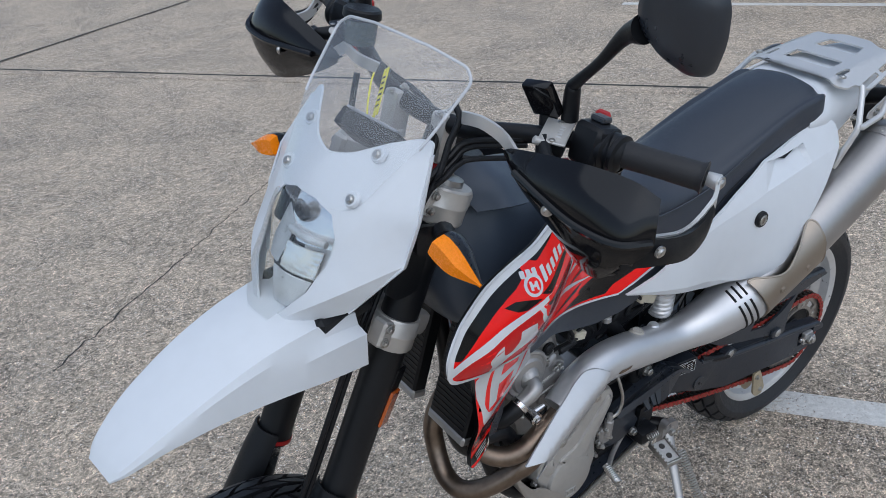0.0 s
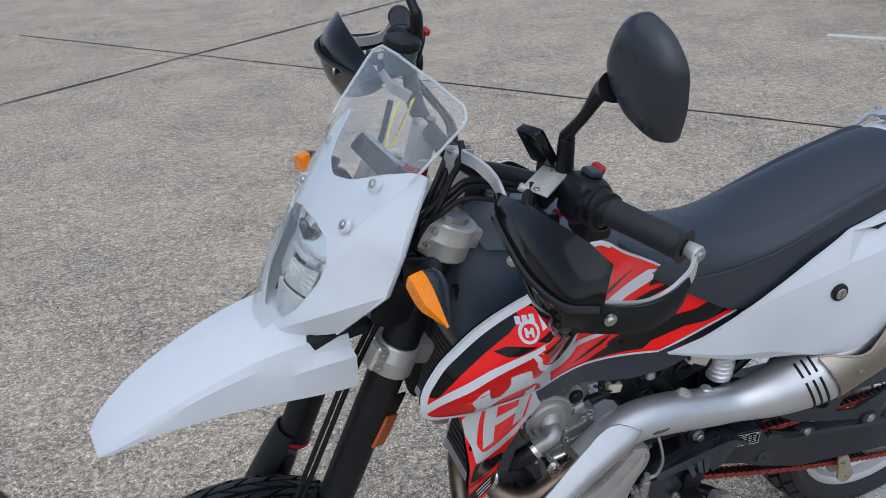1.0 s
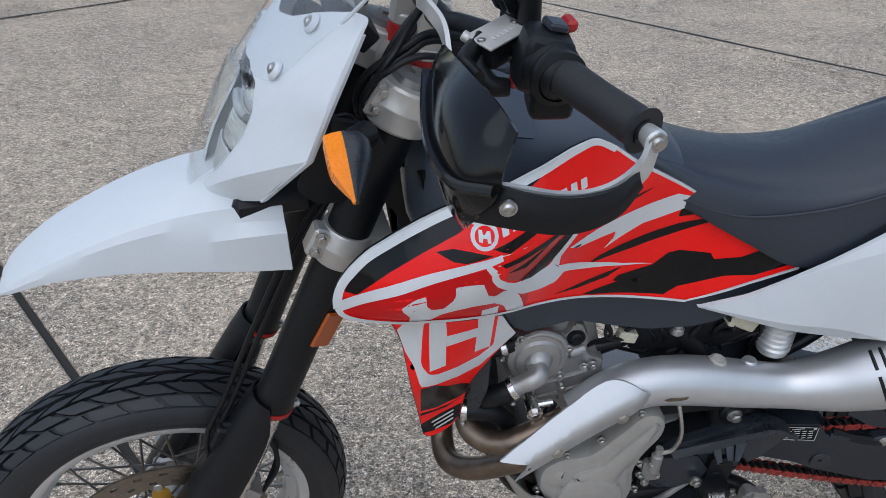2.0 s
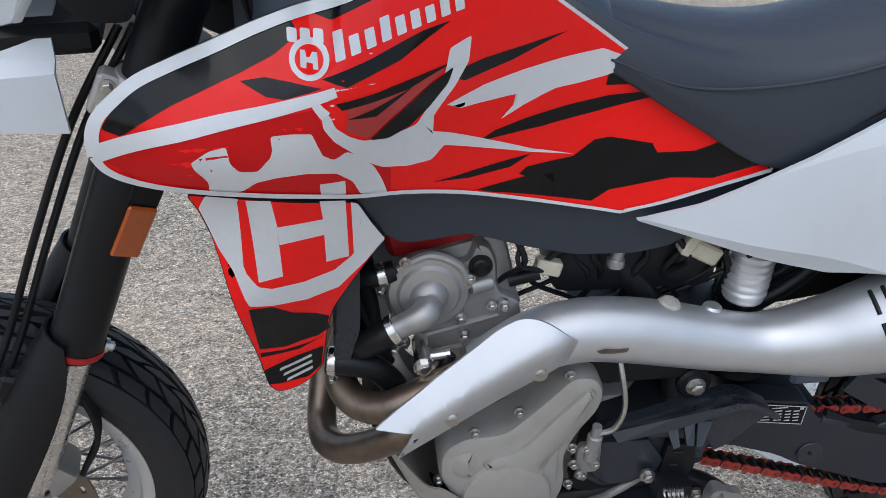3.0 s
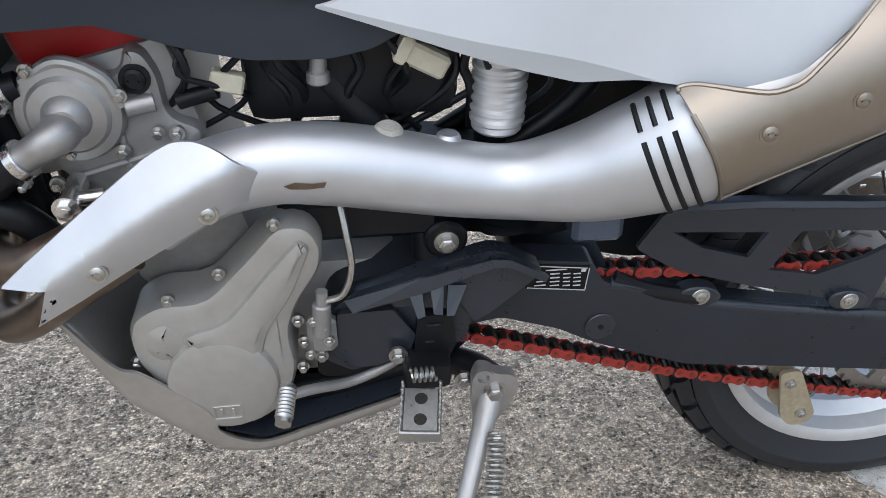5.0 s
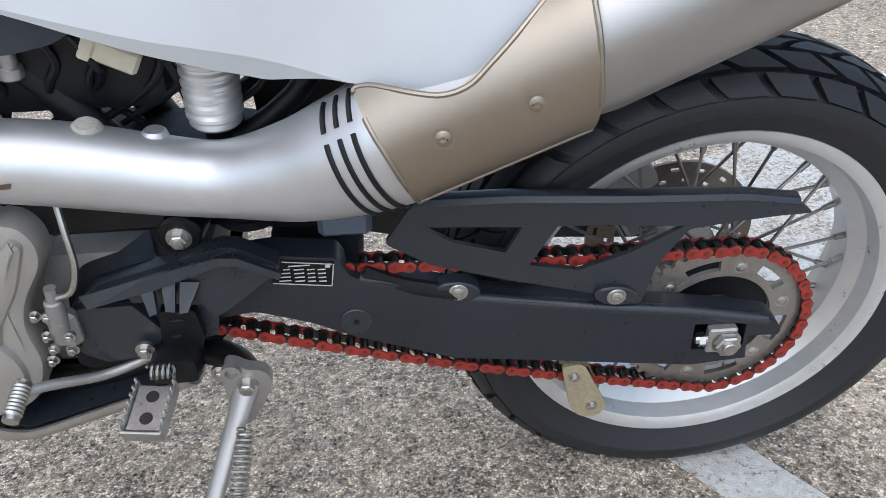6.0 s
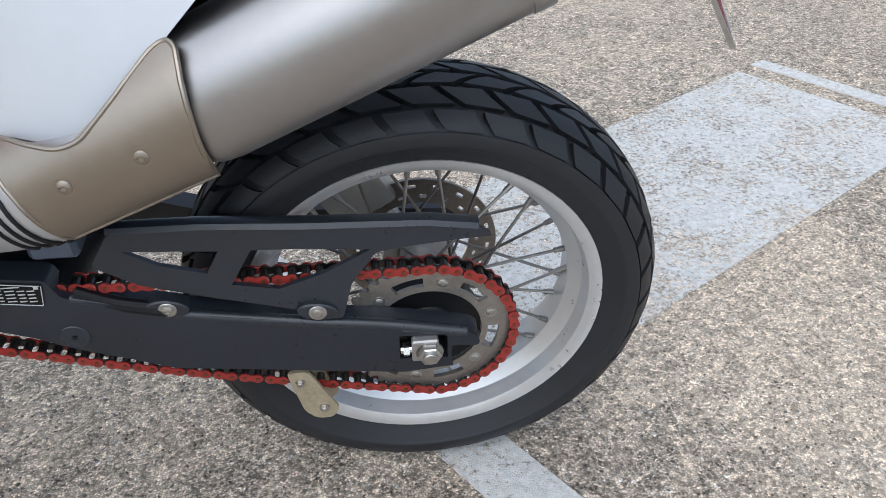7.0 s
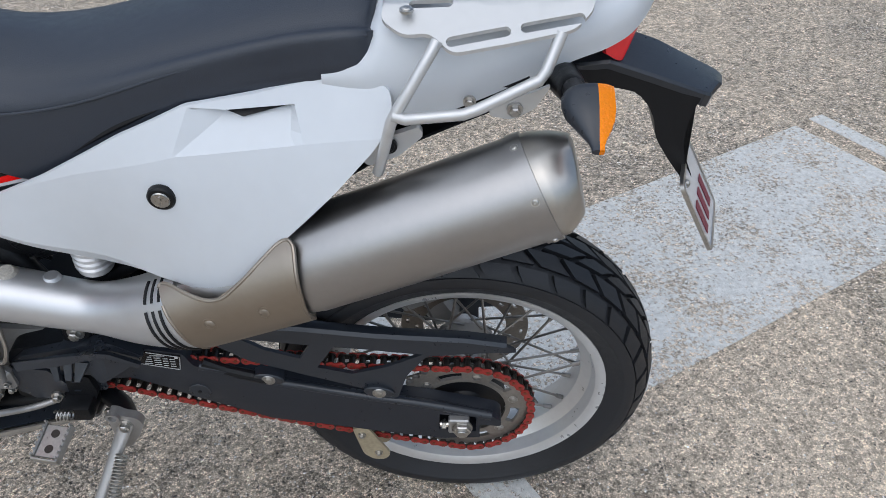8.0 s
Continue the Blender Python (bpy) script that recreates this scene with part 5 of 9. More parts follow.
for s in (-1, 1):
    ind = indicator("rear_indicator", Matrix.Translation((0.86, s * 0.188, 0.931)) @ Matrix.Rotation(radians(s * 73), 4, "X") @ Matrix.Scale(0.56, 4), 1, 0.031, 0.062, 0.84, 0.22)
    stalk((0.838, s * 0.05, 0.902), (0.842, s * 0.166, 0.94), 0.0115, "stalk", ind)
    bm = B()
    tube(bm, [(0.836, s * 0.072, 0.905), (0.838, s * 0.09, 0.911), (0.84, s * 0.13, 0.926), (0.841, s * 0.138, 0.929)], [0.019, 0.0185, 0.016, 0.0135], 16, 3)
    part("stalk_boot", bm, BLACK, ind, "black rubber boot")

# luggage rack: a cut plate on bent tubes
bm = B()
def rack_top(x, y):
    return 0.995 + 0.06 * (x - 0.66) - 0.9 * max(0.0, abs(y) - 0.085) * 0.6
rack_half = [(0.64, 0.1), (0.665, 0.118), (0.692, 0.116), (0.715, 0.138), (0.777, 0.129), (0.839, 0.118), (0.859, 0.097), (0.862, 0.06), (0.885, 0.03)]
rack_outline = rounded(rack_half + [(x, -y) for x, y in reversed(rack_half)] + [(0.655, -0.04), (0.655, 0.04)], 0.01)
slots = []
for side in (-1, 1):
    for a, b in (((0.714, 0.126), (0.769, 0.1175)), ((0.789, 0.1145), (0.844, 0.1065)), ((0.675, 0.085), (0.71, 0.085))):
        a, b = Vector((a[0], side * a[1])), Vector((b[0], side * b[1]))
        d_ = (b - a).normalized()
        o_ = Vector((-d_.y, d_.x))
        turn = [radians(90 + 30 * k) for k in range(7)]
        slots.append([tuple(a + 0.0052 * (d_ * math.cos(q) + o_ * math.sin(q))) for q in turn] + [tuple(b - 0.0052 * (d_ * math.cos(q) + o_ * math.sin(q))) for q in turn])
slots.append([(0.69, -0.055), (0.74, -0.055), (0.74, 0.055), (0.69, 0.055)])
slots.append([(0.79, -0.05), (0.84, -0.04), (0.84, 0.04), (0.79, 0.05)])
sheet(bm, rack_outline, lambda x, y: -rack_top(x, y), 0.004, 0.02, holes=slots)
bm.transform(Matrix(((1, 0, 0, 0), (0, 0, 1, 0), (0, -1, 0, 0), (0, 0, 0, 1))))
rack = part("luggage_rack", bm, RACKMAT, bike, "silver-painted luggage rack of cut plate and tube", 30)
for s in (-1, 1):
    for pts in (((0.7, s * 0.128, 0.978), (0.695, s * 0.134, 0.97), (0.66, s * 0.162, 0.916), (0.653, s * 0.164, 0.902), (0.636, s * 0.146, 0.825), (0.634, s * 0.144, 0.82)),
                ((0.655, s * 0.165, 0.912), (0.668, s * 0.167, 0.909), (0.728, s * 0.166, 0.916), (0.742, s * 0.163, 0.92), (0.805, s * 0.142, 0.943), (0.812, s * 0.136, 0.951), (0.826, s * 0.117, 0.984))):
        bm = B()
        tube(bm, pts, 0.0063, 12, 0)
        part("rack_tube", bm, RACKMAT, rack)
    bm = B()
    sheet(bm, rounded([(0.76, 0.905), (0.8, 0.92), (0.82, 0.93), (0.805, 0.9), (0.78, 0.885), (0.755, 0.89)], 0.006), s * 0.13, 0.004, 0.03)
    part("rack_bracket", bm, RACKMAT, rack)
    bolt("rack_bolt", (0.783, s * 0.13 - 0.002, 0.9), (0, -1, 0), 0.006, 0.008, STEEL, rack)
    bolt("rack_bolt", (0.735, s * 0.105 - 0.004, 0.893), (0, -1, 0), 0.005, 0.006, STEEL, rack)
    bolt("rack_screw", (0.668, s * 0.1, 0.997), (0, 0, 1), 0.005, 0.003, STEEL, rack, "dome")
    bm = B()
    tube(bm, [(0.3, s * 0.07, 0.77), (0.5, s * 0.085, 0.84), (0.66, s * 0.09, 0.875), (0.8, s * 0.08, 0.91)], 0.012, 12, 4)
    part("subframe_tube", bm, BLACK, bike)
    bm = B()
    sheet(bm, rounded([(0.6, 0.83), (0.68, 0.862), (0.685, 0.85), (0.655, 0.82), (0.62, 0.805)], 0.006), s * 0.115, 0.008, 0.03)
    part("muffler_bracket", bm, RACKMAT, bike)
    bolt("bracket_bolt", (0.645, s * 0.115 - 0.004, 0.838), (0, -1, 0), 0.007, 0.006, BLACK, bike, "dome")

# ---- exhaust ----
def header(pts, r=0.019):
    bm = B()
    tube(bm, pts, r, 20, 8)
    return part("header_pipe", bm, HEADER, bike, "heat-browned header pipe")


header([(-0.205, -0.03, 0.585), (-0.24, -0.04, 0.56), (-0.257, -0.06, 0.53), (-0.26, -0.09, 0.507), (-0.251, -0.11, 0.498), (-0.232, -0.127, 0.496), (-0.21, -0.139, 0.503), (-0.185, -0.144, 0.516), (-0.12, -0.14, 0.545)])
header([(-0.2, 0.03, 0.575), (-0.25, 0.035, 0.54), (-0.279, 0.03, 0.49), (-0.285, 0.015, 0.44), (-0.291, -0.02, 0.4), (-0.287, -0.058, 0.39), (-0.268, -0.087, 0.397), (-0.239, -0.112, 0.419), (-0.207, -0.131, 0.447), (-0.181, -0.143, 0.47), (-0.12, -0.14, 0.51)])
bm = B()
axis_pts = [(-0.1, -0.125, 0.535), (-0.045, -0.118, 0.566), (0.012, -0.113, 0.577), (0.066, -0.111, 0.573), (0.12, -0.110, 0.563), (0.175, -0.111, 0.552), (0.235, -0.115, 0.546), (0.3, -0.127, 0.558), (0.352, -0.14, 0.580), (0.383, -0.147, 0.596), (0.4, -0.151, 0.6045)]
rad = [0.034, 0.036, 0.037, 0.0385, 0.0385, 0.037, 0.0365, 0.047, 0.0555, 0.059, 0.0585]
tube(bm, axis_pts, rad, 36, 8)
pipe = part("exhaust_pipe", bm, SILVER, bike, "silver exhaust mid-pipe cover", 50)
# three slotted rings where the pipe meets the silencer
d = Vector((0.88, -0.2, 0.43)).normalized()
for k in range(3):
    c0 = Vector((0.352, -0.14, 0.580)) + d * (0.006 + 0.0135 * k)
    u = Vector((0, 0, 1)) - d * d.z
    u.normalize()
    v = d.cross(u)
    for a0, a1 in ((-150, -62), (-52, 38), (48, 80)):
        bm = B()
        arc_pts = []
        r = 0.0563 + 0.0013 * k
        for q in range(15):
            a = radians(a0 + (a1 - a0) * q / 14)
            arc_pts.append(c0 + (v * -math.cos(a) * -1 + u * math.sin(a)) * r)
        tube(bm, arc_pts, 0.0026, 8, 0)
        part("slot", bm, BLACK, pipe, "dark cooling slot")
bm = B()
cyl(bm, (0.119, -0.104, 0.592), (0.121, -0.106, 0.606), 0.017, 0.013, 20, 0.003)
part("heat_pad", bm, material("grey_fibre_pad", (0.4, 0.38, 0.34), 0.9, vary=0.35, scale=150, bump=0.8, bump_scale=700), pipe, "fibre heat pad")
bm = B()
cyl(bm, (0.175, -0.1, 0.58), (0.176, -0.1, 0.593), 0.014, 0.011, 16, 0.002)
part("pipe_boss", bm, SILVER, pipe)
bm = B()
sheet(bm, [(0.025, 0.574), (0.035, 0.577), (0.05, 0.575), (0.062, 0.576), (0.06, 0.571), (0.045, 0.570), (0.03, 0.571)], lambda x, z: -0.1508, 0.0008)
part("scratch_mark", bm, HEADER, pipe, "scraped bare patch")
# front heat shield: a pointed plate folded along a soft ridge, notched at its front end
HS_RIDGE = [(-0.24, 0.468), (-0.176, 0.512), (-0.143, 0.532), (-0.108, 0.555), (-0.074, 0.574), (-0.036, 0.592), (-0.013, 0.6), (0.03, 0.605)]


def HS(x, z):
    """The upper face leans in towards the engine, the lower one stands nearly upright and tucks under."""
    d = z - along(HS_RIDGE, x)
    y = -0.1655 + 0.122 * x + 0.43 * math.sqrt(d * d + 0.000012) + 0.31 * d + (4.0 * d * d if d < 0 else 0)
    return y + 0.03 * max(0.0, (x + 0.03) / 0.05) ** 2


hs_out = rounded([(-0.224, 0.503, 0.003), (-0.2, 0.523), (-0.157, 0.556), (-0.115, 0.587), (-0.086, 0.608, 0.02), (-0.064, 0.619, 0.02), (-0.044, 0.62, 0.02), (-0.026, 0.614, 0.02), (-0.006, 0.6), (0.014, 0.577, 0.006), (0.005, 0.563), (-0.021, 0.558), (-0.056, 0.539), (-0.087, 0.523), (-0.129, 0.501), (-0.161, 0.483), (-0.201, 0.463, 0.002), (-0.187, 0.48), (-0.178, 0.496), (-0.18, 0.505, 0.003)], 0.006)
bm = B()
sheet(bm, hs_out, HS, 0.003, 0.007)
shield = part("heat_shield", bm, SILVER, bike, "satin silver pointed heat shield", 40)
for x, z in ((-0.041, 0.558), (-0.139, 0.515)):
    bolt("shield_screw", (x, HS(x, z) - 0.001, z), (0, -1, 0.1), 0.0065, 0.003, STEEL, shield, "dome")

# silencer
AX = Vector((0.901, 0.0, 0.43)).normalized()
SIDE = Vector((0, -1, 0))
UPV = AX.cross(SIDE) * -1
if UPV.z < 0:
    UPV = -UPV


def oval(c, ry, rz, n=40, tilt=0.0):
    return [c + SIDE * ry * math.cos(2 * math.pi * k / n) + UPV * rz * math.sin(2 * math.pi * k / n) + AX * tilt * math.cos(2 * math.pi * k / n) for k in range(n)]


M0 = Vector((0.385, -0.148, 0.605))


def can_ring(s, ry, rz, tilt):
    """A ring of the can; behind the guard plate it is slimmer and hangs a little lower."""
    f = min(1.0, max(0.0, (s - 0.15) / 0.06))
    return oval(M0 + AX * s - UPV * 0.002 * f, max(0.002, ry - 0.0035 * f), max(0.002, rz - 0.0035 * f), tilt=tilt)


bm = B()
skin(bm, [can_ring(s, ry, rz, t) for s, ry, rz, t in ((-0.02, 0.046, 0.046, 0), (0.1, 0.048, 0.048, 0), (0.14, 0.054, 0.054, 0), (0.165, 0.064, 0.064, 0), (0.18, 0.0665, 0.0665, 0), (0.3, 0.068, 0.068, 0), (0.455, 0.067, 0.068, 0.0), (0.478, 0.066, 0.067, 0.01))])
muffler = part("silencer", bm, MUFFLER, bike, "brushed steel silencer can", 40)
bm = B()
skin(bm, [can_ring(s, ry, rz, t) for s, ry, rz, t in ((0.462, 0.0688, 0.0695, 0.008), (0.48, 0.0688, 0.0695, 0.01))] + [can_ring(0.48, 0.0645, 0.0655, 0.01), can_ring(0.462, 0.0645, 0.0655, 0.008)], caps=False, wrap=True)
part("silencer_band", bm, MUFFLER, muffler, "riveted steel band")
bm = B()
skin(bm, [can_ring(s, ry, rz, t) for s, ry, rz, t in ((0.472, 0.0655, 0.0665, 0.01), (0.488, 0.0655, 0.066, 0.009), (0.492, 0.0645, 0.065, 0.008), (0.507, 0.0585, 0.0585, 0.005), (0.52, 0.0505, 0.0505, 0.002), (0.5225, 0.046, 0.046, 0.001), (0.5235, 0.042, 0.042, 0.0), (0.5235, 0.025, 0.025, 0), (0.5235, 0.002, 0.002, 0))])
# the cap is cut at a slant and its upper corner is folded in
for v in bm.verts:
    d_ = v.co - M0
    v.co += AX * 0.16 * d_.dot(UPV) * min(1.0, max(0.0, (d_.dot(AX) - 0.49) / 0.03))
    d_ = v.co - (M0 + AX * 0.533 + UPV * 0.036 + SIDE * 0.028)
    v.co -= (UPV + SIDE * 0.6) * 0.008 * math.exp(-d_.length_squared / 0.00012)
part("end_cap", bm, ENDCAP, muffler, "polished dented end cap", 40)
for a in (-35, 25, 85, 145, 205, 265):
    q = radians(a)
    p = M0 + AX * (0.471 + 0.009 * math.cos(q)) + SIDE * 0.0653 * math.cos(q) + UPV * (0.066 * math.sin(q) - 0.002)
    bolt("rivet", p, SIDE * math.cos(q) + UPV * math.sin(q), 0.0036, 0.002, STEEL, muffler, "dome")
# tarnished guard plate round the front of the silencer
def on_can(a, q, lift=0.0):
    """A point of the can: a along it, q round it from its left flank, up positive."""
    r = 0.0645 + 0.0065 * min(1.0, max(0.0, a / 0.18)) + lift
    return M0 + AX * a + SIDE * r * math.cos(q) + UPV * r * math.sin(q)


guard_edge = [(-0.002, 1.2), (0.012, 1.12), (0.038, 0.8), (0.062, 0.56), (0.085, 0.52), (0.13, 0.78), (0.176, 1.12), (0.19, 1.15), (0.197, 0.98), (0.188, 0.45), (0.172, -0.2), (0.152, -1.1), (0.14, -1.5), (0.06, -1.55), (-0.01, -1.5), (0.0, -0.8), (0.003, 0.0), (0.0, 0.6)]
bm = B()
guard_line = rounded([(a, q * 0.07) for a, q in guard_edge], 0.01, 3)
sheet(bm, guard_line, 0.0, 0.003, 0.0083)
for v in bm.verts:
    v.co = on_can(v.co.x, v.co.z / 0.07, 0.0015 - v.co.y)
guard_plate = part("silencer_guard", bm, SHIELD, bike, "tarnished steel silencer guard plate", 50)
bm = B()
tube(bm, [on_can(p.x, p.y / 0.07, 0.0005) for p in guard_line if p.y > -0.07], 0.0026, 8, 0)
part("guard_rolled_edge", bm, SHIELD, guard_plate)
for a, q in ((0.125, 0.03), (0.049, 0.12)):
    p = on_can(a, q, 0.001)
    bolt("guard_screw", p, SIDE * math.cos(q) + UPV * math.sin(q), 0.0065, 0.003, SHIELD, guard_plate, "dome")

# ---- engine ----
def cover(name, outline, y0, y1, mat, label="", bevel=0.012, parent=None, top=None):
    """A cast cover with an outline in (x, z) that stands out from y0 to y1 with a rounded shoulder."""
    bm = B()
    cx, cz = sum(p[0] for p in outline) / len(outline), sum(p[1] for p in outline) / len(outline)
    loops = []
    for inset, y in ((0, y0), (0, y1 + bevel), (bevel * 0.3, y1 + bevel * 0.3), (bevel, y1)):
        lp = []
        k = len(outline)
        for i in range(k):
            p, a, b = Vector(outline[i]), Vector(outline[i - 1]), Vector(outline[(i + 1) % k])
            t = (b - a).normalized()
            nn = Vector((-t.y, t.x))
            if nn.dot(Vector((cx, cz)) - p) < 0:
                nn = -nn
            q = p + nn * inset
            yy = y
            lp.append((q.x, yy + (top(q.x, q.y) if top and y < y0 - 0.001 else 0), q.y))
        loops.append(lp)
    skin(bm, loops)
    bmesh.ops.triangulate(bm, faces=[f for f in bm.faces if len(f.verts) > 4])
    return part(name, bm, mat, parent or bike, label, 40)


case_out = [(p.x, p.y) for p in rounded([(-0.147, 0.40), (-0.14, 0.42), (-0.113, 0.437), (-0.069, 0.435), (-0.022, 0.483), (0.01, 0.519), (0.04, 0.517), (0.053, 0.491), (0.048, 0.464), (0.022, 0.425), (0.010, 0.389), (0.017, 0.343), (-0.003, 0.288), (-0.042, 0.264), (-0.073, 0.271), (-0.123, 0.32), (-0.147, 0.367)], 0.02, 3)]
ign = cover("ignition_cover", case_out, -0.07, -0.128, COVER, "grey painted engine side cover with a cast emblem")
disc_out = [(-0.062 + 0.058 * math.cos(a), 0.335 + 0.062 * math.sin(a)) for a in (2 * math.pi * k / 32 for k in range(32))]
cover("cover_boss", disc_out, -0.12, -0.137, COVER, "", 0.009, ign)
arm_out = [(p.x, p.y) for p in rounded([(-0.1, 0.40), (-0.05, 0.415), (0.0, 0.475), (0.03, 0.508), (0.043, 0.495), (0.02, 0.44), (-0.01, 0.395), (-0.02, 0.35), (-0.06, 0.33)], 0.015, 3)]
cover("cover_arm", arm_out, -0.12, -0.136, COVER, "", 0.012, ign)
bump_out = [(p.x, p.y) for p in rounded([(-0.138, 0.385), (-0.13, 0.412), (-0.105, 0.42), (-0.09, 0.395), (-0.1, 0.365), (-0.125, 0.365)], 0.012, 3)]
cover("cover_bump", bump_out, -0.12, -0.133, COVER, "", 0.016, ign)
for k, (x, z, w, h) in enumerate(((-0.062, 0.308, 0.03, 0.002), (-0.076, 0.3, 0.002, 0.018), (-0.048, 0.3, 0.002, 0.018), (-0.062, 0.291, 0.028, 0.002), (-0.068, 0.3, 0.003, 0.01), (-0.056, 0.3, 0.003, 0.01))):
    bm = B()
    box(bm, (w, 0.002, h), Matrix.Translation((x, -0.1375, z)), 0.0005)
    part("cast_emblem_bar", bm, COVER, ign)
for x, z in ((-0.05, 0.464), (0.008, 0.516), (-0.103, 0.436), (-0.147, 0.36), (0.02, 0.4), (0.024, 0.372), (0.02, 0.338), (0.028, 0.45)):
    bolt("case_screw", (x, -0.116, z), (0, -1, 0), 0.0045, 0.009, STEEL, ign)
bm = B()
box(bm, (0.34, 0.2, 0.16), Matrix.Translation((0.03, 0.03, 0.36)), 0.03, 2)
part("crankcase", bm, ENGINE, bike, "grey cast crankcase")
bm = B()
box(bm, (0.13, 0.16, 0.2), Matrix.Translation((-0.10, 0.015, 0.53)) @ Matrix.Rotation(radians(-14), 4, "Y"), 0.012, 2)
barrel = part("cylinder", bm, ENGINE, bike, "grey cylinder barrel")
bm = B()
box(bm, (0.17, 0.17, 0.1), Matrix.Translation((-0.14, 0.015, 0.618)) @ Matrix.Rotation(radians(-14), 4, "Y"), 0.016, 2)
head_part = part("cylinder_head", bm, ENGINE, bike, "cast aluminium cylinder head")
bm = B()
box(bm, (0.14, 0.15, 0.06), Matrix.Translation((-0.138, 0.012, 0.69)) @ Matrix.Rotation(radians(-14), 4, "Y"), 0.02, 3)
part("valve_cover", bm, REDPLASTIC, bike, "red painted valve cover")
chaincase = [(p.x, p.y) for p in rounded([(-0.2, 0.652), (-0.165, 0.66), (-0.112, 0.655), (-0.104, 0.68), (-0.088, 0.676), (-0.078, 0.655), (-0.076, 0.615), (-0.045, 0.6), (-0.06, 0.56), (-0.075, 0.5), (-0.13, 0.515), (-0.17, 0.55), (-0.2, 0.585), (-0.21, 0.63)], 0.012, 3)]
cover("cam_chain_cover", chaincase, -0.04, -0.083, ENGINE, "cast cam chain cover", 0.01, head_part)
for x0, z0, x1, z1 in ((-0.165, 0.56, -0.075, 0.585), (-0.15, 0.535, -0.07, 0.556), (-0.12, 0.6, -0.115, 0.53)):
    bm = B()
    tube(bm, [(x0, -0.083, z0), (x1, -0.083, z1)], 0.004, 8, 0)
    part("casting_rib", bm, ENGINE, head_part)
# water pump: round housing, spout, cover ring and screws
bm = B()
pc = Vector((-0.157, -0.083, 0.626))
lathe(bm, [(0.0, -0.032), (0.012, -0.031), (0.018, -0.026), (0.0215, -0.019), (0.033, -0.0165), (0.0365, -0.0125), (0.0445, -0.011), (0.047, -0.006), (0.047, 0.006)], 32, "y", pc)
pump = part("water_pump", bm, ALLOY, bike, "cast water pump housing with a hose spout")
bm = B()
tube(bm, [pc + Vector((-0.002, -0.01, -0.004)), pc + Vector((-0.005, -0.034, -0.008)), pc + Vector((-0.014, -0.041, -0.012)), pc + Vector((-0.028, -0.04, -0.02)), pc + Vector((-0.042, -0.038, -0.028))], [0.018, 0.017, 0.015, 0.0135, 0.0135], 18, 5)
part("spout", bm, ALLOY, pump)
for x, z in ((-0.183, 0.667), (-0.111, 0.641), (-0.163, 0.588), (-0.085, 0.604)):
    bolt("pump_screw", (x, -0.092, z), (0, -1, 0), 0.0045, 0.008, STEEL, pump)
bm = B()
tube(bm, [(-0.19, -0.088, 0.655), (-0.157, -0.09, 0.673), (-0.124, -0.09, 0.658), (-0.112, -0.09, 0.63)], 0.006, 10, 5)
part("casting_rim", bm, ALLOY, pump)
bolt("head_plug", (-0.098, -0.084, 0.652), (0, -1, 0), 0.0095, 0.006, BLACK, head_part, "dome")
bm = B()
cyl(bm, (-0.085, -0.083, 0.63), (-0.11, -0.09, 0.628), 0.009, seg=14, bevel=0.001)
part("sensor", bm, ALLOY, head_part)
for x, z in ((-0.115, 0.56), (-0.07, 0.6), (-0.185, 0.555), (-0.12, 0.585)):
    bolt("head_bolt", (x, -0.086, z), (0, -1, 0), 0.005, 0.01, STEEL, head_part)
bm = B()
cyl(bm, (-0.166, -0.085, 0.556), (-0.166, -0.135, 0.555), 0.0105, seg=14, bevel=0.002)
cyl(bm, (-0.166, -0.118, 0.555), (-0.135, -0.118, 0.558), 0.007, seg=12)
part("oil_union", bm, SHINY, head_part, "bright steel banjo union")
bolt("banjo_bolt", (-0.166, -0.134, 0.555), (0, -1, 0), 0.0085, 0.008, SHINY, head_part)


def hose(name, pts, r, mat=BLACK, label="", clamps=()):
    bm = B()
    tube(bm, pts, r, 14, 7)
    ob = part(name, bm, mat, bike, label)
    line = spline(pts, 7)
    for f in clamps:
        i = min(len(line) - 2, int(f * (len(line) - 1)))
        dd = (line[i + 1] - line[i]).normalized()
        cb = B()
        p = line[i]
        cyl(cb, p - dd * 0.005, p + dd * 0.005, r * 1.12, seg=20, bevel=0.001)
        cl_ = part("hose_clamp", cb, SHINY, ob, "bright hose clamp")
        bolt("clamp_screw", p + Vector((0, -0.2 * r, -r * 1.2)), (-0.3, -1, -0.4), 0.004, 0.009, STEEL, ob)
    return ob


hose("coolant_hose", [(-0.194, -0.122, 0.6), (-0.212, -0.12, 0.588), (-0.232, -0.108, 0.57), (-0.245, -0.07, 0.54)], 0.0165, BLACK, "black rubber coolant hose", (0.06,))
hose("coolant_hose", [(-0.275, -0.105, 0.549), (-0.25, -0.108, 0.546), (-0.222, -0.106, 0.535), (-0.2, -0.1, 0.505), (-0.195, -0.09, 0.48)], 0.0155, BLACK, "black rubber coolant hose", (0.1,))
hose("coolant_hose", [(-0.195, -0.085, 0.652), (-0.215, -0.088, 0.648), (-0.24, -0.08, 0.642), (-0.27, -0.06, 0.64)], 0.0125, BLACK, "small black coolant hose", (0.25,))
hose("oil_hose", [(-0.135, -0.118, 0.558), (-0.15, -0.125, 0.53), (-0.18, -0.13, 0.515), (-0.2, -0.1, 0.5)], 0.008, BLACK)
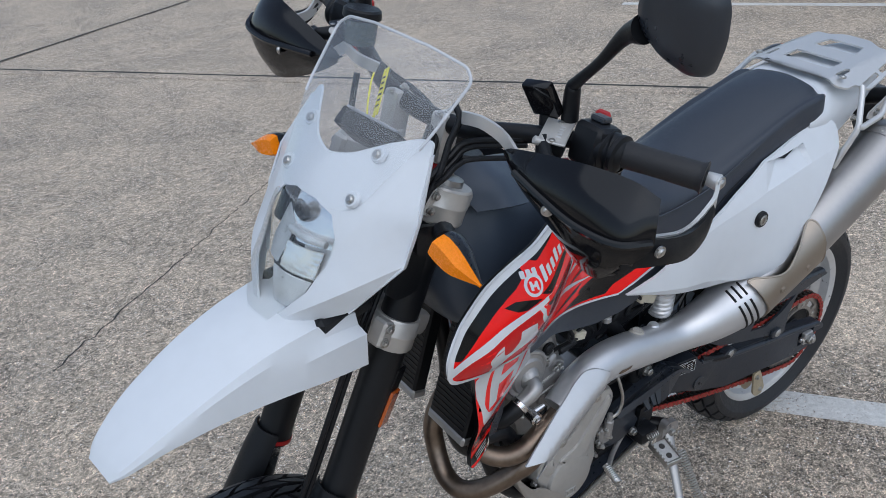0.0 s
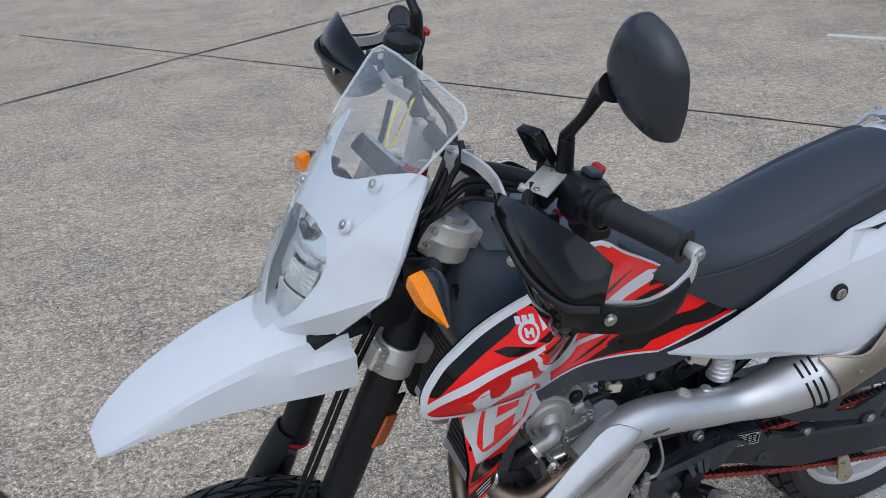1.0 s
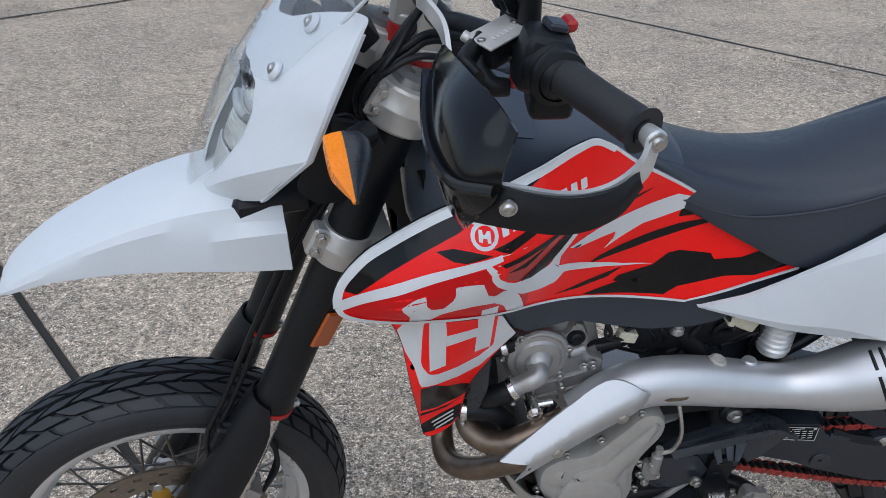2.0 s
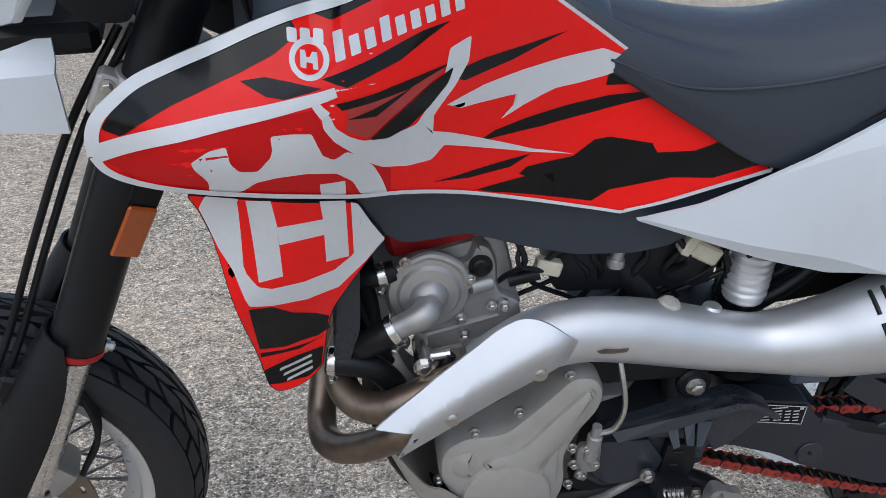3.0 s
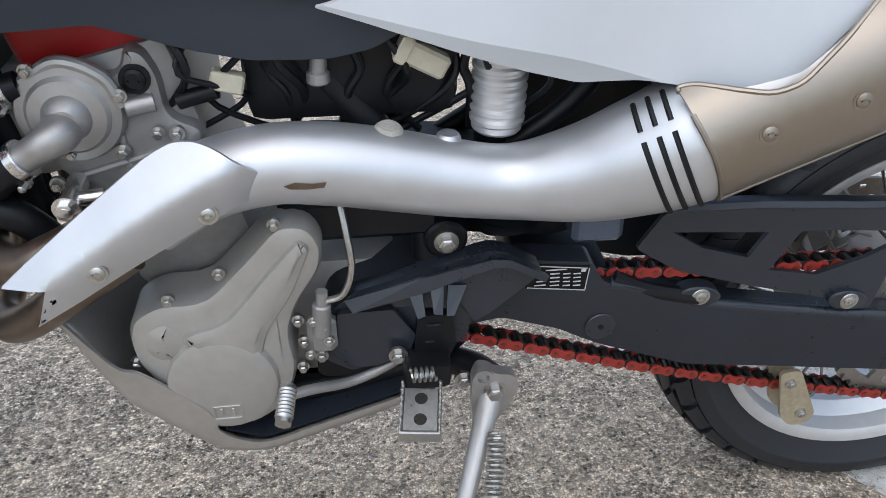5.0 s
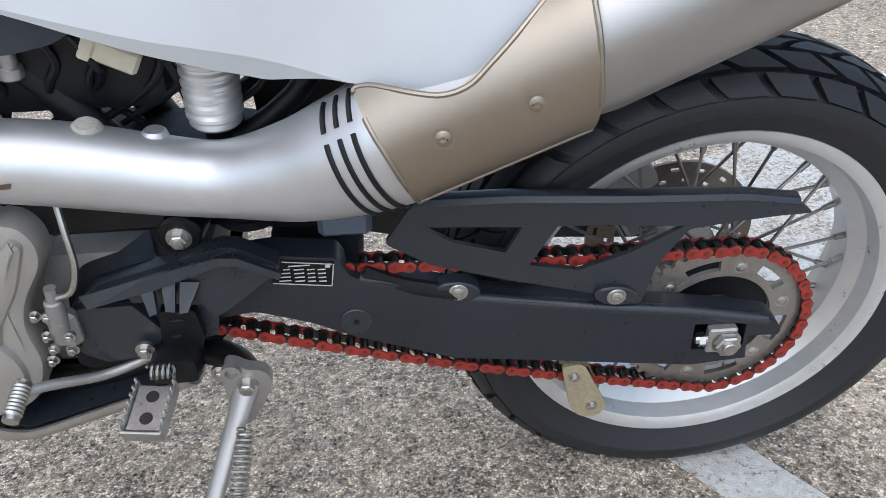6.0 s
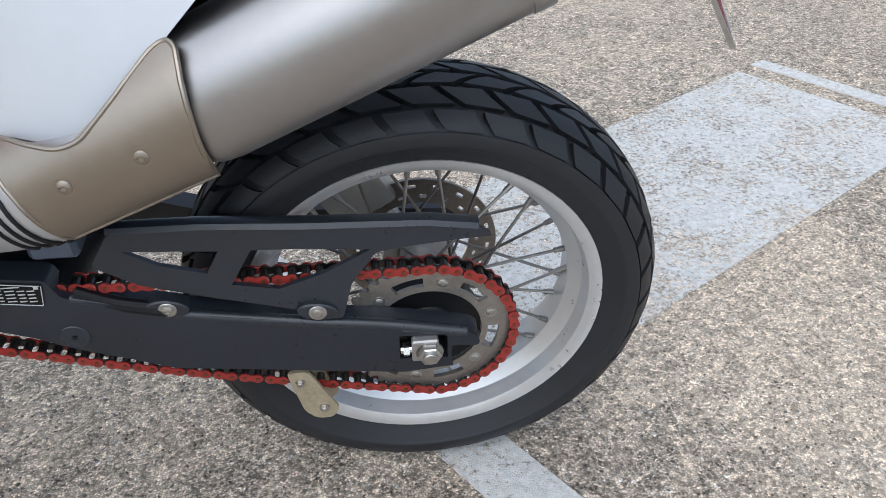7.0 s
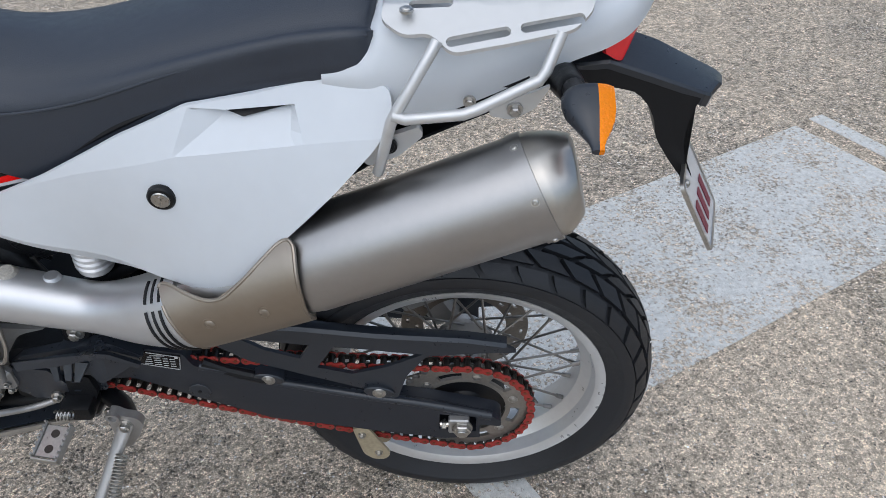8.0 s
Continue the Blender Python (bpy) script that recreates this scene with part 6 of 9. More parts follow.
# radiators behind the scoops
for s in (-1, 1):
    bm = B()
    m = Matrix.Translation((-0.275, s * 0.075, 0.71)) @ Matrix.Rotation(radians(16), 4, "Y")
    box(bm, (0.03, 0.1, 0.26), m, 0.004)
    rad_ = part("radiator", bm, BLACK, bike, "black finned radiator")
    for k in range(24):
        fb = B()
        box(fb, (0.033, 0.09, 0.0012), m @ Matrix.Translation((0, 0, -0.115 + k * 0.01)))
        part("fin", fb, CHAINDARK, rad_)
    bm = B()
    box(bm, (0.034, 0.104, 0.02), m @ Matrix.Translation((0, 0, -0.135)), 0.005)
    part("radiator_tank", bm, ALLOY, rad_)
bm = B()
sheet(bm, rounded([(-0.285, 0.76), (-0.262, 0.7), (-0.258, 0.63), (-0.266, 0.56), (-0.25, 0.55), (-0.235, 0.6), (-0.232, 0.69), (-0.215, 0.73), (-0.23, 0.77)], 0.01), lambda x, z: -0.118 - 0.3 * (z - 0.55) * 0.2, 0.01, 0.03)
part("scoop_back", bm, GREYBLACK, bike, "dusty black scoop lining")

# ---- frame ----
def pipe_part(name, pts, r, mat=BLACK, label="", parent=None, seg=14, sm=6):
    bm = B()
    tube(bm, pts, r, seg, sm)
    return part(name, bm, mat, parent or bike, label)


for s in (-1, 1):
    pipe_part("frame_tube", [(-0.27, s * 0.03, 0.98), (-0.2, s * 0.05, 0.87), (-0.05, s * 0.055, 0.74), (0.08, s * 0.055, 0.62), (0.15, s * 0.07, 0.5), (0.16, s * 0.085, 0.42)], 0.018, BLACK, "black steel frame tube")
    pipe_part("down_tube", [(-0.29, s * 0.02, 0.95), (-0.255, s * 0.05, 0.78), (-0.225, s * 0.06, 0.6), (-0.215, s * 0.06, 0.42), (-0.15, s * 0.07, 0.3), (0.0, s * 0.075, 0.27), (0.14, s * 0.08, 0.3)], 0.015, BLACK, "black frame down tube")
    pipe_part("frame_strut", [(0.3, s * 0.085, 0.68), (0.42, s * 0.085, 0.745), (0.55, s * 0.085, 0.82), (0.62, s * 0.085, 0.85)], 0.011, BLACK)
    pipe_part("frame_strut", [(0.15, s * 0.05, 0.5), (0.3, s * 0.06, 0.6), (0.36, s * 0.06, 0.72)], 0.011, BLACK)
bm = B()
tube(bm, [(-0.345, 0, 0.93), (-0.255, 0, 1.1)], 0.034, 24, 0)
part("steering_head", bm, BLACK, bike, "black steering head")
# pivot plate with its raised plastic cover
plate_out = rounded([(0.05, 0.397), (0.08, 0.424), (0.146, 0.446), (0.215, 0.469), (0.231, 0.467), (0.27, 0.445), (0.266, 0.436), (0.2, 0.393), (0.194, 0.355), (0.172, 0.348), (0.142, 0.345), (0.102, 0.325), (0.07, 0.318), (0.045, 0.333), (0.043, 0.366)], 0.005)
bm = B()
sheet(bm, plate_out, lambda x, z: -0.106 - 0.06 * (x - 0.05), 0.02, 0.03)
pivot_plate = part("pivot_cover", bm, GREYBLACK, bike, "scuffed black plastic pivot cover", 20)
bm = B()
sheet(bm, rounded([(0.112, 0.418), (0.162, 0.438), (0.217, 0.4655), (0.231, 0.464), (0.266, 0.4445), (0.262, 0.4365), (0.199, 0.394), (0.19, 0.41), (0.176, 0.409), (0.133, 0.411), (0.118, 0.408)], 0.002), lambda x, z: -0.131 + 0.16 * abs(x - 0.215) + 0.1 * (z - 0.44), 0.014, 0.02, folds=[((0.215, 0.38), (0.217, 0.48))])
part("cover_facet", bm, GREYBLACK, pivot_plate, smooth=5)
bm = B()
brow_up, brow_lo = [(0.07, 0.418), (0.146, 0.4475), (0.216, 0.4715), (0.232, 0.4695), (0.272, 0.447)], [(0.078, 0.407), (0.15, 0.434), (0.217, 0.4635), (0.231, 0.462), (0.268, 0.441)]
shell(bm, [[Vector((x, -0.112 - 0.02 * min(1, (x - 0.07) / 0.14) + (0.03 * (x - 0.216) if x > 0.216 else 0), z)) for x, z in brow_up], [Vector((x, -0.119 - 0.0155 * min(1, (x - 0.07) / 0.14) + (0.05 * (x - 0.216) if x > 0.216 else 0), z)) for x, z in brow_lo]], 0.008)
part("cover_brow", bm, GREYBLACK, pivot_plate, smooth=5)
bm = B()
sheet(bm, rounded([(0.06, 0.402), (0.117, 0.407), (0.14, 0.372), (0.132, 0.346), (0.102, 0.33), (0.071, 0.325), (0.052, 0.347)], 0.003), lambda x, z: -0.112 - 0.1 * (x - 0.05) - 0.05 * (z - 0.36), 0.008, 0.03)
part("cover_facet", bm, GREYBLACK, pivot_plate, smooth=5)
for rib in ([(0.132, 0.436), (0.146, 0.439), (0.149, 0.412), (0.141, 0.409)], [(0.155, 0.437), (0.169, 0.44), (0.165, 0.412), (0.156, 0.413)], [(0.172, 0.437), (0.191, 0.435), (0.177, 0.41), (0.169, 0.41)]):
    bm = B()
    q = [Vector((x, -0.124 if z > 0.43 else -0.14, z)) for x, z in rib]
    shell(bm, [[q[0], q[1]], [q[3], q[2]]], 0.006)
    part("cover_rib", bm, GREYBLACK, pivot_plate, smooth=0)
bm = B()
sheet(bm, rounded([(0.142, 0.4), (0.178, 0.398), (0.182, 0.36), (0.168, 0.325), (0.136, 0.322), (0.138, 0.36)], 0.004), -0.125, 0.012, 0.02)
part("cover_tab", bm, BLACK, pivot_plate, smooth=20)
for x, z, w in ((0.158, 0.388, 0.014), (0.154, 0.366, 0.01)):
    bm = B()
    box(bm, (w, 0.002, 0.0016), Matrix.Translation((x, -0.1262, z)))
    part("tab_mark", bm, GREYBLACK, pivot_plate)
bolt("pivot_bolt", (0.174, -0.1, 0.473), (0, -1, 0), 0.0088, 0.012, STEEL, bike, label="bright pivot bolt")
bm = B()
cyl(bm, (0.174, -0.06, 0.473), (0.174, -0.1, 0.473), 0.026, 0.022, 24, 0.003)
part("pivot_boss", bm, BLACK, bike)
for x, z in ((0.048, 0.36), (0.04, 0.345)):
    bolt("frame_bolt", (x, -0.11, z), (0, -1, 0), 0.005, 0.008, STEEL, bike)
# clutch actuator cylinder and cable
bm = B()
cyl(bm, (0.043, -0.125, 0.385), (0.046, -0.125, 0.425), 0.0095, seg=14, bevel=0.002)
cyl(bm, (0.046, -0.125, 0.425), (0.047, -0.125, 0.44), 0.006, seg=12)
box(bm, (0.03, 0.02, 0.045), Matrix.Translation((0.043, -0.115, 0.38)), 0.006)
slave = part("clutch_slave", bm, ENGINE, bike, "small cast clutch actuator")
for p in ((0.046, 0.398), (0.05, 0.378), (0.03, 0.362), (0.036, 0.405)):
    bolt("slave_screw", (p[0], -0.127, p[1]), (0, -1, 0), 0.004, 0.006, STEEL, slave)
pipe_part("clutch_line", [(0.05, -0.126, 0.428), (0.068, -0.128, 0.437), (0.078, -0.125, 0.465), (0.075, -0.115, 0.5), (0.07, -0.1, 0.53)], 0.0035, STEEL, "bright braided clutch line", seg=8)

# ---- swing arm ----
SWINGMAT = material("satin_black_paint", (0.016, 0.0195, 0.0275), 0.36, vary=0.15, bump=0.1, bump_scale=1200)
swing_out = rounded([(0.16, 0.395), (0.17, 0.43), (0.258, 0.447), (0.325, 0.443), (0.337, 0.42), (0.417, 0.396), (0.464, 0.38), (0.60, 0.362), (0.69, 0.353), (0.79, 0.338), (0.8, 0.33), (0.80, 0.318), (0.765, 0.318), (0.765, 0.292), (0.77, 0.286), (0.71, 0.278), (0.568, 0.293), (0.44, 0.304), (0.342, 0.335), (0.296, 0.36), (0.233, 0.375), (0.18, 0.36)], 0.007)
SWING = surf([(0.16, 0.4, -0.095), (0.33, 0.44, -0.112), (0.34, 0.36, -0.12), (0.45, 0.39, -0.113), (0.45, 0.34, -0.122), (0.6, 0.36, -0.124), (0.6, 0.32, -0.13), (0.79, 0.335, -0.138), (0.75, 0.29, -0.138), (0.34, 0.335, -0.115)])
for s in (1, -1):
    bm = B()
    sheet(bm, swing_out, SWING, 0.032, 0.02, holes=[[(0.705, 0.3), (0.762, 0.3), (0.762, 0.335), (0.705, 0.335)]] if s > 0 else ())
    if s < 0:
        bm.transform(Matrix.Diagonal((1, -1, 1, 1)))
    sw = part("swing_arm", bm, SWINGMAT, bike, "black swing arm beam" if s > 0 else "", 30)
    if s > 0:
        swing_l = sw
bm = B()
box(bm, (0.1, 0.2, 0.06), Matrix.Translation((0.3, 0, 0.4)), 0.015, 2)
part("swing_bridge", bm, BLACK, bike)
bm = B()
cyl(bm, (0.339, -0.119, 0.364), (0.339, -0.1215, 0.364), 0.017, seg=24, bevel=0.0015)
part("pivot_plug", bm, GREYBLACK, swing_l)
bm = B()
cyl(bm, (0.339, -0.121, 0.364), (0.339, -0.1228, 0.364), 0.003, seg=10)
part("plug_mark", bm, BLACK, swing_l)
bm = B()
tube(bm, [(x, SWING(x, z) + 0.006, z - 0.003) for x, z in ((0.345, 0.417), (0.417, 0.395), (0.464, 0.379), (0.6, 0.361), (0.69, 0.352), (0.785, 0.337))], 0.0075, 12, 4)
part("beam_edge", bm, GREYBLACK, swing_l)
# tyre pressure label: border and lines of print
lab = lambda x, z: SWING(x, z) - 0.0012
bm = B()
sheet(bm, [(0.256, 0.414), (0.318, 0.411), (0.322, 0.44), (0.266, 0.443)], lab, 0.0006, 0.03)
part("pressure_label", bm, BLACKDECAL, swing_l, "black label with white print")
for k, (a, b) in enumerate((((0.27, 0.4405), (0.32, 0.4375)), ((0.318, 0.413), (0.3215, 0.4375)), ((0.258, 0.4145), (0.318, 0.412)))):
    bm = B()
    tube(bm, [(a[0], lab(*a) - 0.0006, a[1]), (b[0], lab(*b) - 0.0006, b[1])], 0.0006, 6, 0)
    part("label_border", bm, TEXTMAT, swing_l)
for k in range(5):
    z = 0.418 + 0.0046 * k
    for x0, x1 in ((0.265 + 0.0018 * k, 0.277), (0.281, 0.291), (0.2945, 0.302), (0.305, 0.313)) if k < 4 else ((0.276, 0.298),):
        bm = B()
        box(bm, (x1 - x0, 0.0006, 0.0014), Matrix.Translation(((x0 + x1) / 2, lab((x0 + x1) / 2, z) - 0.0007, z)))
        part("print_bar", bm, TEXTMAT, swing_l)
bm = B()
box(bm, (0.005, 0.0006, 0.0035), Matrix.Translation((0.3155, lab(0.3155, 0.4355) - 0.0007, 0.4355)))
part("print_mark", bm, TEXTMAT, swing_l)
# axle nut, adjuster block and lock nuts
bm = B()
box(bm, (0.032, 0.012, 0.034), Matrix.Translation((0.735, -0.137, 0.317)), 0.002)
adj = part("chain_adjuster", bm, ALLOY, bike, "alloy chain adjuster block")
bm = B()
tube(bm, [(0.706, -0.137, 0.317), (0.722, -0.137, 0.317)], 0.005, 10, 0)
tube(bm, [(0.709, -0.137, 0.317), (0.716, -0.137, 0.317)], 0.0085, 6, 0)
part("adjuster_screw", bm, SHINY, adj)
bm = B()
cyl(bm, (0.74, -0.14, 0.315), (0.74, -0.143, 0.315), 0.0165, seg=28)
tube(bm, [(0.74, -0.143, 0.315), (0.74, -0.15, 0.315), (0.74, -0.152, 0.315)], [0.0145, 0.0145, 0.0128], 6, 0)
cyl(bm, (0.74, -0.15, 0.315), (0.74, -0.156, 0.315), 0.0085, seg=18, bevel=0.001)
part("axle_nut", bm, STEEL, bike, "steel rear axle nut")
# chain guard with its two windows, and lugs
GUARD = surf([(0.376, 0.45, -0.1), (0.41, 0.5, -0.098), (0.61, 0.494, -0.108), (0.81, 0.468, -0.106), (0.6, 0.4, -0.118), (0.63, 0.36, -0.126), (0.5, 0.4, -0.11)])
guard_out = rounded([(0.374, 0.448), (0.4, 0.488), (0.42, 0.494), (0.497, 0.491), (0.61, 0.487), (0.742, 0.48), (0.804, 0.469, 0.012), (0.818, 0.458, 0.006), (0.78, 0.458), (0.732, 0.456), (0.685, 0.452), (0.655, 0.412), (0.642, 0.366), (0.6, 0.366), (0.6, 0.378), (0.56, 0.386), (0.5, 0.398), (0.42, 0.42)], 0.005)
bm = B()
sheet(bm, guard_out, GUARD, 0.006, 0.02, holes=[[(0.411, 0.466), (0.514, 0.462), (0.497, 0.432), (0.445, 0.446)], [(0.549, 0.462), (0.6, 0.462), (0.68, 0.456), (0.625, 0.428), (0.574, 0.409), (0.522, 0.416)]])
chain_guard = part("chain_guard", bm, GREYBLACK, bike, "black plastic chain guard with windows", 30)
bm = B()
net = [[Vector((x, GUARD(x, z) + dy, z + dz)) for dy, dz in ((0.0, 0.0), (0.003, 0.004), (0.009, 0.005), (0.015, 0.003))] for x, z in ((0.4, 0.489), (0.5, 0.4905), (0.61, 0.4865), (0.742, 0.479), (0.8, 0.4685))]
shell(bm, net, 0.004)
part("guard_top", bm, GREYBLACK, chain_guard)
for x, z in ((0.447, 0.392), (0.614, 0.379)):
    bm = B()
    y0 = SWING(x, z)
    ring = [(x + 0.0235 * math.cos(a), z - 0.003 * math.cos(a) + 0.0125 * math.sin(a)) for a in (2 * math.pi * k / 24 for k in range(24))]
    skin(bm, [[(p, y0 + 0.012, q) for p, q in ring], [(p, y0 - 0.0035, q) for p, q in ring], [(x + (p - x) * 0.9, y0 - 0.005, z + (q - z) * 0.86) for p, q in ring]])
    part("guard_lug", bm, GREYBLACK, chain_guard)
    bm = B()
    cyl(bm, (x, y0 - 0.004, z), (x, y0 - 0.0062, z), 0.0105, seg=20, bevel=0.0006)
    part("lug_washer", bm, STEEL, chain_guard, "bright pressed washer")
    bolt("guard_bolt", (x, y0 - 0.006, z), (0, -1, 0), 0.006, 0.0025, STEEL, chain_guard, "dome")
bm = B()
tube(bm, [(0.35, -0.106, 0.418), (0.39, -0.108, 0.4), (0.447, -0.112, 0.388)], 0.009, 10, 5)
part("chain_slider", bm, BLACK, chain_guard)
# lower chain guide: a tan slider in a plate
guide_out = rounded([(0.565, 0.272), (0.59, 0.274), (0.625, 0.2), (0.615, 0.184), (0.595, 0.184), (0.58, 0.2)], 0.008)
for y in (-0.12, -0.088):
    bm = B()
    sheet(bm, guide_out, y, 0.005, 0.03)
    gd = part("chain_guide", bm, material("worn_tan_guide", (0.42, 0.36, 0.25), 0.45, 0.3, vary=0.25, scale=60), bike, "worn tan chain guide")
    if y < -0.1:
        for x, z in ((0.58, 0.255), (0.605, 0.205)):
            bolt("guide_bolt", (x, y - 0.001, z), (0, -1, 0), 0.0045, 0.005, STEEL, gd)
# shock absorber: silver bellows-like reservoir and black body
bm = B()
prof = []
for k in range(13):
    z = 0.076 - k * 0.0105
    prof += [(0.0243, z), (0.0268, z - 0.0025), (0.0266, z - 0.006), (0.0243, z - 0.0085)]
prof += [(0.0245, -0.064), (0.022, -0.067), (0.0, -0.067)]
lathe(bm, [(0.0, 0.08), (0.024, 0.08)] + prof, 32, "z")
shock_m = Matrix.Translation((0.228, -0.07, 0.648)) @ Matrix.Rotation(radians(2), 4, "Y")
shock = part("shock_spring", bm, RIMMAT, bike, "silver ribbed shock absorber", 25, m=shock_m)
pipe_part("shock_body", [(0.225, -0.05, 0.62), (0.228, -0.045, 0.55), (0.235, -0.04, 0.45)], 0.02, BLACK, "", sm=3)
bm = B()
for k in range(3):
    lathe(bm, [(0.03, k * 0.012), (0.037, k * 0.012 + 0.004), (0.03, k * 0.012 + 0.009)], 24, "z", (0.24, -0.06, 0.468))
part("rubber_boot", bm, BLACK, bike)
bm = B()
box(bm, (0.055, 0.05, 0.055), Matrix.Translation((0.335, -0.065, 0.478)), 0.006)
part("brake_hose_bracket", bm, material("blue_grey_plastic", (0.09, 0.11, 0.15), 0.35), bike, "blue-grey plastic block")
# airbox, connectors and cables in the gap under the tank
bm = B()
box(bm, (0.2, 0.1, 0.13), Matrix.Translation((0.09, -0.02, 0.66)), 0.02, 2)
part("throttle_body", bm, BLACK, bike, "black throttle body")
bm = B()
box(bm, (0.3, 0.16, 0.2), Matrix.Translation((0.36, 0.02, 0.76)), 0.03, 2)
part("air_box", bm, BLACK, bike, "black air box")
bm = B()
cyl(bm, (0.06, -0.075, 0.645), (0.062, -0.078, 0.67), 0.008, seg=14)
cyl(bm, (0.06, -0.075, 0.637), (0.06, -0.075, 0.65), 0.011, seg=16, bevel=0.002)
part("breather_stub", bm, ALLOY, bike)
bm = B()
box(bm, (0.045, 0.018, 0.022), Matrix.Translation((0.155, -0.088, 0.662)) @ Matrix.Rotation(radians(28), 4, "Y"), 0.003)
box(bm, (0.012, 0.022, 0.026), Matrix.Translation((0.137, -0.088, 0.672)) @ Matrix.Rotation(radians(28), 4, "Y"), 0.002)
part("connector", bm, CREAM, bike, "cream electrical connector")
bm = B()
box(bm, (0.03, 0.016, 0.018), Matrix.Translation((-0.02, -0.08, 0.645)) @ Matrix.Rotation(radians(14), 4, "Y"), 0.002)
part("connector", bm, CREAM, bike, "small cream connector")
bm = B()
cyl(bm, (-0.065, -0.08, 0.628), (-0.03, -0.082, 0.638), 0.008, seg=12)
part("temperature_sensor", bm, BLACK, bike)
rng = random.Random(7)
for k in range(12):
    x0 = -0.07 + 0.028 * k
    z0 = 0.705 + rng.uniform(-0.01, 0.01)
    pts = [(x0, -0.07 + rng.uniform(-0.02, 0.02), z0), (x0 + rng.uniform(-0.02, 0.04), -0.08 + rng.uniform(-0.02, 0.02), 0.66 + rng.uniform(-0.015, 0.02)), (x0 + rng.uniform(-0.03, 0.05), -0.07, 0.625), (x0 + rng.uniform(-0.05, 0.06), -0.05, 0.575)]
    pipe_part("wiring", pts, rng.uniform(0.0025, 0.005), BLACK, seg=8, sm=5)
for k in range(8):
    pts = [(-0.3 + rng.uniform(-0.03, 0.03), -0.05 + rng.uniform(-0.04, 0.03), 0.95), (-0.27 + rng.uniform(-0.03, 0.02), -0.06 + rng.uniform(-0.03, 0.03), 0.8), (-0.25 + rng.uniform(-0.03, 0.03), -0.06 + rng.uniform(-0.03, 0.02), 0.62), (-0.2, -0.05, 0.5)]
    pipe_part("wiring", pts, rng.uniform(0.003, 0.006), BLACK, seg=8, sm=5)
bm = B()
box(bm, (0.16, 0.02, 0.05), Matrix.Translation((0.09, -0.085, 0.5)), 0.008)
part("frame_gusset", bm, BLACK, bike)
bm = B()
sheet(bm, rounded([(0.03, 0.54), (0.25, 0.525), (0.34, 0.47), (0.3, 0.445), (0.1, 0.47), (0.06, 0.5)], 0.02), -0.06, 0.12, 0.05)
part("centre_frame", bm, BLACK, bike, "black frame casting")
bm = B()
sheet(bm, rounded([(0.16, 0.45), (0.2, 0.42), (0.2, 0.33), (0.1, 0.3), (0.03, 0.3), (0.05, 0.42)], 0.02), -0.095, 0.19, 0.05)
part("engine_mount", bm, BLACK, bike)
# skid plate
SK = [(-0.212, 0.437, 0.12, 0.012), (-0.204, 0.428, 0.125, 0.016), (-0.165, 0.370, 0.13, 0.045), (-0.142, 0.360, 0.132, 0.06), (-0.11, 0.332, 0.133, 0.062), (-0.082, 0.302, 0.134, 0.055), (-0.073, 0.27, 0.133, 0.028), (-0.032, 0.247, 0.13, 0.010), (0.03, 0.262, 0.126, 0.008), (0.093, 0.281, 0.123, 0.007), (0.15, 0.298, 0.12, 0.006)]
bm = B()
net = []
for x, z, w, dp in SK:
    net.append([Vector((x, -w, z)), Vector((x + 0.002, -w, z - dp * 0.5)), Vector((x + 0.004, -w * 0.985, z - dp * 0.95)), Vector((x + 0.012, -w * 0.85, z - dp - 0.006)), Vector((x + 0.014, 0, z - dp - 0.008)), Vector((x + 0.012, w * 0.85, z - dp - 0.006)), Vector((x + 0.004, w * 0.985, z - dp * 0.95)), Vector((x + 0.002, w, z - dp * 0.5)), Vector((x, w, z))])
net = grid([[tuple(p) for p in r] for r in net], 4, 5)
shell(bm, net, 0.004, True)
skid = part("skid_plate", bm, material("bare_alloy_plate", (0.44, 0.42, 0.39), 0.42, 0.7, vary=0.12, scale=30, wear=0.2), bike, "bare alloy skid plate", 50)
# dark grey sheet laid over the inside of the skid plate
bm = B()
net = [[Vector((x, y, z)) for y in (-w + 0.004, 0.0, w - 0.004)] for x, z, w in ((-0.07, 0.262, 0.13), (-0.03, 0.244, 0.128), (0.03, 0.259, 0.124), (0.093, 0.278, 0.121), (0.148, 0.295, 0.118))]
shell(bm, net, 0.003)
part("plate_lining", bm, GREYBLACK, skid, "dark sheet over the inner face")
# gear lever
pipe_part("gear_lever", [(0.15, -0.095, 0.342), (0.115, -0.105, 0.322), (0.07, -0.125, 0.318), (0.03, -0.152, 0.336), (0.008, -0.168, 0.345)], 0.0055, ALLOY, "alloy gear lever")
bm = B()
knurl = [(0.0095 if 2 <= q <= 18 and q % 2 else 0.0082) for q in range(22)]
tube(bm, [Vector((0.007, -0.162, 0.352)).lerp(Vector((0.002, -0.203, 0.34)), q / 21) for q in range(22)], knurl, 16, 0)
part("lever_toe_peg", bm, STEEL, bike, "knurled lever tip")
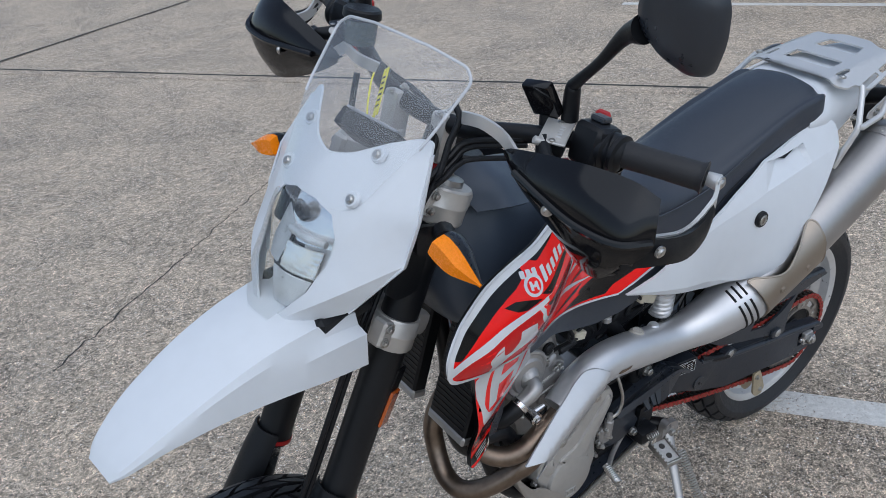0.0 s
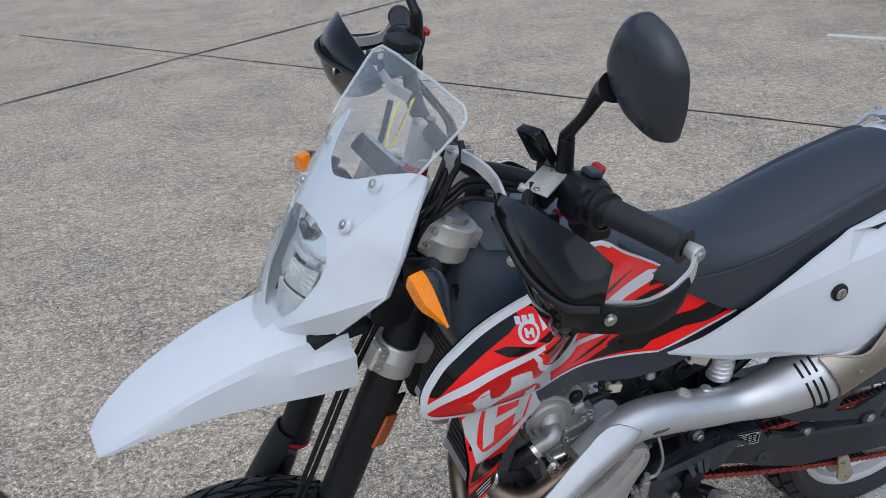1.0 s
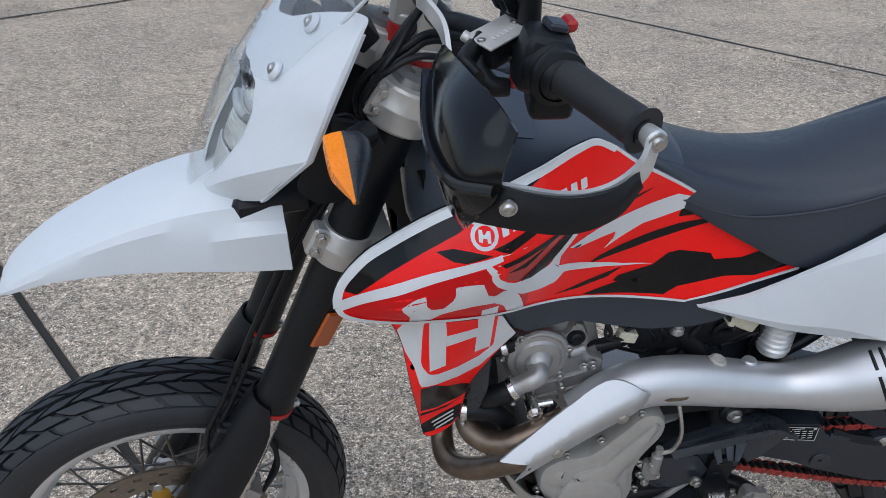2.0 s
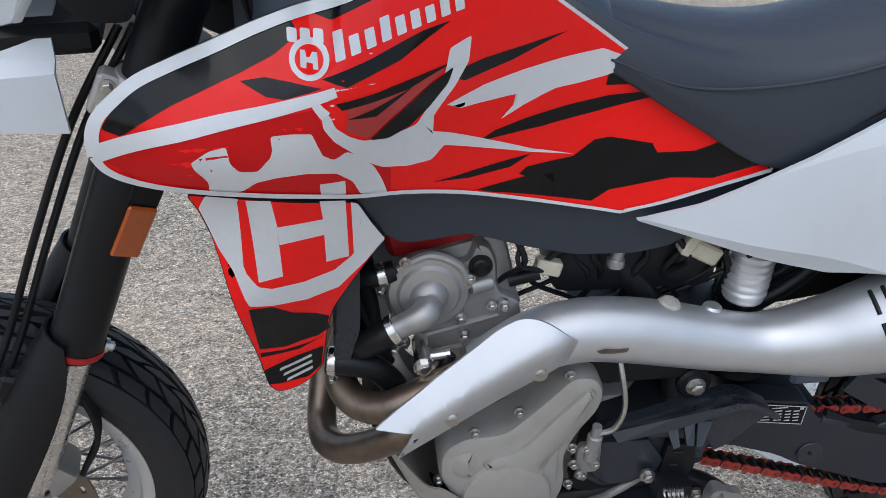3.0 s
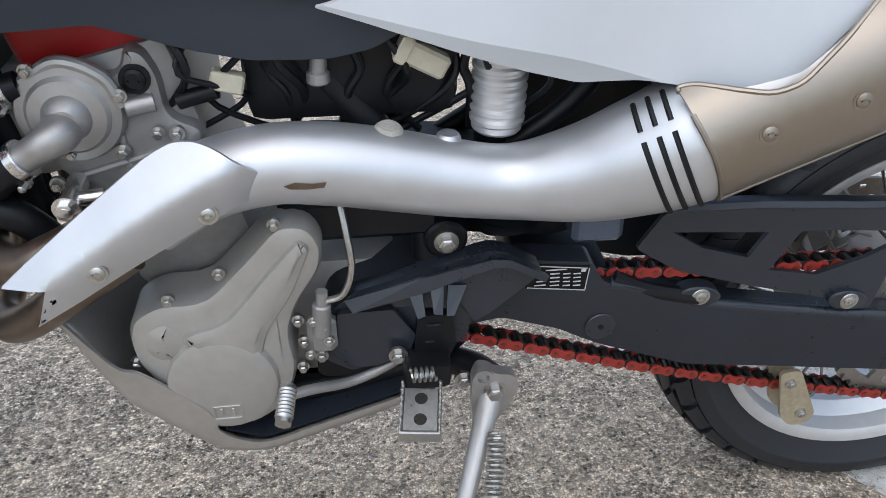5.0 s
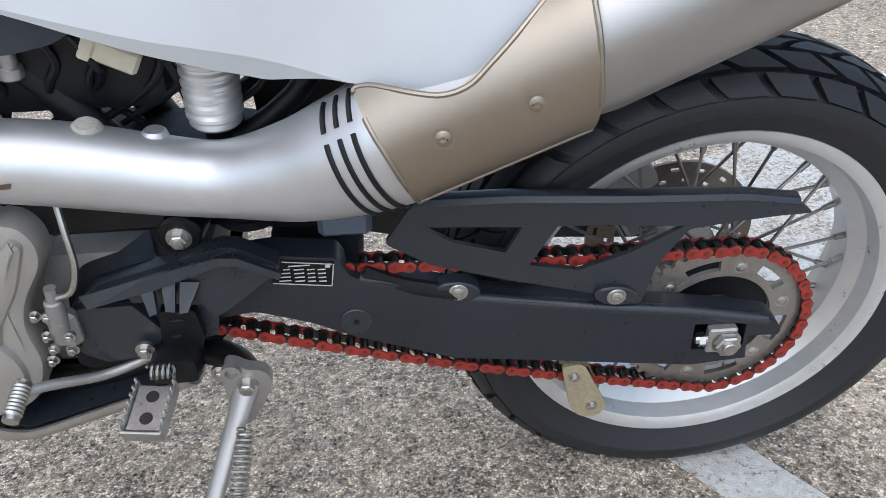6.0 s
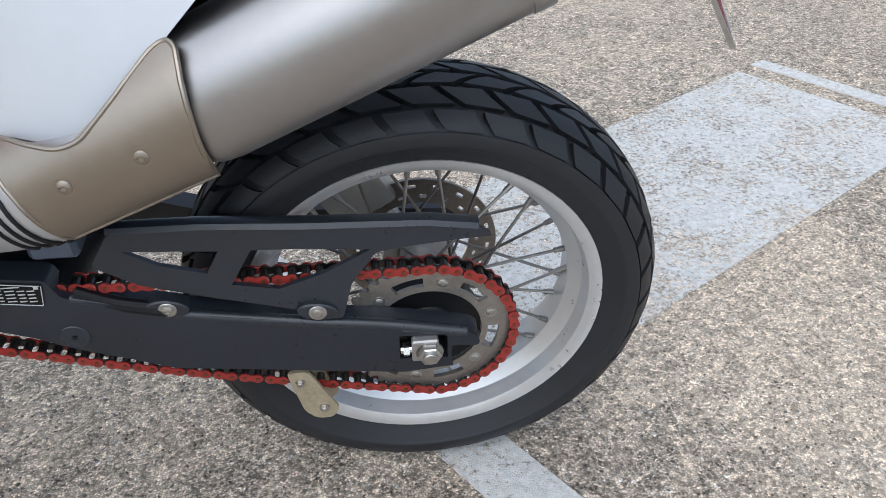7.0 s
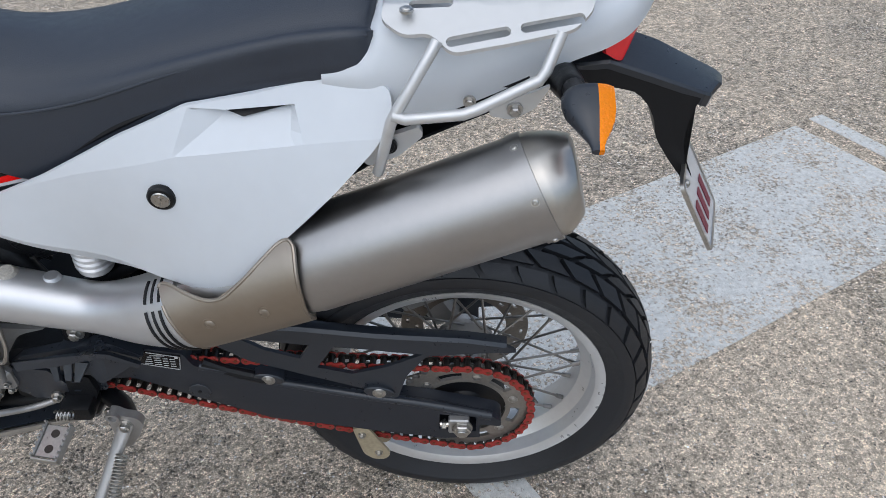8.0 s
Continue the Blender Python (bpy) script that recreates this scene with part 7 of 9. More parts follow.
# foot peg: a toothed frame on a hinge with a spring
PEG = Matrix.Translation((0.142, -0.165, 0.352)) @ Matrix.Rotation(radians(-8), 4, "Z") @ Matrix.Rotation(radians(12), 4, "X")
for s in (-1, 1):
    pm = PEG if s < 0 else Matrix.Translation((0.142, 0.165, 0.352)) @ Matrix.Rotation(radians(180), 4, "Z")
    bm = B()
    for x in (-0.019, 0.019):
        box(bm, (0.003, 0.058, 0.016), pm @ Matrix.Translation((x, -0.04, 0)), 0.001)
        for k in range(7):
            box(bm, (0.003, 0.004, 0.007), pm @ Matrix.Translation((x, -0.065 + k * 0.0085, 0.01)), 0.001)
    box(bm, (0.041, 0.003, 0.016), pm @ Matrix.Translation((0, -0.069, 0)), 0.001)
    box(bm, (0.035, 0.05, 0.003), pm @ Matrix.Translation((0, -0.04, 0.002)), 0.001)
    peg = part("foot_peg", bm, STEEL, bike, "toothed steel foot peg", smooth=0)
    for y in (-0.028, -0.052):
        b2 = B()
        cyl(b2, pm @ Vector((0, y, 0.001)), pm @ Vector((0, y, 0.0042)), 0.0065, seg=16)
        part("peg_hole", b2, CHAINDARK, peg)
bm = B()
spring = [Vector((0.13 + 0.026 * a / 30, -0.165 + 0.007 * math.sin(a), 0.356 + 0.007 * math.cos(a))) for a in (k * 0.7 for k in range(44))]
tube(bm, spring, 0.0016, 6, 0)
part("peg_spring", bm, STEEL, bike)
for x, z in ((0.12, 0.353), (0.19, 0.312)):
    bolt("peg_bolt", (x, -0.128, z), (0, -1, 0), 0.007, 0.009, STEEL, bike)
bm = B()
box(bm, (0.05, 0.05, 0.032), Matrix.Translation((0.15, -0.128, 0.337)), 0.01, 2)
part("peg_bracket", bm, BLACK, bike)
# side stand: hinge plate, leg, foot and spring
foot_w = (bike.matrix_world.inverted() @ Vector((0.105, -0.375, 0.012)))
top_s = Vector((0.22, -0.14, 0.312))
bm = B()
tube(bm, [top_s, top_s.lerp(foot_w, 0.15), top_s.lerp(foot_w, 0.4), top_s.lerp(foot_w, 0.97), foot_w], [0.015, 0.0115, 0.0095, 0.009, 0.0085], 14, 0, flat=0.6)
stand = part("side_stand", bm, ALLOY, bike, "bare alloy side stand leg")
bm = B()
sheet(bm, rounded([(0.196, 0.33), (0.202, 0.345), (0.214, 0.342), (0.222, 0.334), (0.24, 0.332), (0.248, 0.315), (0.236, 0.285), (0.215, 0.252), (0.2, 0.25), (0.196, 0.29)], 0.009), -0.15, 0.014, 0.02)
part("stand_hinge", bm, ALLOY, stand)
bm = B()
lathe(bm, [(0.0065, -0.003), (0.0105, -0.003), (0.0105, 0.003), (0.0065, 0.003)], 20, "y", (0.207, -0.153, 0.335), wrap=True)
part("stand_eye", bm, ALLOY, stand)
bolt("stand_bolt", (0.22, -0.148, 0.312), (0, -1, 0), 0.0085, 0.012, STEEL, stand)
bm = B()
box(bm, (0.075, 0.05, 0.008), Matrix.Translation(foot_w) @ Matrix.Rotation(radians(-LEAN_DEG), 4, "X"), 0.002)
part("stand_foot", bm, ALLOY, stand)
sp0, sp1 = Vector((0.218, -0.186, 0.285)), top_s.lerp(foot_w, 0.78) + Vector((0.046, -0.05, 0))
bm = B()
dd = sp1 - sp0
e1 = dd.cross(Vector((1, 0, 0))).normalized()
e2 = dd.cross(e1).normalized()
tube(bm, [sp0 + dd * (k / 400) + (e1 * math.cos(k * 0.75) + e2 * math.sin(k * 0.75)) * 0.0085 for k in range(401)], 0.0018, 6, 0)
part("stand_spring", bm, STEEL, stand, "coil spring")
pipe_part("side_stand_lug", [(0.15, -0.08, 0.31), (0.2, -0.11, 0.315), (0.222, -0.14, 0.318)], 0.016, BLACK)
# rear brake: calliper and hub on the far side
bm = B()
box(bm, (0.09, 0.05, 0.06), Matrix.Translation((0.665, 0.085, 0.395)) @ Matrix.Rotation(radians(-30), 4, "Y"), 0.01, 2)
box(bm, (0.05, 0.03, 0.1), Matrix.Translation((0.69, 0.09, 0.35)) @ Matrix.Rotation(radians(-30), 4, "Y"), 0.006)
part("rear_calliper", bm, ALLOY, bike, "cast rear brake calliper")
# inner mudguard behind the shock
bm = B()
shell(bm, grid([[(0.43, -0.07, 0.5), (0.43, 0, 0.51), (0.43, 0.07, 0.5)], [(0.45, -0.08, 0.6), (0.45, 0, 0.615), (0.45, 0.08, 0.6)], [(0.52, -0.085, 0.7), (0.52, 0, 0.71), (0.52, 0.085, 0.7)], [(0.65, -0.08, 0.8), (0.65, 0, 0.815), (0.65, 0.08, 0.8)], [(0.85, -0.06, 0.89), (0.85, 0, 0.9), (0.85, 0.06, 0.89)]], 4, 5), 0.004)
part("inner_mudguard", bm, BLACK, bike, "black inner mudguard")
bm = B()
sheet(bm, rounded([(0.24, 0.67), (0.43, 0.67), (0.452, 0.6), (0.432, 0.515), (0.34, 0.5), (0.25, 0.5)], 0.012), 0.03, 0.02, 0.04)
part("airbox_side", bm, BLACK, bike, "black plastic airbox wall")

# ---- front end: everything here turns with the handlebar ----
FLIP = Matrix.Diagonal((1, -1, 1, 1))
AXLE = Vector(FRONT)


def leg(z, side):
    """A point on a fork leg's line at height z."""
    return Vector((-0.344 + (z - 1.081) * 0.44, side * 0.086, z))


FWD = Vector((-math.cos(radians(RAKE_DEG)), 0, math.sin(radians(RAKE_DEG))))
for s in (-1, 1):
    bm = B()
    p = [leg(z, s) for z in (0.575, 0.59, 0.60, 0.86, 1.07, 1.082)]
    tube(bm, p, [0.027, 0.031, 0.029, 0.029, 0.0285, 0.026], 32, 0)
    fork = part("fork_leg", bm, BLACK, bike, "black upside-down fork leg", m=STEER)
    bm = B()
    tube(bm, [leg(0.3, s), leg(0.585, s)], 0.0225, 28, 0)
    part("fork_stanchion", bm, SHINY, fork, "polished fork stanchion", m=STEER)
    bm = B()
    tube(bm, [leg(0.581, s), leg(0.588, s)], 0.0322, 28, 0)
    part("fork_seal", bm, REDPLASTIC, fork, "thin red seal ring", m=STEER)
    bm = B()
    tube(bm, [leg(0.25, s), leg(0.275, s), leg(0.36, s), leg(0.375, s)], [0.024, 0.03, 0.03, 0.025], 24, 0)
    tube(bm, [AXLE + Vector((0, s * 0.068, 0)), AXLE + Vector((0, s * 0.125, 0))], 0.026, 24, 0)
    box(bm, (0.09, 0.036, 0.045), Matrix.Translation((AXLE + leg(0.315, s)) / 2 + Vector((0, s * 0.045, 0))) @ Matrix.Rotation(radians(-8), 4, "Y"), 0.008, 2)
    part("axle_clamp", bm, ALLOY, fork, "cast axle clamp", m=STEER)
    # plastic guard round the front and outside of the lower leg
    bm = B()
    net = []
    for z, r, spread in ((0.60, 0.034, 70), (0.56, 0.037, 100), (0.5, 0.039, 115), (0.42, 0.042, 120), (0.34, 0.044, 118), (0.27, 0.046, 105), (0.245, 0.044, 80)):
        c = leg(z, s)
        c.x += (AXLE.x - leg(0.27, s).x) * min(1.0, max(0.0, (0.6 - z) / 0.33))
        net.append([tuple(c + FWD * r * math.cos(radians(a)) + Vector((0, s, 0)) * r * math.sin(radians(a))) for a in (-60 + (spread + 60) * q / 8 for q in range(9))])
    shell(bm, grid(net, 2, 3), 0.003, s > 0)
    part("fork_guard", bm, BLACK, fork, "black plastic fork guard", m=STEER)
    # clamps
    for z, h, nm in ((0.863, 0.046, "lower_clamp"), (1.055, 0.05, "upper_clamp")):
        bm = B()
        a0, a1 = leg(z - h / 2, s), leg(z + h / 2, s)
        kk = 1.22 if z > 1 else 1.0
        tube(bm, [a0, a0.lerp(a1, 0.06), a0.lerp(a1, 0.45), a0.lerp(a1, 0.48), a0.lerp(a1, 0.52), a0.lerp(a1, 0.55), a0.lerp(a1, 0.94), a1], [r * kk for r in (0.033, 0.035, 0.035, 0.0358, 0.0358, 0.035, 0.035, 0.033)], 32, 0)
        mid = leg(z, s)
        box(bm, (0.026, 0.028, h * 0.92), Matrix.Translation(mid + FWD * 0.036 + Vector((0, s * 0.008, 0))) @ Matrix.Rotation(radians(RAKE_DEG), 4, "Y"), 0.004)
        cl_ = part(nm, bm, CLAMP, fork, "bare alloy fork clamp", m=STEER)
        for dz in (-0.011, 0.011):
            q = mid + HEAD_AXIS * dz + FWD * 0.038 + Vector((0, s * 0.022, 0))
            bolt("clamp_bolt", STEER @ q, STEER.to_3x3() @ Vector((0, s, 0)), 0.0055, 0.006, STEEL, fork)
    bm = B()
    tube(bm, [leg(1.078, s), leg(1.088, s), leg(1.09, s)], [0.027, 0.026, 0.012], 24, 0)
    tube(bm, [leg(1.086, s), leg(1.094, s)], 0.009, 6, 0)
    part("fork_cap", bm, material("fork_cap_grey", (0.3, 0.3, 0.3), 0.35, 0.8), fork, m=STEER)
    # amber side reflector on the back of the leg
    bm = B()
    c = leg(0.745, s)
    box(bm, (0.03, 0.006, 0.062), Matrix.Translation(c - FWD * 0.021 + Vector((0, s * 0.025, 0))) @ Matrix.Rotation(radians(RAKE_DEG), 4, "Y") @ Matrix.Rotation(radians(s * -20), 4, "Z"), 0.002)
    part("side_reflector", bm, ORANGE, fork, "orange side reflector", m=STEER)
    bm = B()
    box(bm, (0.034, 0.005, 0.1), Matrix.Translation(leg(0.763, s) - FWD * 0.02 + Vector((0, s * 0.021, 0))) @ Matrix.Rotation(radians(RAKE_DEG), 4, "Y") @ Matrix.Rotation(radians(s * -20), 4, "Z"), 0.002)
    part("reflector_base", bm, BLACK, fork, m=STEER)
    q = leg(0.59, s) - FWD * 0.032
    bolt("guard_bolt", STEER @ q, STEER.to_3x3() @ -FWD, 0.006, 0.008, STEEL, fork)
for z, w in ((0.863, 0.04), (1.05, 0.035)):
    bm = B()
    c = leg(z, 1)
    box(bm, (0.07, 0.2, w), Matrix.Translation((c.x + 0.03, 0, z - 0.005)) @ Matrix.Rotation(radians(RAKE_DEG), 4, "Y"), 0.012, 2)
    part("triple_clamp", bm, CLAMP, bike, "alloy triple clamp", m=STEER)

# front mudguard
FENDER = []
for x, top, wf, zf, wg, zg, wr, zr, ws, zb in (
        (-0.872, 0.82, 0.022, 0.82, 0.025, 0.8195, 0.027, 0.819, 0.028, 0.817),
        (-0.852, 0.841, 0.038, 0.839, 0.041, 0.836, 0.0425, 0.834, 0.043, 0.829),
        (-0.80, 0.875, 0.052, 0.871, 0.056, 0.866, 0.059, 0.860, 0.060, 0.849),
        (-0.72, 0.910, 0.062, 0.904, 0.068, 0.896, 0.071, 0.880, 0.074, 0.857),
        (-0.645, 0.934, 0.068, 0.924, 0.076, 0.912, 0.081, 0.890, 0.086, 0.855),
        (-0.57, 0.945, 0.074, 0.931, 0.081, 0.914, 0.0955, 0.900, 0.099, 0.850),
        (-0.51, 0.946, 0.082, 0.929, 0.088, 0.912, 0.107, 0.906, 0.108, 0.848)):
    FENDER.append([(x, 0, top), (x, wf * 0.35, top - (top - zf) * 0.1), (x, wf * 0.7, top - (top - zf) * 0.42), (x, wf, zf), (x, wg, zg), (x, wr, zr), (x + 0.001, ws, zb)])
bm = B()
shell(bm, grid(mirror(FENDER), 1, 6), 0.004, True)
part("front_mudguard", bm, WHITE, bike, "long white beak-like front mudguard", 22, m=STEER)
bm = B()
box(bm, (0.1, 0.16, 0.03), Matrix.Translation((-0.52, 0, 0.925)), 0.008)
part("mudguard_mount", bm, BLACK, bike, m=STEER)

# headlamp mask: a surface x over (y, z), built flat and swung round
SWAP = Matrix(((0, 1, 0, 0), (1, 0, 0, 0), (0, 0, 1, 0), (0, 0, 0, 1)))
mask_pts = []
for y, z, x in ((0.0, 0.925, -0.606), (0.0, 1.0, -0.578), (0.0, 1.08, -0.535), (0.0, 1.15, -0.478), (0.04, 0.93, -0.6), (0.068, 1.107, -0.495), (0.07, 1.158, -0.45), (0.066, 1.02, -0.548), (0.1, 0.993, -0.549), (0.148, 1.03, -0.483), (0.147, 1.086, -0.471), (0.118, 1.166, -0.409), (0.112, 1.05, -0.508), (0.105, 1.12, -0.462)):
    mask_pts.append((y, z, x))
    if y:
        mask_pts.append((-y, z, x))
MASK = surf(mask_pts)


def mask_x(y, z):
    """The mask with a raised ridge that runs from the chin to the side corner."""
    x = MASK(y, z)
    line = 0.945 + (abs(y) - 0.04) * 0.8
    x += 0.95 * max(0.0, line - z) * min(1.0, max(0.0, (abs(y) - 0.03) / 0.03))
    side = 0.085 + (z - 1.07) * 0.37
    if z > 1.03:
        x += 0.28 * max(0.0, abs(y) - side) * min(1.0, (z - 1.03) / 0.04)
    return x


half = [(0.0, 0.928), (0.03, 0.925), (0.042, 0.924), (0.098, 0.952), (0.149, 1.03), (0.147, 1.086), (0.123, 1.16), (0.118, 1.175), (0.1, 1.176), (0.07, 1.167), (0.035, 1.15), (0.0, 1.143)]
mask_out = rounded([(-y, z) for y, z in half] + [(y, z) for y, z in reversed(half[1:-1])], 0.008)
lamp = [(0.0, 0.93), (0.026, 0.944), (0.057, 0.984), (0.069, 1.028), (0.068, 1.056), (0.052, 1.083), (0.02, 1.096)]
lamp_out = [(y, z) for y, z in lamp] + [(-y, z) for y, z in reversed(lamp[1:])]
bm = B()
mask_folds = []
for s in (-1, 1):
    mask_folds += [((s * 0.04, 0.945), (s * 0.14, 1.025)), ((s * 0.085, 1.07), (s * 0.1146, 1.15))]
sheet(bm, mask_out, mask_x, 0.004, 0.011, holes=[lamp_out], folds=mask_folds)
bm.transform(SWAP)
mask = part("headlamp_mask", bm, WHITE, bike, "white plastic headlamp mask with four screws", 14, m=STEER)
for s in (-1, 1):
    bm = B()
    # returned side edge of the mask
    net = [[Vector((mask_x(s * y, z), s * y, z)), Vector((mask_x(s * y, z) + 0.003, s * (y + 0.0005), z)), Vector((mask_x(s * y, z) + 0.007, s * (y - 0.002), z))] for y, z in ((0.097, 0.953), (0.148, 1.031), (0.146, 1.086), (0.122, 1.16))]
    shell(bm, net, 0.003, s < 0)
    part("mask_edge", bm, WHITE, mask, m=STEER)
    bm = B()
    sheet(bm, rounded([(-0.495, 0.982), (-0.475, 1.02), (-0.455, 1.07), (-0.424, 1.072), (-0.41, 1.04), (-0.42, 1.0), (-0.435, 0.955), (-0.472, 0.957)], 0.01), s * 0.128, 0.006 * -s, 0.03)
    part("mask_side_cover", bm, BLACK, bike, "black plastic side cover", m=STEER)
    bm = B()
    sheet(bm, rounded([(-0.45, 1.076), (-0.405, 1.062), (-0.389, 1.031), (-0.4, 1.018), (-0.45, 1.03)], 0.008), s * 0.142, 0.008 * -s, 0.03)
    part("indicator_mount", bm, BLACK, bike, m=STEER)
    bolt("mount_screw", STEER @ Vector((-0.411, s * 0.146, 1.051)), STEER.to_3x3() @ Vector((0, s, 0.2)), 0.0055, 0.007, STEEL, bike)
    for y, z in ((0.068, 1.107), (0.07, 1.158)):
        p = Vector((mask_x(s * y, z) - 0.0065, s * y, z))
        bm = B()
        cyl(bm, p + Vector((0.006, 0, -0.004)), p + Vector((0.001, 0, 0.0005)), 0.0125, 0.0115, 22, 0.0015)
        part("screw_cup", bm, WHITE, mask, m=STEER)
        bolt("mask_screw", STEER @ p, STEER.to_3x3() @ Vector((-0.8, 0, 0.6)), 0.0048, 0.004, STEEL, mask, "dome")
# headlamp: dark housing, faceted mirror bowl, bulb shield and clear lens
bm = B()
sheet(bm, rounded(lamp_out, 0.012), lambda y, z: mask_x(y, z) + 0.03, 0.004, 0.014)
bm.transform(SWAP)
lamp_unit = part("headlamp", bm, LAMPBACK, bike, "clear headlamp with a mirror bowl", m=STEER)
def lamp_piece(name, outline, depth_, mat, label="", ribs=0):
    """A faceted piece behind the lens, set back from the mask by depth_ and, with ribs, fluted across."""
    bm = B()
    sheet(bm, rounded(outline, 0.002, 2), lambda y, z: mask_x(y, z) + depth_ + (0.0008 * math.sin((y + 0.35 * z) * ribs) if ribs else 0), 0.002, 0.0022 if ribs else 0.008)
    bm.transform(SWAP)
    return part(name, bm, mat, lamp_unit, label, 20, m=STEER)


for s in (-1, 1):
    lamp_piece("side_reflector_facet", [(s * y, z) for y, z in ((0.043, 1.058), (0.012, 1.044), (0.015, 1.012), (0.024, 0.985), (0.05, 0.985), (0.058, 1.01))], 0.02 if s > 0 else 0.026, LAMPHATCH, "hatched grey reflector facet")
lamp_piece("fluted_reflector", [(0.014, 1.022), (-0.05, 1.026), (-0.05, 0.99), (0.014, 0.988)], 0.018, HEADLAMP, "fluted reflector strip", 1500)
lamp_piece("lower_reflector", [(0.024, 0.986), (-0.05, 0.988), (-0.044, 0.966), (-0.022, 0.945), (0.004, 0.945)], 0.014, LAMPHATCH, "hatched lower reflector")
lamp_piece("upper_reflector", [(0.03, 1.082), (-0.03, 1.09), (-0.054, 1.078), (-0.06, 1.03), (0.0, 1.026), (0.03, 1.055)], 0.022, HEADLAMP, "chromed upper reflector")
bm = B()
tube(bm, [(mask_x(0, 1.042) + 0.016, 0.012, 1.04), (mask_x(0, 1.042) + 0.014, -0.024, 1.042), (mask_x(0, 1.042) + 0.02, -0.058, 1.044)], [0.0065, 0.006, 0.005], 16, 3)
part("bulb_sleeve", bm, LAMPHATCH, lamp_unit, "grey bulb sleeve", m=STEER)
bm = B()
rc = Vector((mask_x(0.0, 1.07) + 0.013, 0.0, 1.07))
lathe(bm, [(0.016, 0.0), (0.0165, -0.004), (0.0145, -0.005), (0.013, 0.002), (0.006, 0.004), (0.0, 0.004)], 24, "x", rc)
part("bulb_shield", bm, LAMPBACK, lamp_unit, "dark round bulb shield", m=STEER)
bm = B()
sheet(bm, rounded([(y * 1.04, 0.912 if z < 0.935 else z) for y, z in lamp_out], 0.006), lambda y, z: mask_x(y, z) - 0.004 - 0.014 * max(0, 1 - (abs(y) / 0.07) ** 3), 0.0025, 0.01)
bm.transform(SWAP)
lens_ob = part("lens", bm, LENS, lamp_unit, "clear lamp lens", 60, m=STEER)
lens_ob.visible_shadow = False
# clear screen
SCREEN = surf([(0, 1.09, -0.535), (0.09, 1.1, -0.49), (-0.09, 1.1, -0.49), (0, 1.15, -0.484), (0.075, 1.16, -0.454), (-0.075, 1.16, -0.454), (0.12, 1.174, -0.42), (-0.12, 1.174, -0.42), (0.128, 1.25, -0.347), (-0.128, 1.25, -0.347), (0, 1.265, -0.36), (0, 1.21, -0.43)])
screen_out = rounded([(-0.08, 1.095), (-0.105, 1.15), (-0.12, 1.178), (-0.133, 1.249, 0.008), (-0.117, 1.262, 0.008), (-0.05, 1.273), (0.05, 1.273), (0.117, 1.262, 0.008), (0.133, 1.249, 0.008), (0.12, 1.178), (0.105, 1.15), (0.08, 1.095), (0.0, 1.088)], 0.012)
bm = B()
sheet(bm, screen_out, lambda y, z: SCREEN(y, z) - 0.006, 0.003, 0.014)
bm.transform(SWAP)
screen = part("windscreen", bm, CLEAR, bike, "clear plastic fly screen with a polished rim", 60, m=STEER)
screen.visible_shadow = False
# the edge's thin highlights are put into the rim's whitish colour
bm = B()
tube(bm, [(SCREEN(p.x, p.y) - 0.005, p.x, p.y) for p in screen_out if p.y > 1.172], 0.0022, 8, 0)
part("screen_rim", bm, clear("screen_edge_glint", (0.95, 0.96, 0.97), 0.05, 1.5, 0.55), screen, "cut edge with its bright highlight painted in", m=STEER)

# front turn signals
for s in (-1, 1):
    m = Matrix.Translation((-0.446 if s < 0 else -0.452, s * (0.212 if s < 0 else 0.19), 1.061 if s < 0 else 1.064)) @ Matrix.Rotation(radians(s * 69), 4, "X") @ Matrix.Diagonal((1.0, 0.56, 0.62, 1) if s < 0 else (0.8, 0.5, 0.62, 1))
    ind = indicator("front_indicator", STEER @ m, -1, 0.019, 0.029, 0.82, 0.12)
    bm = B()
    tube(bm, [(-0.435, s * 0.18, 1.07), (-0.415, s * 0.155, 1.06)], [0.013, 0.016], 14, 0)
    part("stalk", bm, BLACK, ind, m=STEER)

# ---- handlebar and controls ----
bar = [(-0.231, -0.412, 1.1865), (-0.25, -0.36, 1.1885), (-0.268, -0.28, 1.19), (-0.285, -0.21, 1.182), (-0.303, -0.14, 1.166), (-0.31, -0.09, 1.152), (-0.312, 0, 1.148)]
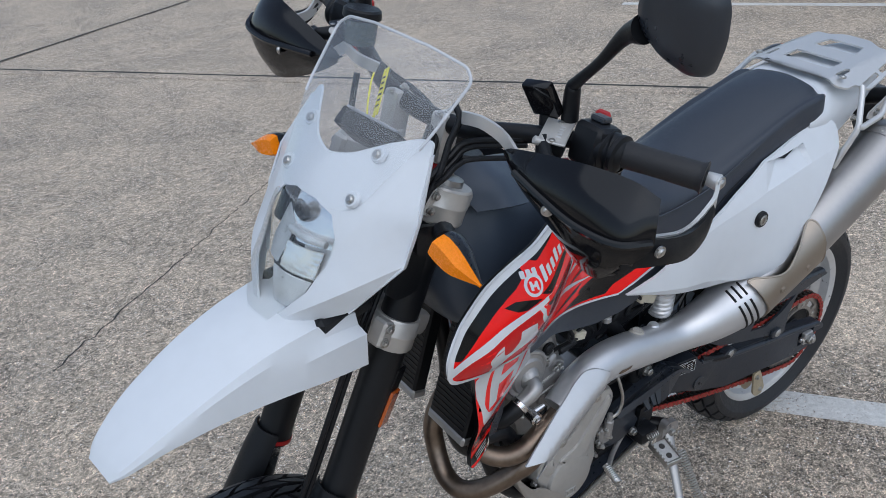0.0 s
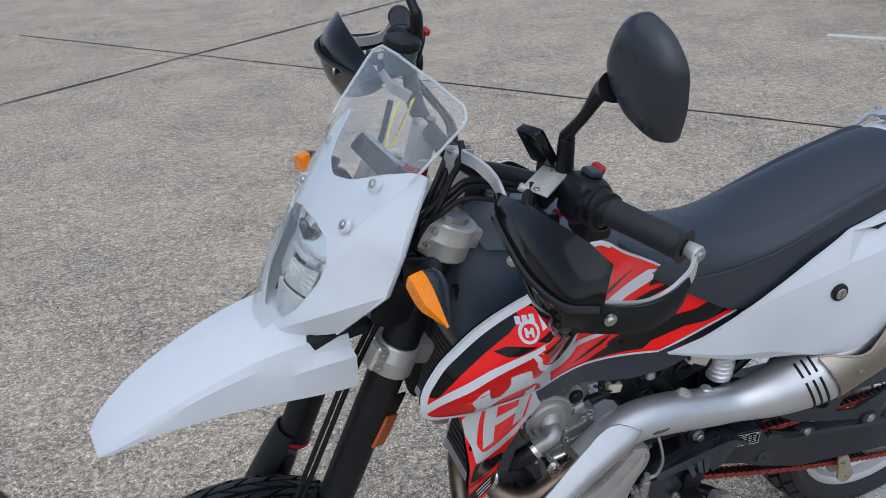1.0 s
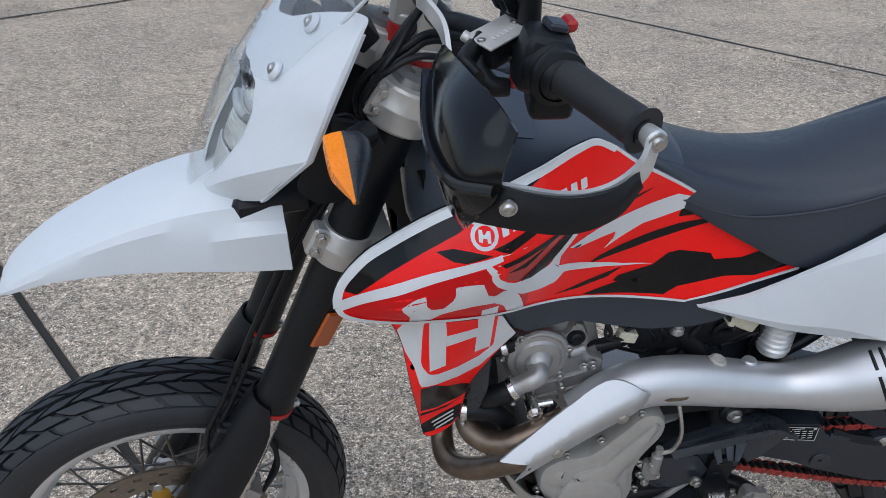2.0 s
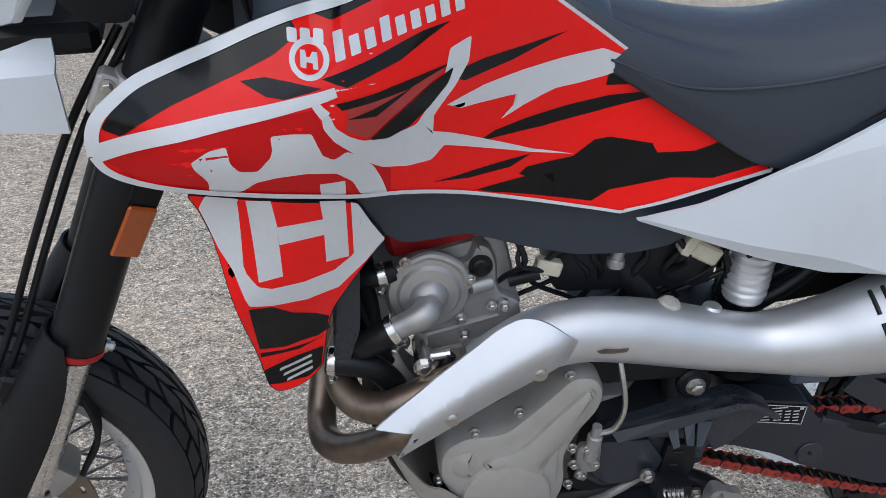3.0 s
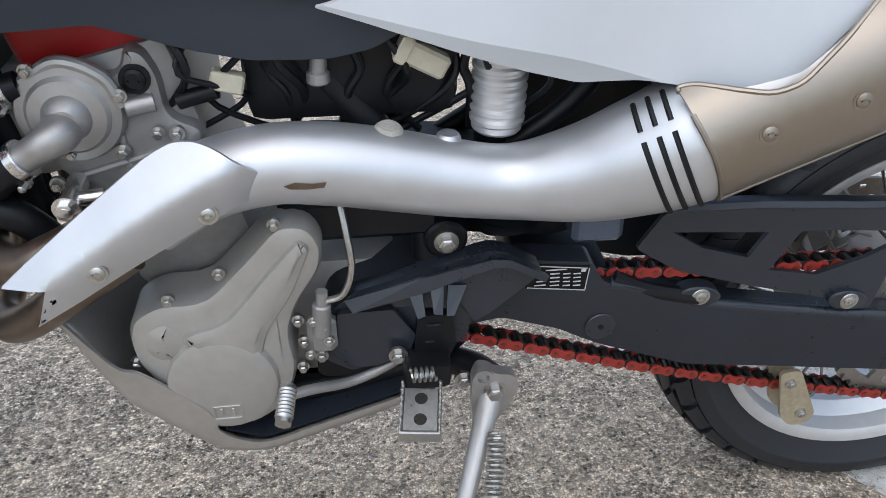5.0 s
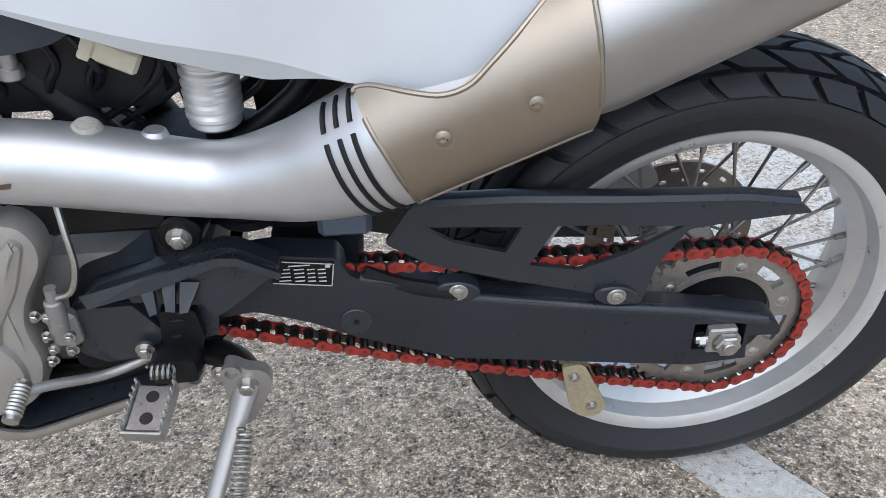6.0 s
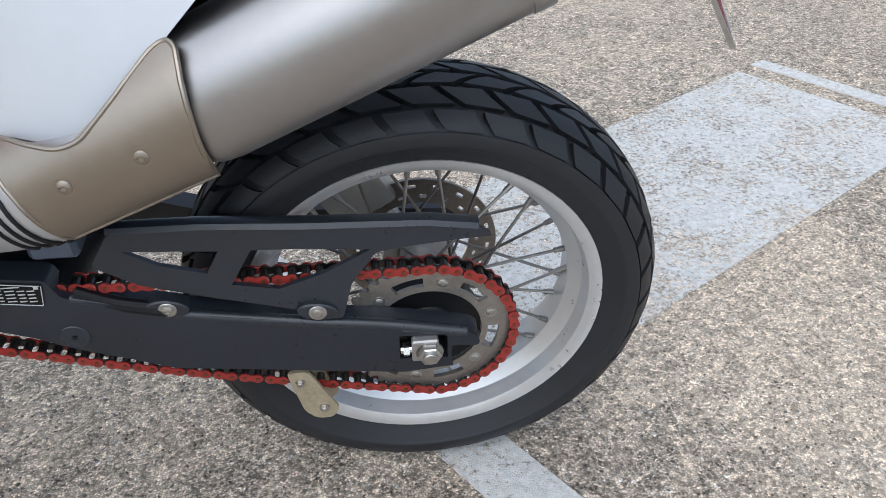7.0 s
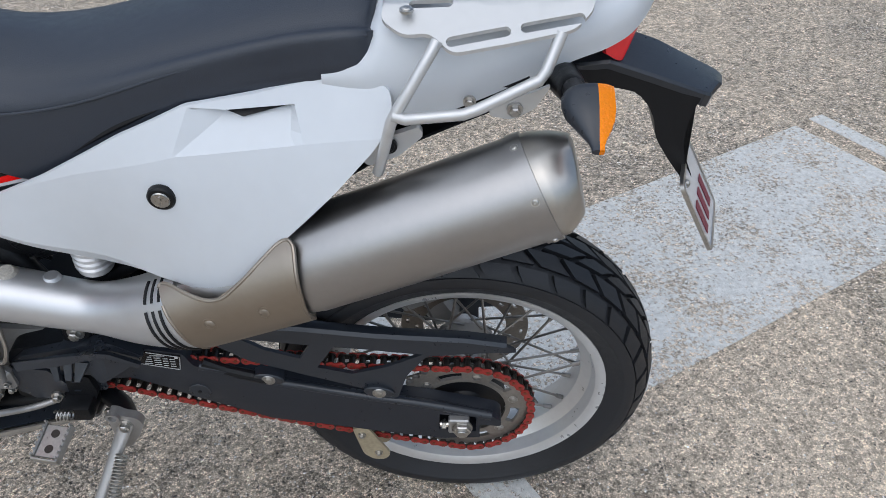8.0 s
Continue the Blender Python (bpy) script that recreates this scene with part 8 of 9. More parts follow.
# the right half of the bar is bent back
BENT = Matrix.Translation((-0.31, 0, 0)) @ Matrix.Rotation(radians(-8.6), 4, "Z") @ Matrix.Translation((0.31, 0, 0))
RIGHT = STEER @ BENT
bar = bar + [tuple(BENT @ Vector((x, -y, z))) for x, y, z in reversed(bar[:-1])]
bm = B()
tube(bm, bar, [0.011, 0.011, 0.011, 0.012, 0.0135, 0.014, 0.014, 0.014, 0.0135, 0.012, 0.011, 0.011, 0.011], 20, 6)
handlebar = part("handlebar", bm, BLACK, bike, "black tapered handlebar", m=STEER)
for s in (-1, 1):
    hold = STEER if s < 0 else RIGHT
    g0, g1 = Vector((-0.231, s * 0.41, 1.1868)), Vector((-0.262, s * 0.305, 1.189))
    bm = B()
    ps, rs = [], []
    for k in range(25):
        f = k / 24
        ps.append(g0.lerp(g1, f))
        rs.append(0.0168 + (0.0004 if k % 2 else 0) + (0.0032 if k in (0, 23, 24) else 0) + 0.002 * abs(f - 0.5))
    tube(bm, ps, rs, 24, 0)
    part("grip", bm, material("grip_rubber", (0.02, 0.02, 0.022), 0.65, bump=0.4, bump_scale=900), handlebar, "ribbed black rubber grip", m=hold)
    bm = B()
    sw_c = Vector((-0.267, s * 0.272, 1.188))
    box(bm, (0.048, 0.05, 0.058), Matrix.Translation(sw_c) @ Matrix.Rotation(radians(15), 4, "Y") @ Matrix.Rotation(radians(s * 12), 4, "Z"), 0.014, 3)
    cyl(bm, sw_c + Vector((0.0, s * 0.02, 0)), sw_c + Vector((0.008, s * 0.04, -0.002)), 0.026, 0.023, 24, 0.003)
    box(bm, (0.042, 0.046, 0.034), Matrix.Translation(sw_c + Vector((0.006, s * 0.01, -0.032))) @ Matrix.Rotation(radians(s * 12), 4, "Z"), 0.01, 3)
    part("switch_block", bm, BLACK, handlebar, "black switch block", m=hold)
    bm = B()
    box(bm, (0.012, 0.02, 0.012), Matrix.Translation(sw_c + Vector((0.03, s * -0.014, 0.026))), 0.003)
    part("red_button", bm, REDPLASTIC, handlebar, "red kill switch button", m=hold)
    bm = B()
    box(bm, (0.02, 0.022, 0.008), Matrix.Translation(sw_c + Vector((0.012, s * -0.004, 0.031))) @ Matrix.Rotation(radians(15), 4, "Y"), 0.002)
    part("rocker_switch", bm, GREYBLACK, handlebar, m=hold)
    bm = B()
    lathe(bm, [(0.0275, -0.004), (0.0275, 0.004), (0.0235, 0.007), (0.0235, 0.014), (0.0265, 0.0165), (0.0265, 0.0215), (0.021, 0.024)], 28, "y", sw_c + Vector((0.002, 0.0, -0.001)))
    for v in bm.verts:
        v.co.y = sw_c.y + s * (v.co.y - sw_c.y + 0.018)
    part("grip_collar", bm, BLACK, handlebar, "stepped black grip collar", m=hold)
    # lever
    bm = B()
    tube(bm, [(-0.312, s * 0.225, 1.19), (-0.335, s * 0.25, 1.183), (-0.333, s * 0.262, 1.181), (-0.331, s * 0.272, 1.18), (-0.33, s * 0.28, 1.18)], [0.009, 0.0085, 0.007, 0.0065, 0.006], 12, 5, flat=1.3)
    part("lever", bm, BLACK, handlebar, "black hand lever", m=hold)
    # perch with reservoir
    bm = B()
    lid_m = Matrix.Translation((-0.297, s * 0.232, 1.2)) @ Matrix.Rotation(radians(-9), 4, "Y") @ Matrix.Rotation(radians(s * -24), 4, "Z") @ Matrix.Rotation(radians(s * -6), 4, "X")
    box(bm, (0.052, 0.036, 0.0035), lid_m, 0.001)
    perch = part("perch_lid", bm, CLAMP if s < 0 else BLACK, handlebar, "stainless reservoir lid with stamped letters", m=hold)
    for dx in range(5):
        bm = B()
        box(bm, (0.0028, 0.006, 0.0006), lid_m @ Matrix.Translation((-0.012 + 0.0055 * dx, s * 0.006, 0.0021)))
        part("stamped_bar", bm, TEXTMAT, perch, m=hold)
    bm = B()
    box(bm, (0.044, 0.03, 0.024), lid_m @ Matrix.Translation((0, 0, -0.015)), 0.005, 2)
    tube(bm, [(-0.312, s * 0.226, 1.186), (-0.318, s * 0.236, 1.17), (-0.308, s * 0.248, 1.155), (-0.29, s * 0.252, 1.152)], [0.011, 0.012, 0.011, 0.009], 12, 4)
    part("lever_perch", bm, BLACK, handlebar, "black lever perch", m=hold)
    bm = B()
    cyl(bm, (-0.329, s * 0.222, 1.197), (-0.31, s * 0.238, 1.186), 0.0055, 0.0055, 16, 0.001)
    part("cable_adjuster", bm, CLAMP, handlebar, "bare alloy cable adjuster", m=hold)
    for dx in (-0.021, 0.021):
        bolt("lid_screw", hold @ lid_m @ Vector((dx, 0, 0.002)), hold.to_3x3() @ Vector((0, 0, 1)), 0.003, 0.0015, STEEL, handlebar, "dome")
    bm = B()
    box(bm, (0.013, 0.013, 0.013), Matrix.Translation((-0.279, s * 0.24, 1.151)) @ Matrix.Rotation(0.5, 4, "X"), 0.003)
    part("adjuster_knob", bm, REDPLASTIC, handlebar, "small red adjuster", m=hold)
    # hand guard: alloy strap, gloss shell, screws, bar-end clamp
    bm = B()
    strap = [(-0.322, s * 0.10, 1.178), (-0.345, s * 0.117, 1.192), (-0.345, s * 0.15, 1.197), (-0.336, s * 0.178, 1.184), (-0.338, s * 0.21, 1.165), (-0.35, s * 0.27, 1.15), (-0.36, s * 0.34, 1.138), (-0.366, s * 0.392, 1.144), (-0.346, s * 0.418, 1.151), (-0.302, s * 0.428, 1.142), (-0.264, s * 0.429, 1.144), (-0.24, s * 0.431, 1.162), (-0.229, s * 0.427, 1.187)]
    pts = spline(strap, 6)
    loops = []
    for i, p in enumerate(pts):
        d_ = (pts[min(i + 1, len(pts) - 1)] - pts[max(i - 1, 0)]).normalized()
        up_ = Vector((0, 0, 1)) - d_ * d_.z
        up_.normalize()
        sd = d_.cross(up_)
        loops.append([p + up_ * 0.0085 + sd * 0.0025, p + up_ * 0.0085 - sd * 0.0025, p - up_ * 0.0085 - sd * 0.0025, p - up_ * 0.0085 + sd * 0.0025])
    skin(bm, loops)
    strap_ob = part("hand_guard", bm, RACKMAT, bike, "alloy hand guard strap with a gloss black shell", 30, m=hold)
    bm = B()
    rows = [
        [(-0.335, 0.180, 1.170), (-0.343, 0.215, 1.184), (-0.352, 0.270, 1.202), (-0.356, 0.330, 1.216), (-0.352, 0.385, 1.219), (-0.345, 0.418, 1.208)],
        [(-0.338, 0.183, 1.168), (-0.356, 0.220, 1.172), (-0.371, 0.278, 1.180), (-0.381, 0.338, 1.186), (-0.376, 0.394, 1.186), (-0.356, 0.426, 1.182)],
        [(-0.341, 0.186, 1.164), (-0.362, 0.225, 1.158), (-0.379, 0.285, 1.154), (-0.390, 0.343, 1.150), (-0.388, 0.400, 1.152), (-0.362, 0.430, 1.158)],
        [(-0.340, 0.190, 1.160), (-0.357, 0.228, 1.142), (-0.370, 0.287, 1.124), (-0.382, 0.342, 1.110), (-0.384, 0.388, 1.116), (-0.370, 0.424, 1.142)],
        [(-0.337, 0.192, 1.156), (-0.346, 0.230, 1.130), (-0.354, 0.285, 1.102), (-0.364, 0.335, 1.083), (-0.370, 0.370, 1.083), (-0.376, 0.402, 1.116)],
    ]
    rows = [[(x, s * y, z) for x, y, z in r] for r in rows]
    shell(bm, grid(rows, 6, 5), 0.003, s < 0)
    part("guard_shell", bm, GLOSSBLACK, strap_ob, "gloss black hand guard shell", 60, m=hold)
    bm = B()
    tube(bm, [(x - 0.003, y, z + 0.006) for x, y, z in (rows[2][1], rows[2][2], rows[2][3], rows[2][4], rows[2][5])], 0.005, 8, 6)
    part("shell_rib", bm, GLOSSBLACK, strap_ob, m=hold)
    bm = B()
    upper = [(-0.374, 0.4, 1.162), (-0.346, 0.43, 1.161), (-0.302, 0.439, 1.1525), (-0.264, 0.437, 1.153), (-0.242, 0.433, 1.166)]
    lower = [(-0.38, 0.404, 1.12), (-0.347, 0.437, 1.128), (-0.302, 0.445, 1.12), (-0.26, 0.442, 1.127), (-0.237, 0.436, 1.15)]
    shell(bm, grid([[(x, s * y, z) for x, y, z in r] for r in (upper, [((a[0] + b[0]) / 2 - 0.002, (a[1] + b[1]) / 2 + 0.003, (a[2] + b[2]) / 2) for a, b in zip(upper, lower)], lower)], 5, 3), 0.009, s < 0)
    part("strap_cover", bm, BLACK, strap_ob, "black plastic strap cover", m=hold)
    for x, y, z in ((-0.37, 0.401, 1.148), (-0.354, 0.446, 1.15), (-0.374, 0.297, 1.151)):
        bolt("guard_screw", hold @ Vector((x - 0.012 if y < 0.41 else x, s * (y if y < 0.41 else y - 0.01), z)), hold.to_3x3() @ Vector((-0.8 if y < 0.41 else -0.2, s * (0.6 if y < 0.41 else 1), 0)), 0.0052, 0.004, STEEL, strap_ob, "dome")
    bm = B()
    cyl(bm, (-0.23, s * 0.41, 1.187), (-0.2285, s * 0.429, 1.187), 0.0085, 0.0105, 20, 0.002)
    part("bar_end", bm, RACKMAT, strap_ob, m=hold)
    bolt("bar_end_bolt", hold @ Vector((-0.2285, s * 0.43, 1.187)), hold.to_3x3() @ Vector((0, s, 0)), 0.006, 0.004, STEEL, strap_ob, "dome")
    # bar riser with red rubber
    bm = B()
    cyl(bm, (-0.336, s * 0.05, 1.04), (-0.33, s * 0.05, 1.064), 0.021, 0.02, 24, 0.002)
    part("riser_foot", bm, CLAMP, handlebar, m=STEER)
    bm = B()
    cyl(bm, (-0.33, s * 0.05, 1.064), (-0.323, s * 0.05, 1.092), 0.0185, 0.0185, 24, 0.002)
    part("riser_rubber", bm, REDPLASTIC, handlebar, "red handlebar damper", m=STEER)
    bm = B()
    cyl(bm, (-0.323, s * 0.05, 1.092), (-0.32, s * 0.05, 1.106), 0.02, 0.019, 24, 0.002)
    box(bm, (0.034, 0.03, 0.07), Matrix.Translation((-0.316, s * 0.05, 1.128)) @ Matrix.Rotation(radians(14), 4, "Y"), 0.006, 2)
    part("bar_clamp", bm, CLAMP, handlebar, "alloy handlebar clamp", m=STEER)
    for dx in (-0.012, 0.012):
        bolt("clamp_screw", STEER @ Vector((-0.31 + dx, s * 0.05, 1.162)), STEER.to_3x3() @ Vector((0.2, 0, 1)), 0.005, 0.005, STEEL, handlebar)
# mirrors
mir = [(-0.379, 1.432), (-0.414, 1.419), (-0.437, 1.39), (-0.436, 1.347), (-0.424, 1.308), (-0.403, 1.302), (-0.365, 1.316), (-0.34, 1.341), (-0.331, 1.368), (-0.342, 1.396), (-0.358, 1.422)]
mo = rounded(mir, 0.014, 4)
mc = Vector((sum(p.x for p in mo) / len(mo), sum(p.y for p in mo) / len(mo)))


def mirror_x(y, z):
    return -0.232 + 0.12 * (y - mc.x) * -1 - 0.1 * (z - mc.y)


for s in (-1, 1):
    mm = Matrix.Translation((0, 0, -0.008)) if s < 0 else RIGHT @ FLIP @ STEER.inverted()
    bm = B()
    loops = []
    for f, dx in ((1.0, 0.006), (1.0, 0.0), (0.96, -0.008), (0.84, -0.016), (0.6, -0.022), (0.25, -0.025)):
        loops.append([(mirror_x(*(mc + (p - mc) * f)) + dx, *(mc + (p - mc) * f)) for p in mo])
    skin(bm, loops)
    mirror_ob = part("mirror", bm, GREYBLACK, bike, "black plastic rear-view mirror on a stalk", 50, m=mm)
    bm = B()
    skin(bm, [[(mirror_x(*(mc + (p - mc) * 0.93)) + 0.0062, *(mc + (p - mc) * 0.93)) for p in mo], [(mirror_x(*(mc + (p - mc) * 0.93)) + 0.0082, *(mc + (p - mc) * 0.93)) for p in mo]])
    part("mirror_glass", bm, material("mirror_glass", (0.9, 0.9, 0.9), 0.02, 1.0, vary=0.01, rvary=0.01), mirror_ob, "mirror glass", m=mm)
    bm = B()
    tube(bm, [(-0.23, -0.228, 1.195), (-0.231, -0.231, 1.237), (-0.232, -0.238, 1.249), (-0.236, -0.277, 1.286), (-0.242, -0.318, 1.33), (-0.245, -0.345, 1.345)], [0.0115, 0.0105, 0.008, 0.007, 0.0105, 0.017], 16, 5)
    part("mirror_stalk", bm, BLACK, mirror_ob, m=mm)
    bm = B()
    tube(bm, [(-0.23, -0.228, 1.19), (-0.23, -0.229, 1.212)], 0.0095, 6, 0)
    part("stalk_nut", bm, STEEL, mirror_ob, m=mm)
    if s < 0:
        bm = B()
        cyl(bm, (mirror_x(-0.41, 1.325) - 0.014, -0.41, 1.325), (mirror_x(-0.41, 1.325) - 0.018, -0.41, 1.325), 0.0035, seg=10)
        part("mirror_screw", bm, GLOSSBLACK, mirror_ob, m=mm)
# box on the bar: a gate remote in a holder
bm = B()
bm_m = Matrix.Translation((-0.288, -0.198, 1.232)) @ Matrix.Rotation(radians(8), 4, "Z") @ Matrix.Rotation(radians(-24), 4, "Y") @ Matrix.Rotation(radians(-14), 4, "X")
box(bm, (0.014, 0.042, 0.05), bm_m, 0.003, 2)
remote = part("gate_remote", bm, GLOSSBLACK, bike, "small black remote in a bar holder", m=STEER)
bm = B()
tube(bm, [(-0.27, -0.195, 1.215), (-0.272, -0.2, 1.19)], [0.011, 0.013], 12, 0)
part("holder", bm, BLACK, remote, m=STEER)
# front brake reservoir on the right
bm = B()
cyl(bm, (-0.3, 0.15, 1.2), (-0.294, 0.15, 1.238), 0.024, 0.026, 28, 0.002)
res = part("brake_reservoir", bm, material("smoke_reservoir", (0.06, 0.08, 0.08), 0.25), bike, "round brake fluid reservoir", m=STEER)
bm = B()
cyl(bm, (-0.294, 0.15, 1.237), (-0.291, 0.15, 1.253), 0.03, 0.029, 30, 0.003)
part("reservoir_cap", bm, BLACK, res, "black ribbed cap", m=STEER)
# dash, tag and cables behind the screen
bm = B()
box(bm, (0.03, 0.115, 0.06), Matrix.Translation((-0.405, -0.008, 1.14)) @ Matrix.Rotation(radians(-40), 4, "Y"), 0.006, 2)
dash = part("instrument_panel", bm, BLACK, bike, "black instrument panel", m=STEER)
bm = B()
box(bm, (0.004, 0.1, 0.016), Matrix.Translation((-0.408, -0.008, 1.168)) @ Matrix.Rotation(radians(-50), 4, "Y"), 0.001)
part("panel_edge", bm, material("grey_panel_edge", (0.3, 0.31, 0.33), 0.5), dash, m=STEER)
bm = B()
a_, b_ = Vector((-0.322, 0.062, 1.195)), Vector((-0.372, 0.032, 1.147))
dd = (b_ - a_).normalized()
sd = dd.cross(Vector((-0.9, 0.22, 0.18))).normalized()
shell(bm, [[a_ - sd * 0.008, a_ + sd * 0.008], [b_ - sd * 0.008, b_ + sd * 0.008]], 0.0006)
tag = part("key_tag", bm, YELLOW, bike, "yellow plastic tag on a loop", m=STEER)
for k in range(6):
    bm = B()
    c = a_.lerp(b_, 0.18 + 0.12 * k)
    shell(bm, [[c - sd * 0.005 + Vector((-0.0012, -0.0004, 0.0008)), c + sd * 0.005 + Vector((-0.0012, -0.0004, 0.0008))], [c + dd * 0.003 - sd * 0.005 + Vector((-0.0012, -0.0004, 0.0008)), c + dd * 0.003 + sd * 0.005 + Vector((-0.0012, -0.0004, 0.0008))]], 0.0003)
    part("print_bar", bm, BLACKDECAL, tag, m=STEER)
bm = B()
tube(bm, [b_, (-0.378, 0.035, 1.14), (-0.375, 0.045, 1.15), (-0.355, 0.06, 1.18), (-0.34, 0.07, 1.19)], 0.0014, 8, 5)
part("tag_loop", bm, YELLOW, tag, m=STEER)
cables = [
    [(-0.33, -0.085, 1.195), (-0.336, -0.1, 1.179), (-0.353, -0.1, 1.152), (-0.368, -0.105, 1.13), (-0.383, -0.11, 1.114), (-0.4, -0.1, 1.08), (-0.41, -0.08, 1.03)],
    [(-0.3, -0.19, 1.165), (-0.331, -0.12, 1.144), (-0.354, -0.11, 1.127), (-0.376, -0.11, 1.114), (-0.399, -0.11, 1.095), (-0.408, -0.1, 1.063), (-0.39, -0.06, 1.0)],
    [(-0.3, -0.185, 1.172), (-0.33, -0.115, 1.15), (-0.354, -0.105, 1.134), (-0.378, -0.104, 1.12), (-0.402, -0.1, 1.1), (-0.412, -0.09, 1.063), (-0.395, -0.05, 1.0)],
    [(-0.3, -0.2, 1.15), (-0.334, -0.13, 1.131), (-0.356, -0.12, 1.125), (-0.378, -0.12, 1.115), (-0.4, -0.105, 1.09), (-0.41, -0.09, 1.05)],
    [(-0.25, 0.2, 1.165), (-0.232, 0.157, 1.132), (-0.243, 0.085, 1.128), (-0.288, -0.003, 1.139), (-0.337, -0.057, 1.13), (-0.37, -0.07, 1.09), (-0.38, -0.06, 1.02)],
    [(-0.26, 0.2, 1.172), (-0.244, 0.15, 1.138), (-0.255, 0.08, 1.136), (-0.3, -0.005, 1.146), (-0.347, -0.057, 1.134), (-0.38, -0.07, 1.09), (-0.39, -0.06, 1.02)],
    [(-0.33, 0.12, 1.17), (-0.345, 0.115, 1.13), (-0.37, 0.1, 1.07), (-0.36, 0.08, 1.0)],
]
for k, c in enumerate(cables):
    bm = B()
    tube(bm, c, 0.0038 if k % 2 else 0.0048, 10, 6)
    part("control_cable", bm, BLACK, bike, "black control cable", m=STEER)
# brake line and its clips down the left leg, calliper
for off in (0.0, 0.014):
    bm = B()
    tube(bm, [(-0.44 - off, -0.06, 0.93), (-0.5 - off, -0.07, 0.84), (-0.56 - off, -0.075, 0.72), (-0.615 - off, -0.075, 0.6), (-0.65 - off, -0.078, 0.53), (-0.66 - off * 0.4, -0.09, 0.47), (-0.645, -0.1, 0.42), (-0.64, -0.1, 0.37)], 0.0042, 10, 6)
    part("brake_line", bm, BLACK, bike, "black brake line", m=STEER)
bm = B()
tube(bm, [(-0.64, -0.075, 0.545), (-0.615, -0.095, 0.56), (-0.6, -0.1, 0.575)], 0.008, 10, 4)
box(bm, (0.02, 0.03, 0.04), Matrix.Translation((-0.645, -0.08, 0.535)) @ Matrix.Rotation(radians(25), 4, "Y"), 0.004)
part("line_bracket", bm, BLACK, bike, m=STEER)
bm = B()
box(bm, (0.06, 0.055, 0.1), Matrix.Translation((-0.655, -0.072, 0.372)) @ Matrix.Rotation(radians(50), 4, "Y"), 0.012, 2)
box(bm, (0.03, 0.07, 0.05), Matrix.Translation((-0.67, -0.085, 0.335)) @ Matrix.Rotation(radians(50), 4, "Y"), 0.008, 2)
cal = part("front_calliper", bm, ALLOY, bike, "cast four-piston brake calliper", m=STEER)
for d_ in (-0.02, 0.02):
    bolt("calliper_bolt", STEER @ Vector((-0.655 + d_, -0.1, 0.372 - d_)), STEER.to_3x3() @ Vector((0, -1, 0)), 0.007, 0.006, STEEL, cal)
for k in range(3):
    bm = B()
    tube(bm, [(-0.615, -0.05 - 0.012 * k, 0.56), (-0.58, -0.05 - 0.012 * k, 0.5), (-0.57, -0.06 - 0.01 * k, 0.43), (-0.6, -0.08, 0.37)], 0.0036, 8, 6)
    part("brake_line", bm, BLACK, bike, m=STEER)

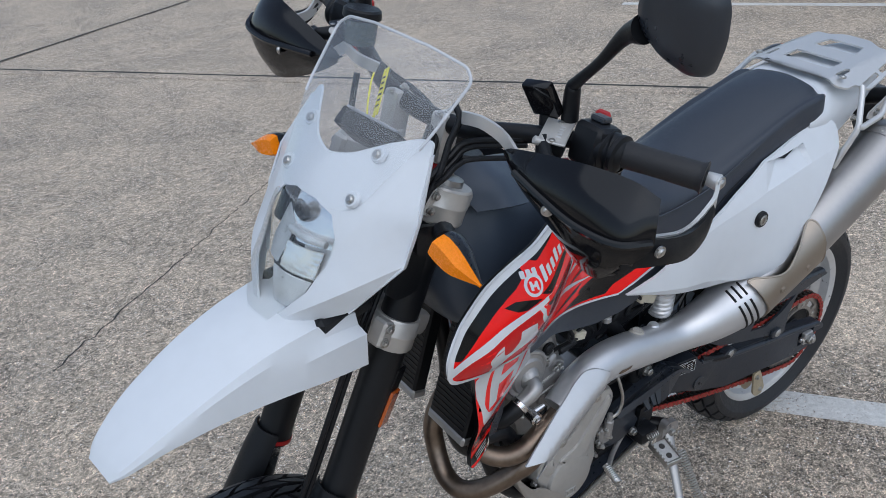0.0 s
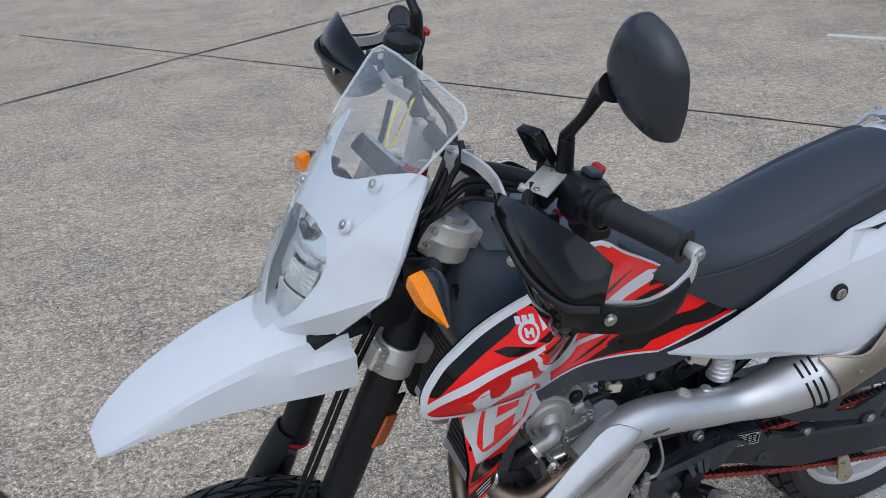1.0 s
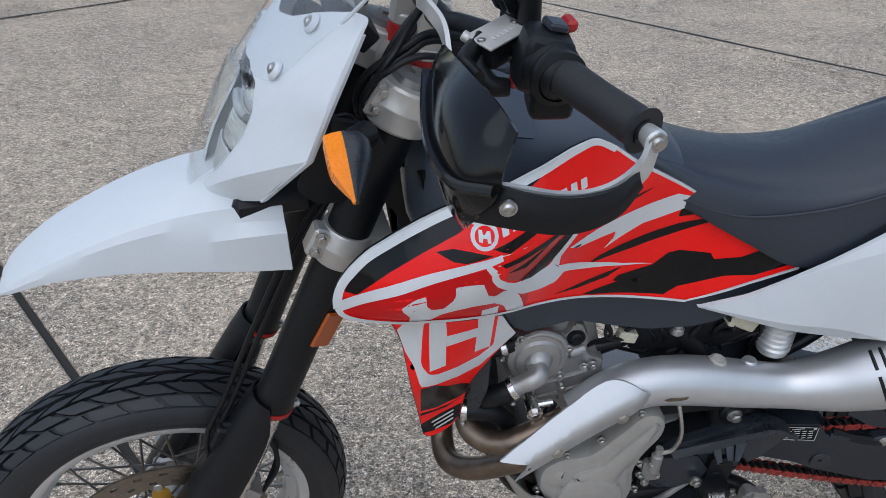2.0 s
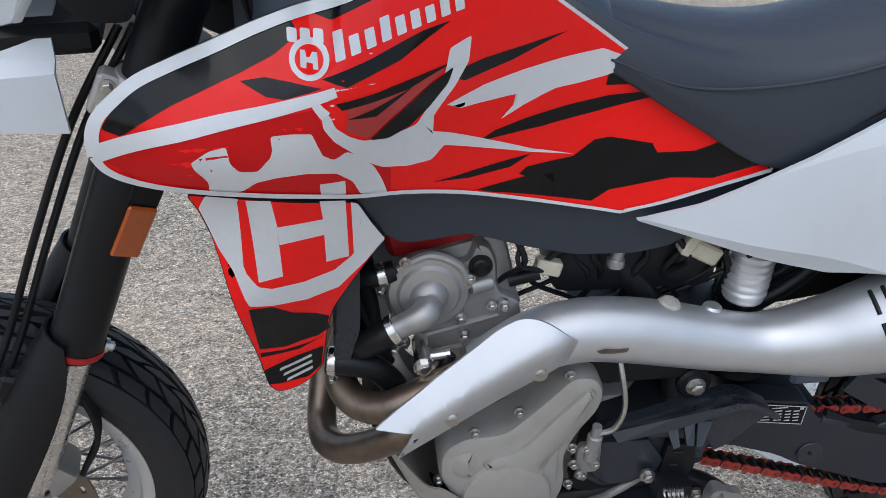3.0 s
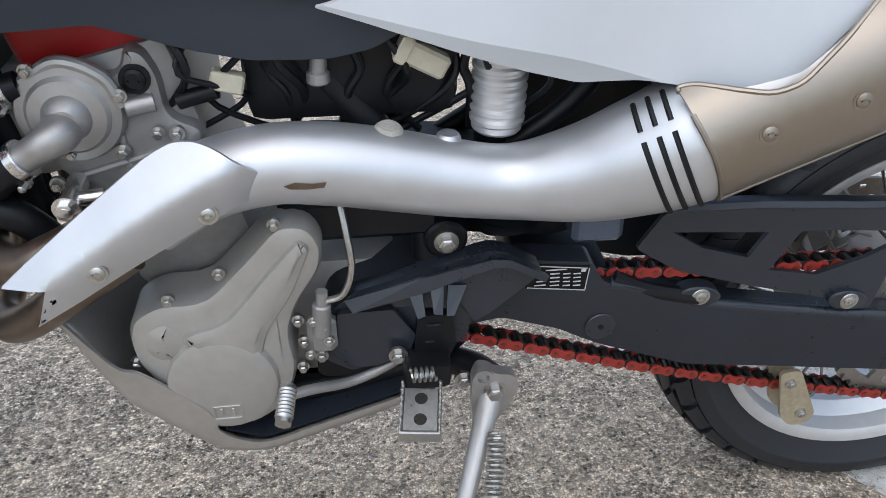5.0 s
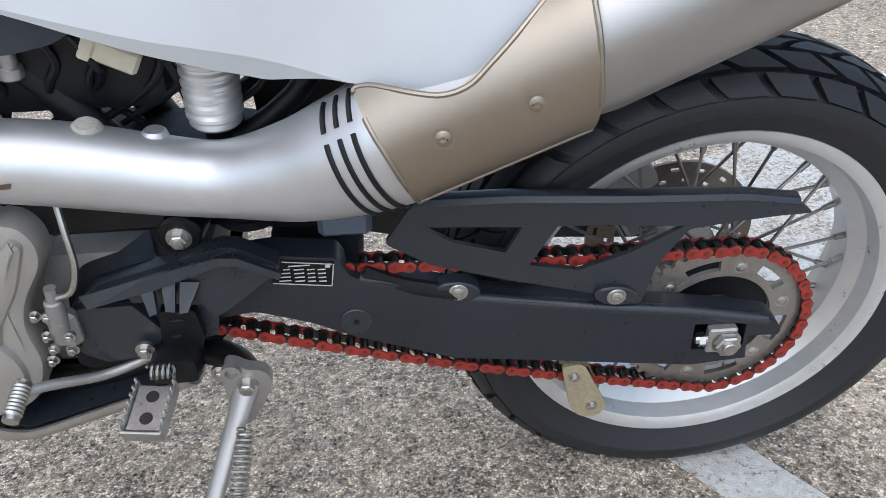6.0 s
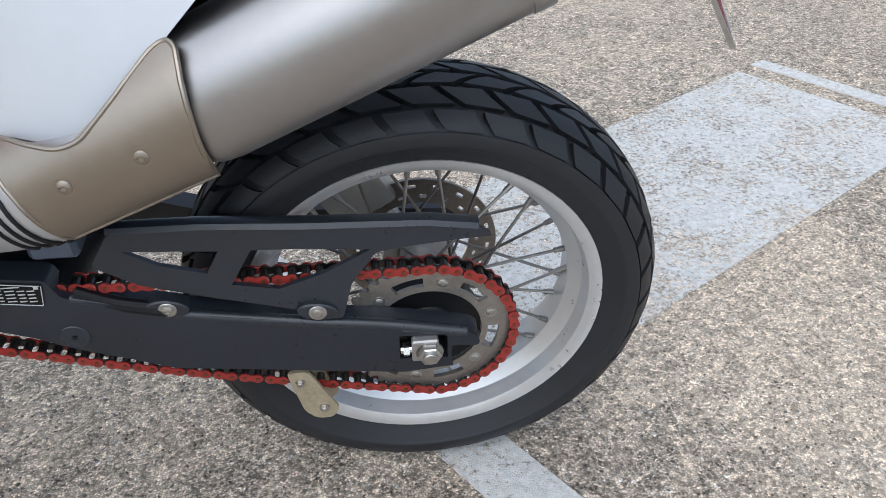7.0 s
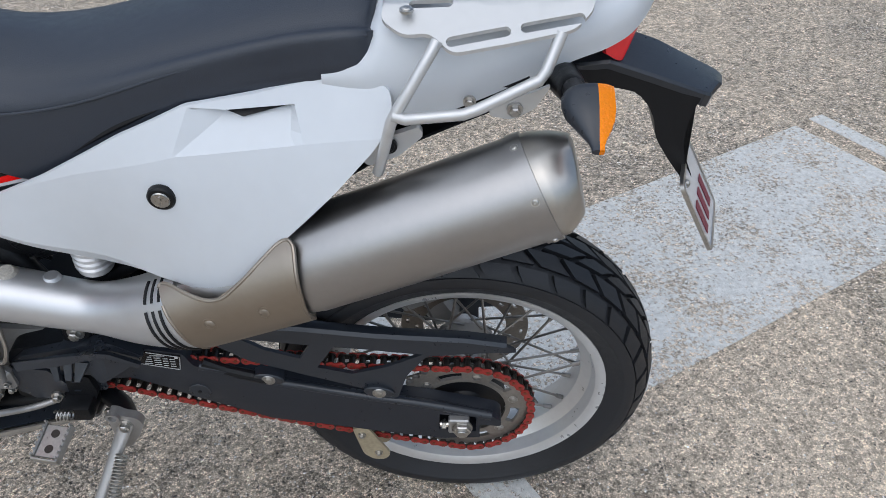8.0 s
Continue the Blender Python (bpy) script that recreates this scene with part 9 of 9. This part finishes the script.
# ---- parked cars at the far edge of the view ----
def car(at, heading, colour, label):
    """A parked car: body with arches and glass, four wheels. Its nose points along +x before turning."""
    root = new("car")
    root.matrix_world = pose(at[0], at[1], 0, 0, 0, heading)
    tagged(root, label, "car", group="parked cars")
    top = [(2.15, 0.62), (2.05, 0.78), (1.3, 0.98), (0.75, 1.4), (0.2, 1.5), (-0.9, 1.47), (-1.6, 1.15), (-2.1, 1.05), (-2.2, 0.7)]
    low = [(-2.2, 0.4), (-2.0, 0.28)]
    out = [Vector(p) for p in top + low]
    for cx in (-1.33, 1.33):
        out += [Vector((cx + 0.39 * math.cos(a), 0.31 + 0.39 * math.sin(a))) for a in (math.pi * (1 - k / 12) for k in range(13))]
        out.append(Vector((cx + 0.42, 0.24)))
    out += [Vector((2.05, 0.27)), Vector((2.18, 0.42))]
    bm = B()
    loops = []
    for y, f in ((-0.9, 0.985), (-0.89, 1.0), (-0.6, 1.01), (0, 1.015), (0.6, 1.01), (0.89, 1.0), (0.9, 0.985)):
        loops.append([(p.x * f, y * (1 if p.y < 0.95 else 1 - 0.28 * (p.y - 0.95) / 0.55), p.y if p.y < 0.95 else p.y) for p in out])
    skin(bm, loops)
    bmesh.ops.triangulate(bm, faces=[q for q in bm.faces if len(q.verts) > 4])
    part("body", bm, colour, root, "glossy dark paint", 30)
    for s in (-1, 1):
        bm = B()
        sheet(bm, rounded([(1.2, 0.99), (0.72, 1.34), (0.2, 1.42), (-0.85, 1.4), (-1.45, 1.14), (-1.2, 1.0)], 0.03), lambda x, z: -0.9 * (1 - 0.28 * max(0, z - 0.95) / 0.55) - 0.006, 0.004, 0.3)
        if s > 0:
            bm.transform(FLIP)
        part("side_window", bm, CARGLASS, root, "dark side glass")
        for cx in (-1.33, 1.33):
            bm = B()
            lathe(bm, [(0.2, 0.1), (0.3, 0.105), (0.32, 0.08), (0.325, 0), (0.32, -0.08), (0.3, -0.105), (0.2, -0.1)], 40, "y", (0, 0, 0), wrap=True)
            tyre = part("tyre", bm, RUBBER, root, "black car tyre", m=Matrix.Translation((cx, s * 0.79, 0.325)))
            bm = B()
            lathe(bm, [(0.205, 0.1), (0.225, 0.1), (0.225, -0.1), (0.205, -0.1)], 40, "y", wrap=True)
            for k in range(10):
                a = 2 * math.pi * k / 10
                d_ = Vector((math.cos(a), 0, math.sin(a)))
                tube(bm, [d_ * 0.03 + Vector((0, s * 0.075, 0)), d_ * 0.12 + Vector((0, s * 0.08, 0)), d_ * 0.215 + Vector((0, s * 0.07, 0))], [0.022, 0.018, 0.03], 8, 0)
            cyl(bm, (0, s * 0.05, 0), (0, s * 0.085, 0), 0.05, seg=20)
            part("rim", bm, RIMMAT, root, "silver multi-spoke alloy rim", m=Matrix.Translation((cx, s * 0.79, 0.325)))
            bm = B()
            cyl(bm, (0, s * 0.02, 0), (0, -s * 0.1, 0), 0.2, seg=28)
            part("brake", bm, CHAINDARK, root, m=Matrix.Translation((cx, s * 0.79, 0.325)))
    return root


def park(wheel_at, heading, wheel, side):
    """Where a car stands, so that its wheel (fore +1 or aft -1, side) touches the ground at a given place."""
    h = radians(heading)
    off = Vector((1.33 * wheel * math.cos(h) - 0.87 * side * math.sin(h), 1.33 * wheel * math.sin(h) + 0.87 * side * math.cos(h)))
    return Vector(wheel_at) - off


car(park((-2.9, 7.95), 48, 1, -1), 48, CARBODY, "dark blue parked car with silver multi-spoke wheels")
car(park((5.72, 2.92), -57, -1, -1), -57, material("black_car_paint", (0.006, 0.006, 0.007), 0.15, coat=1.0), "black parked car with silver alloy wheels")
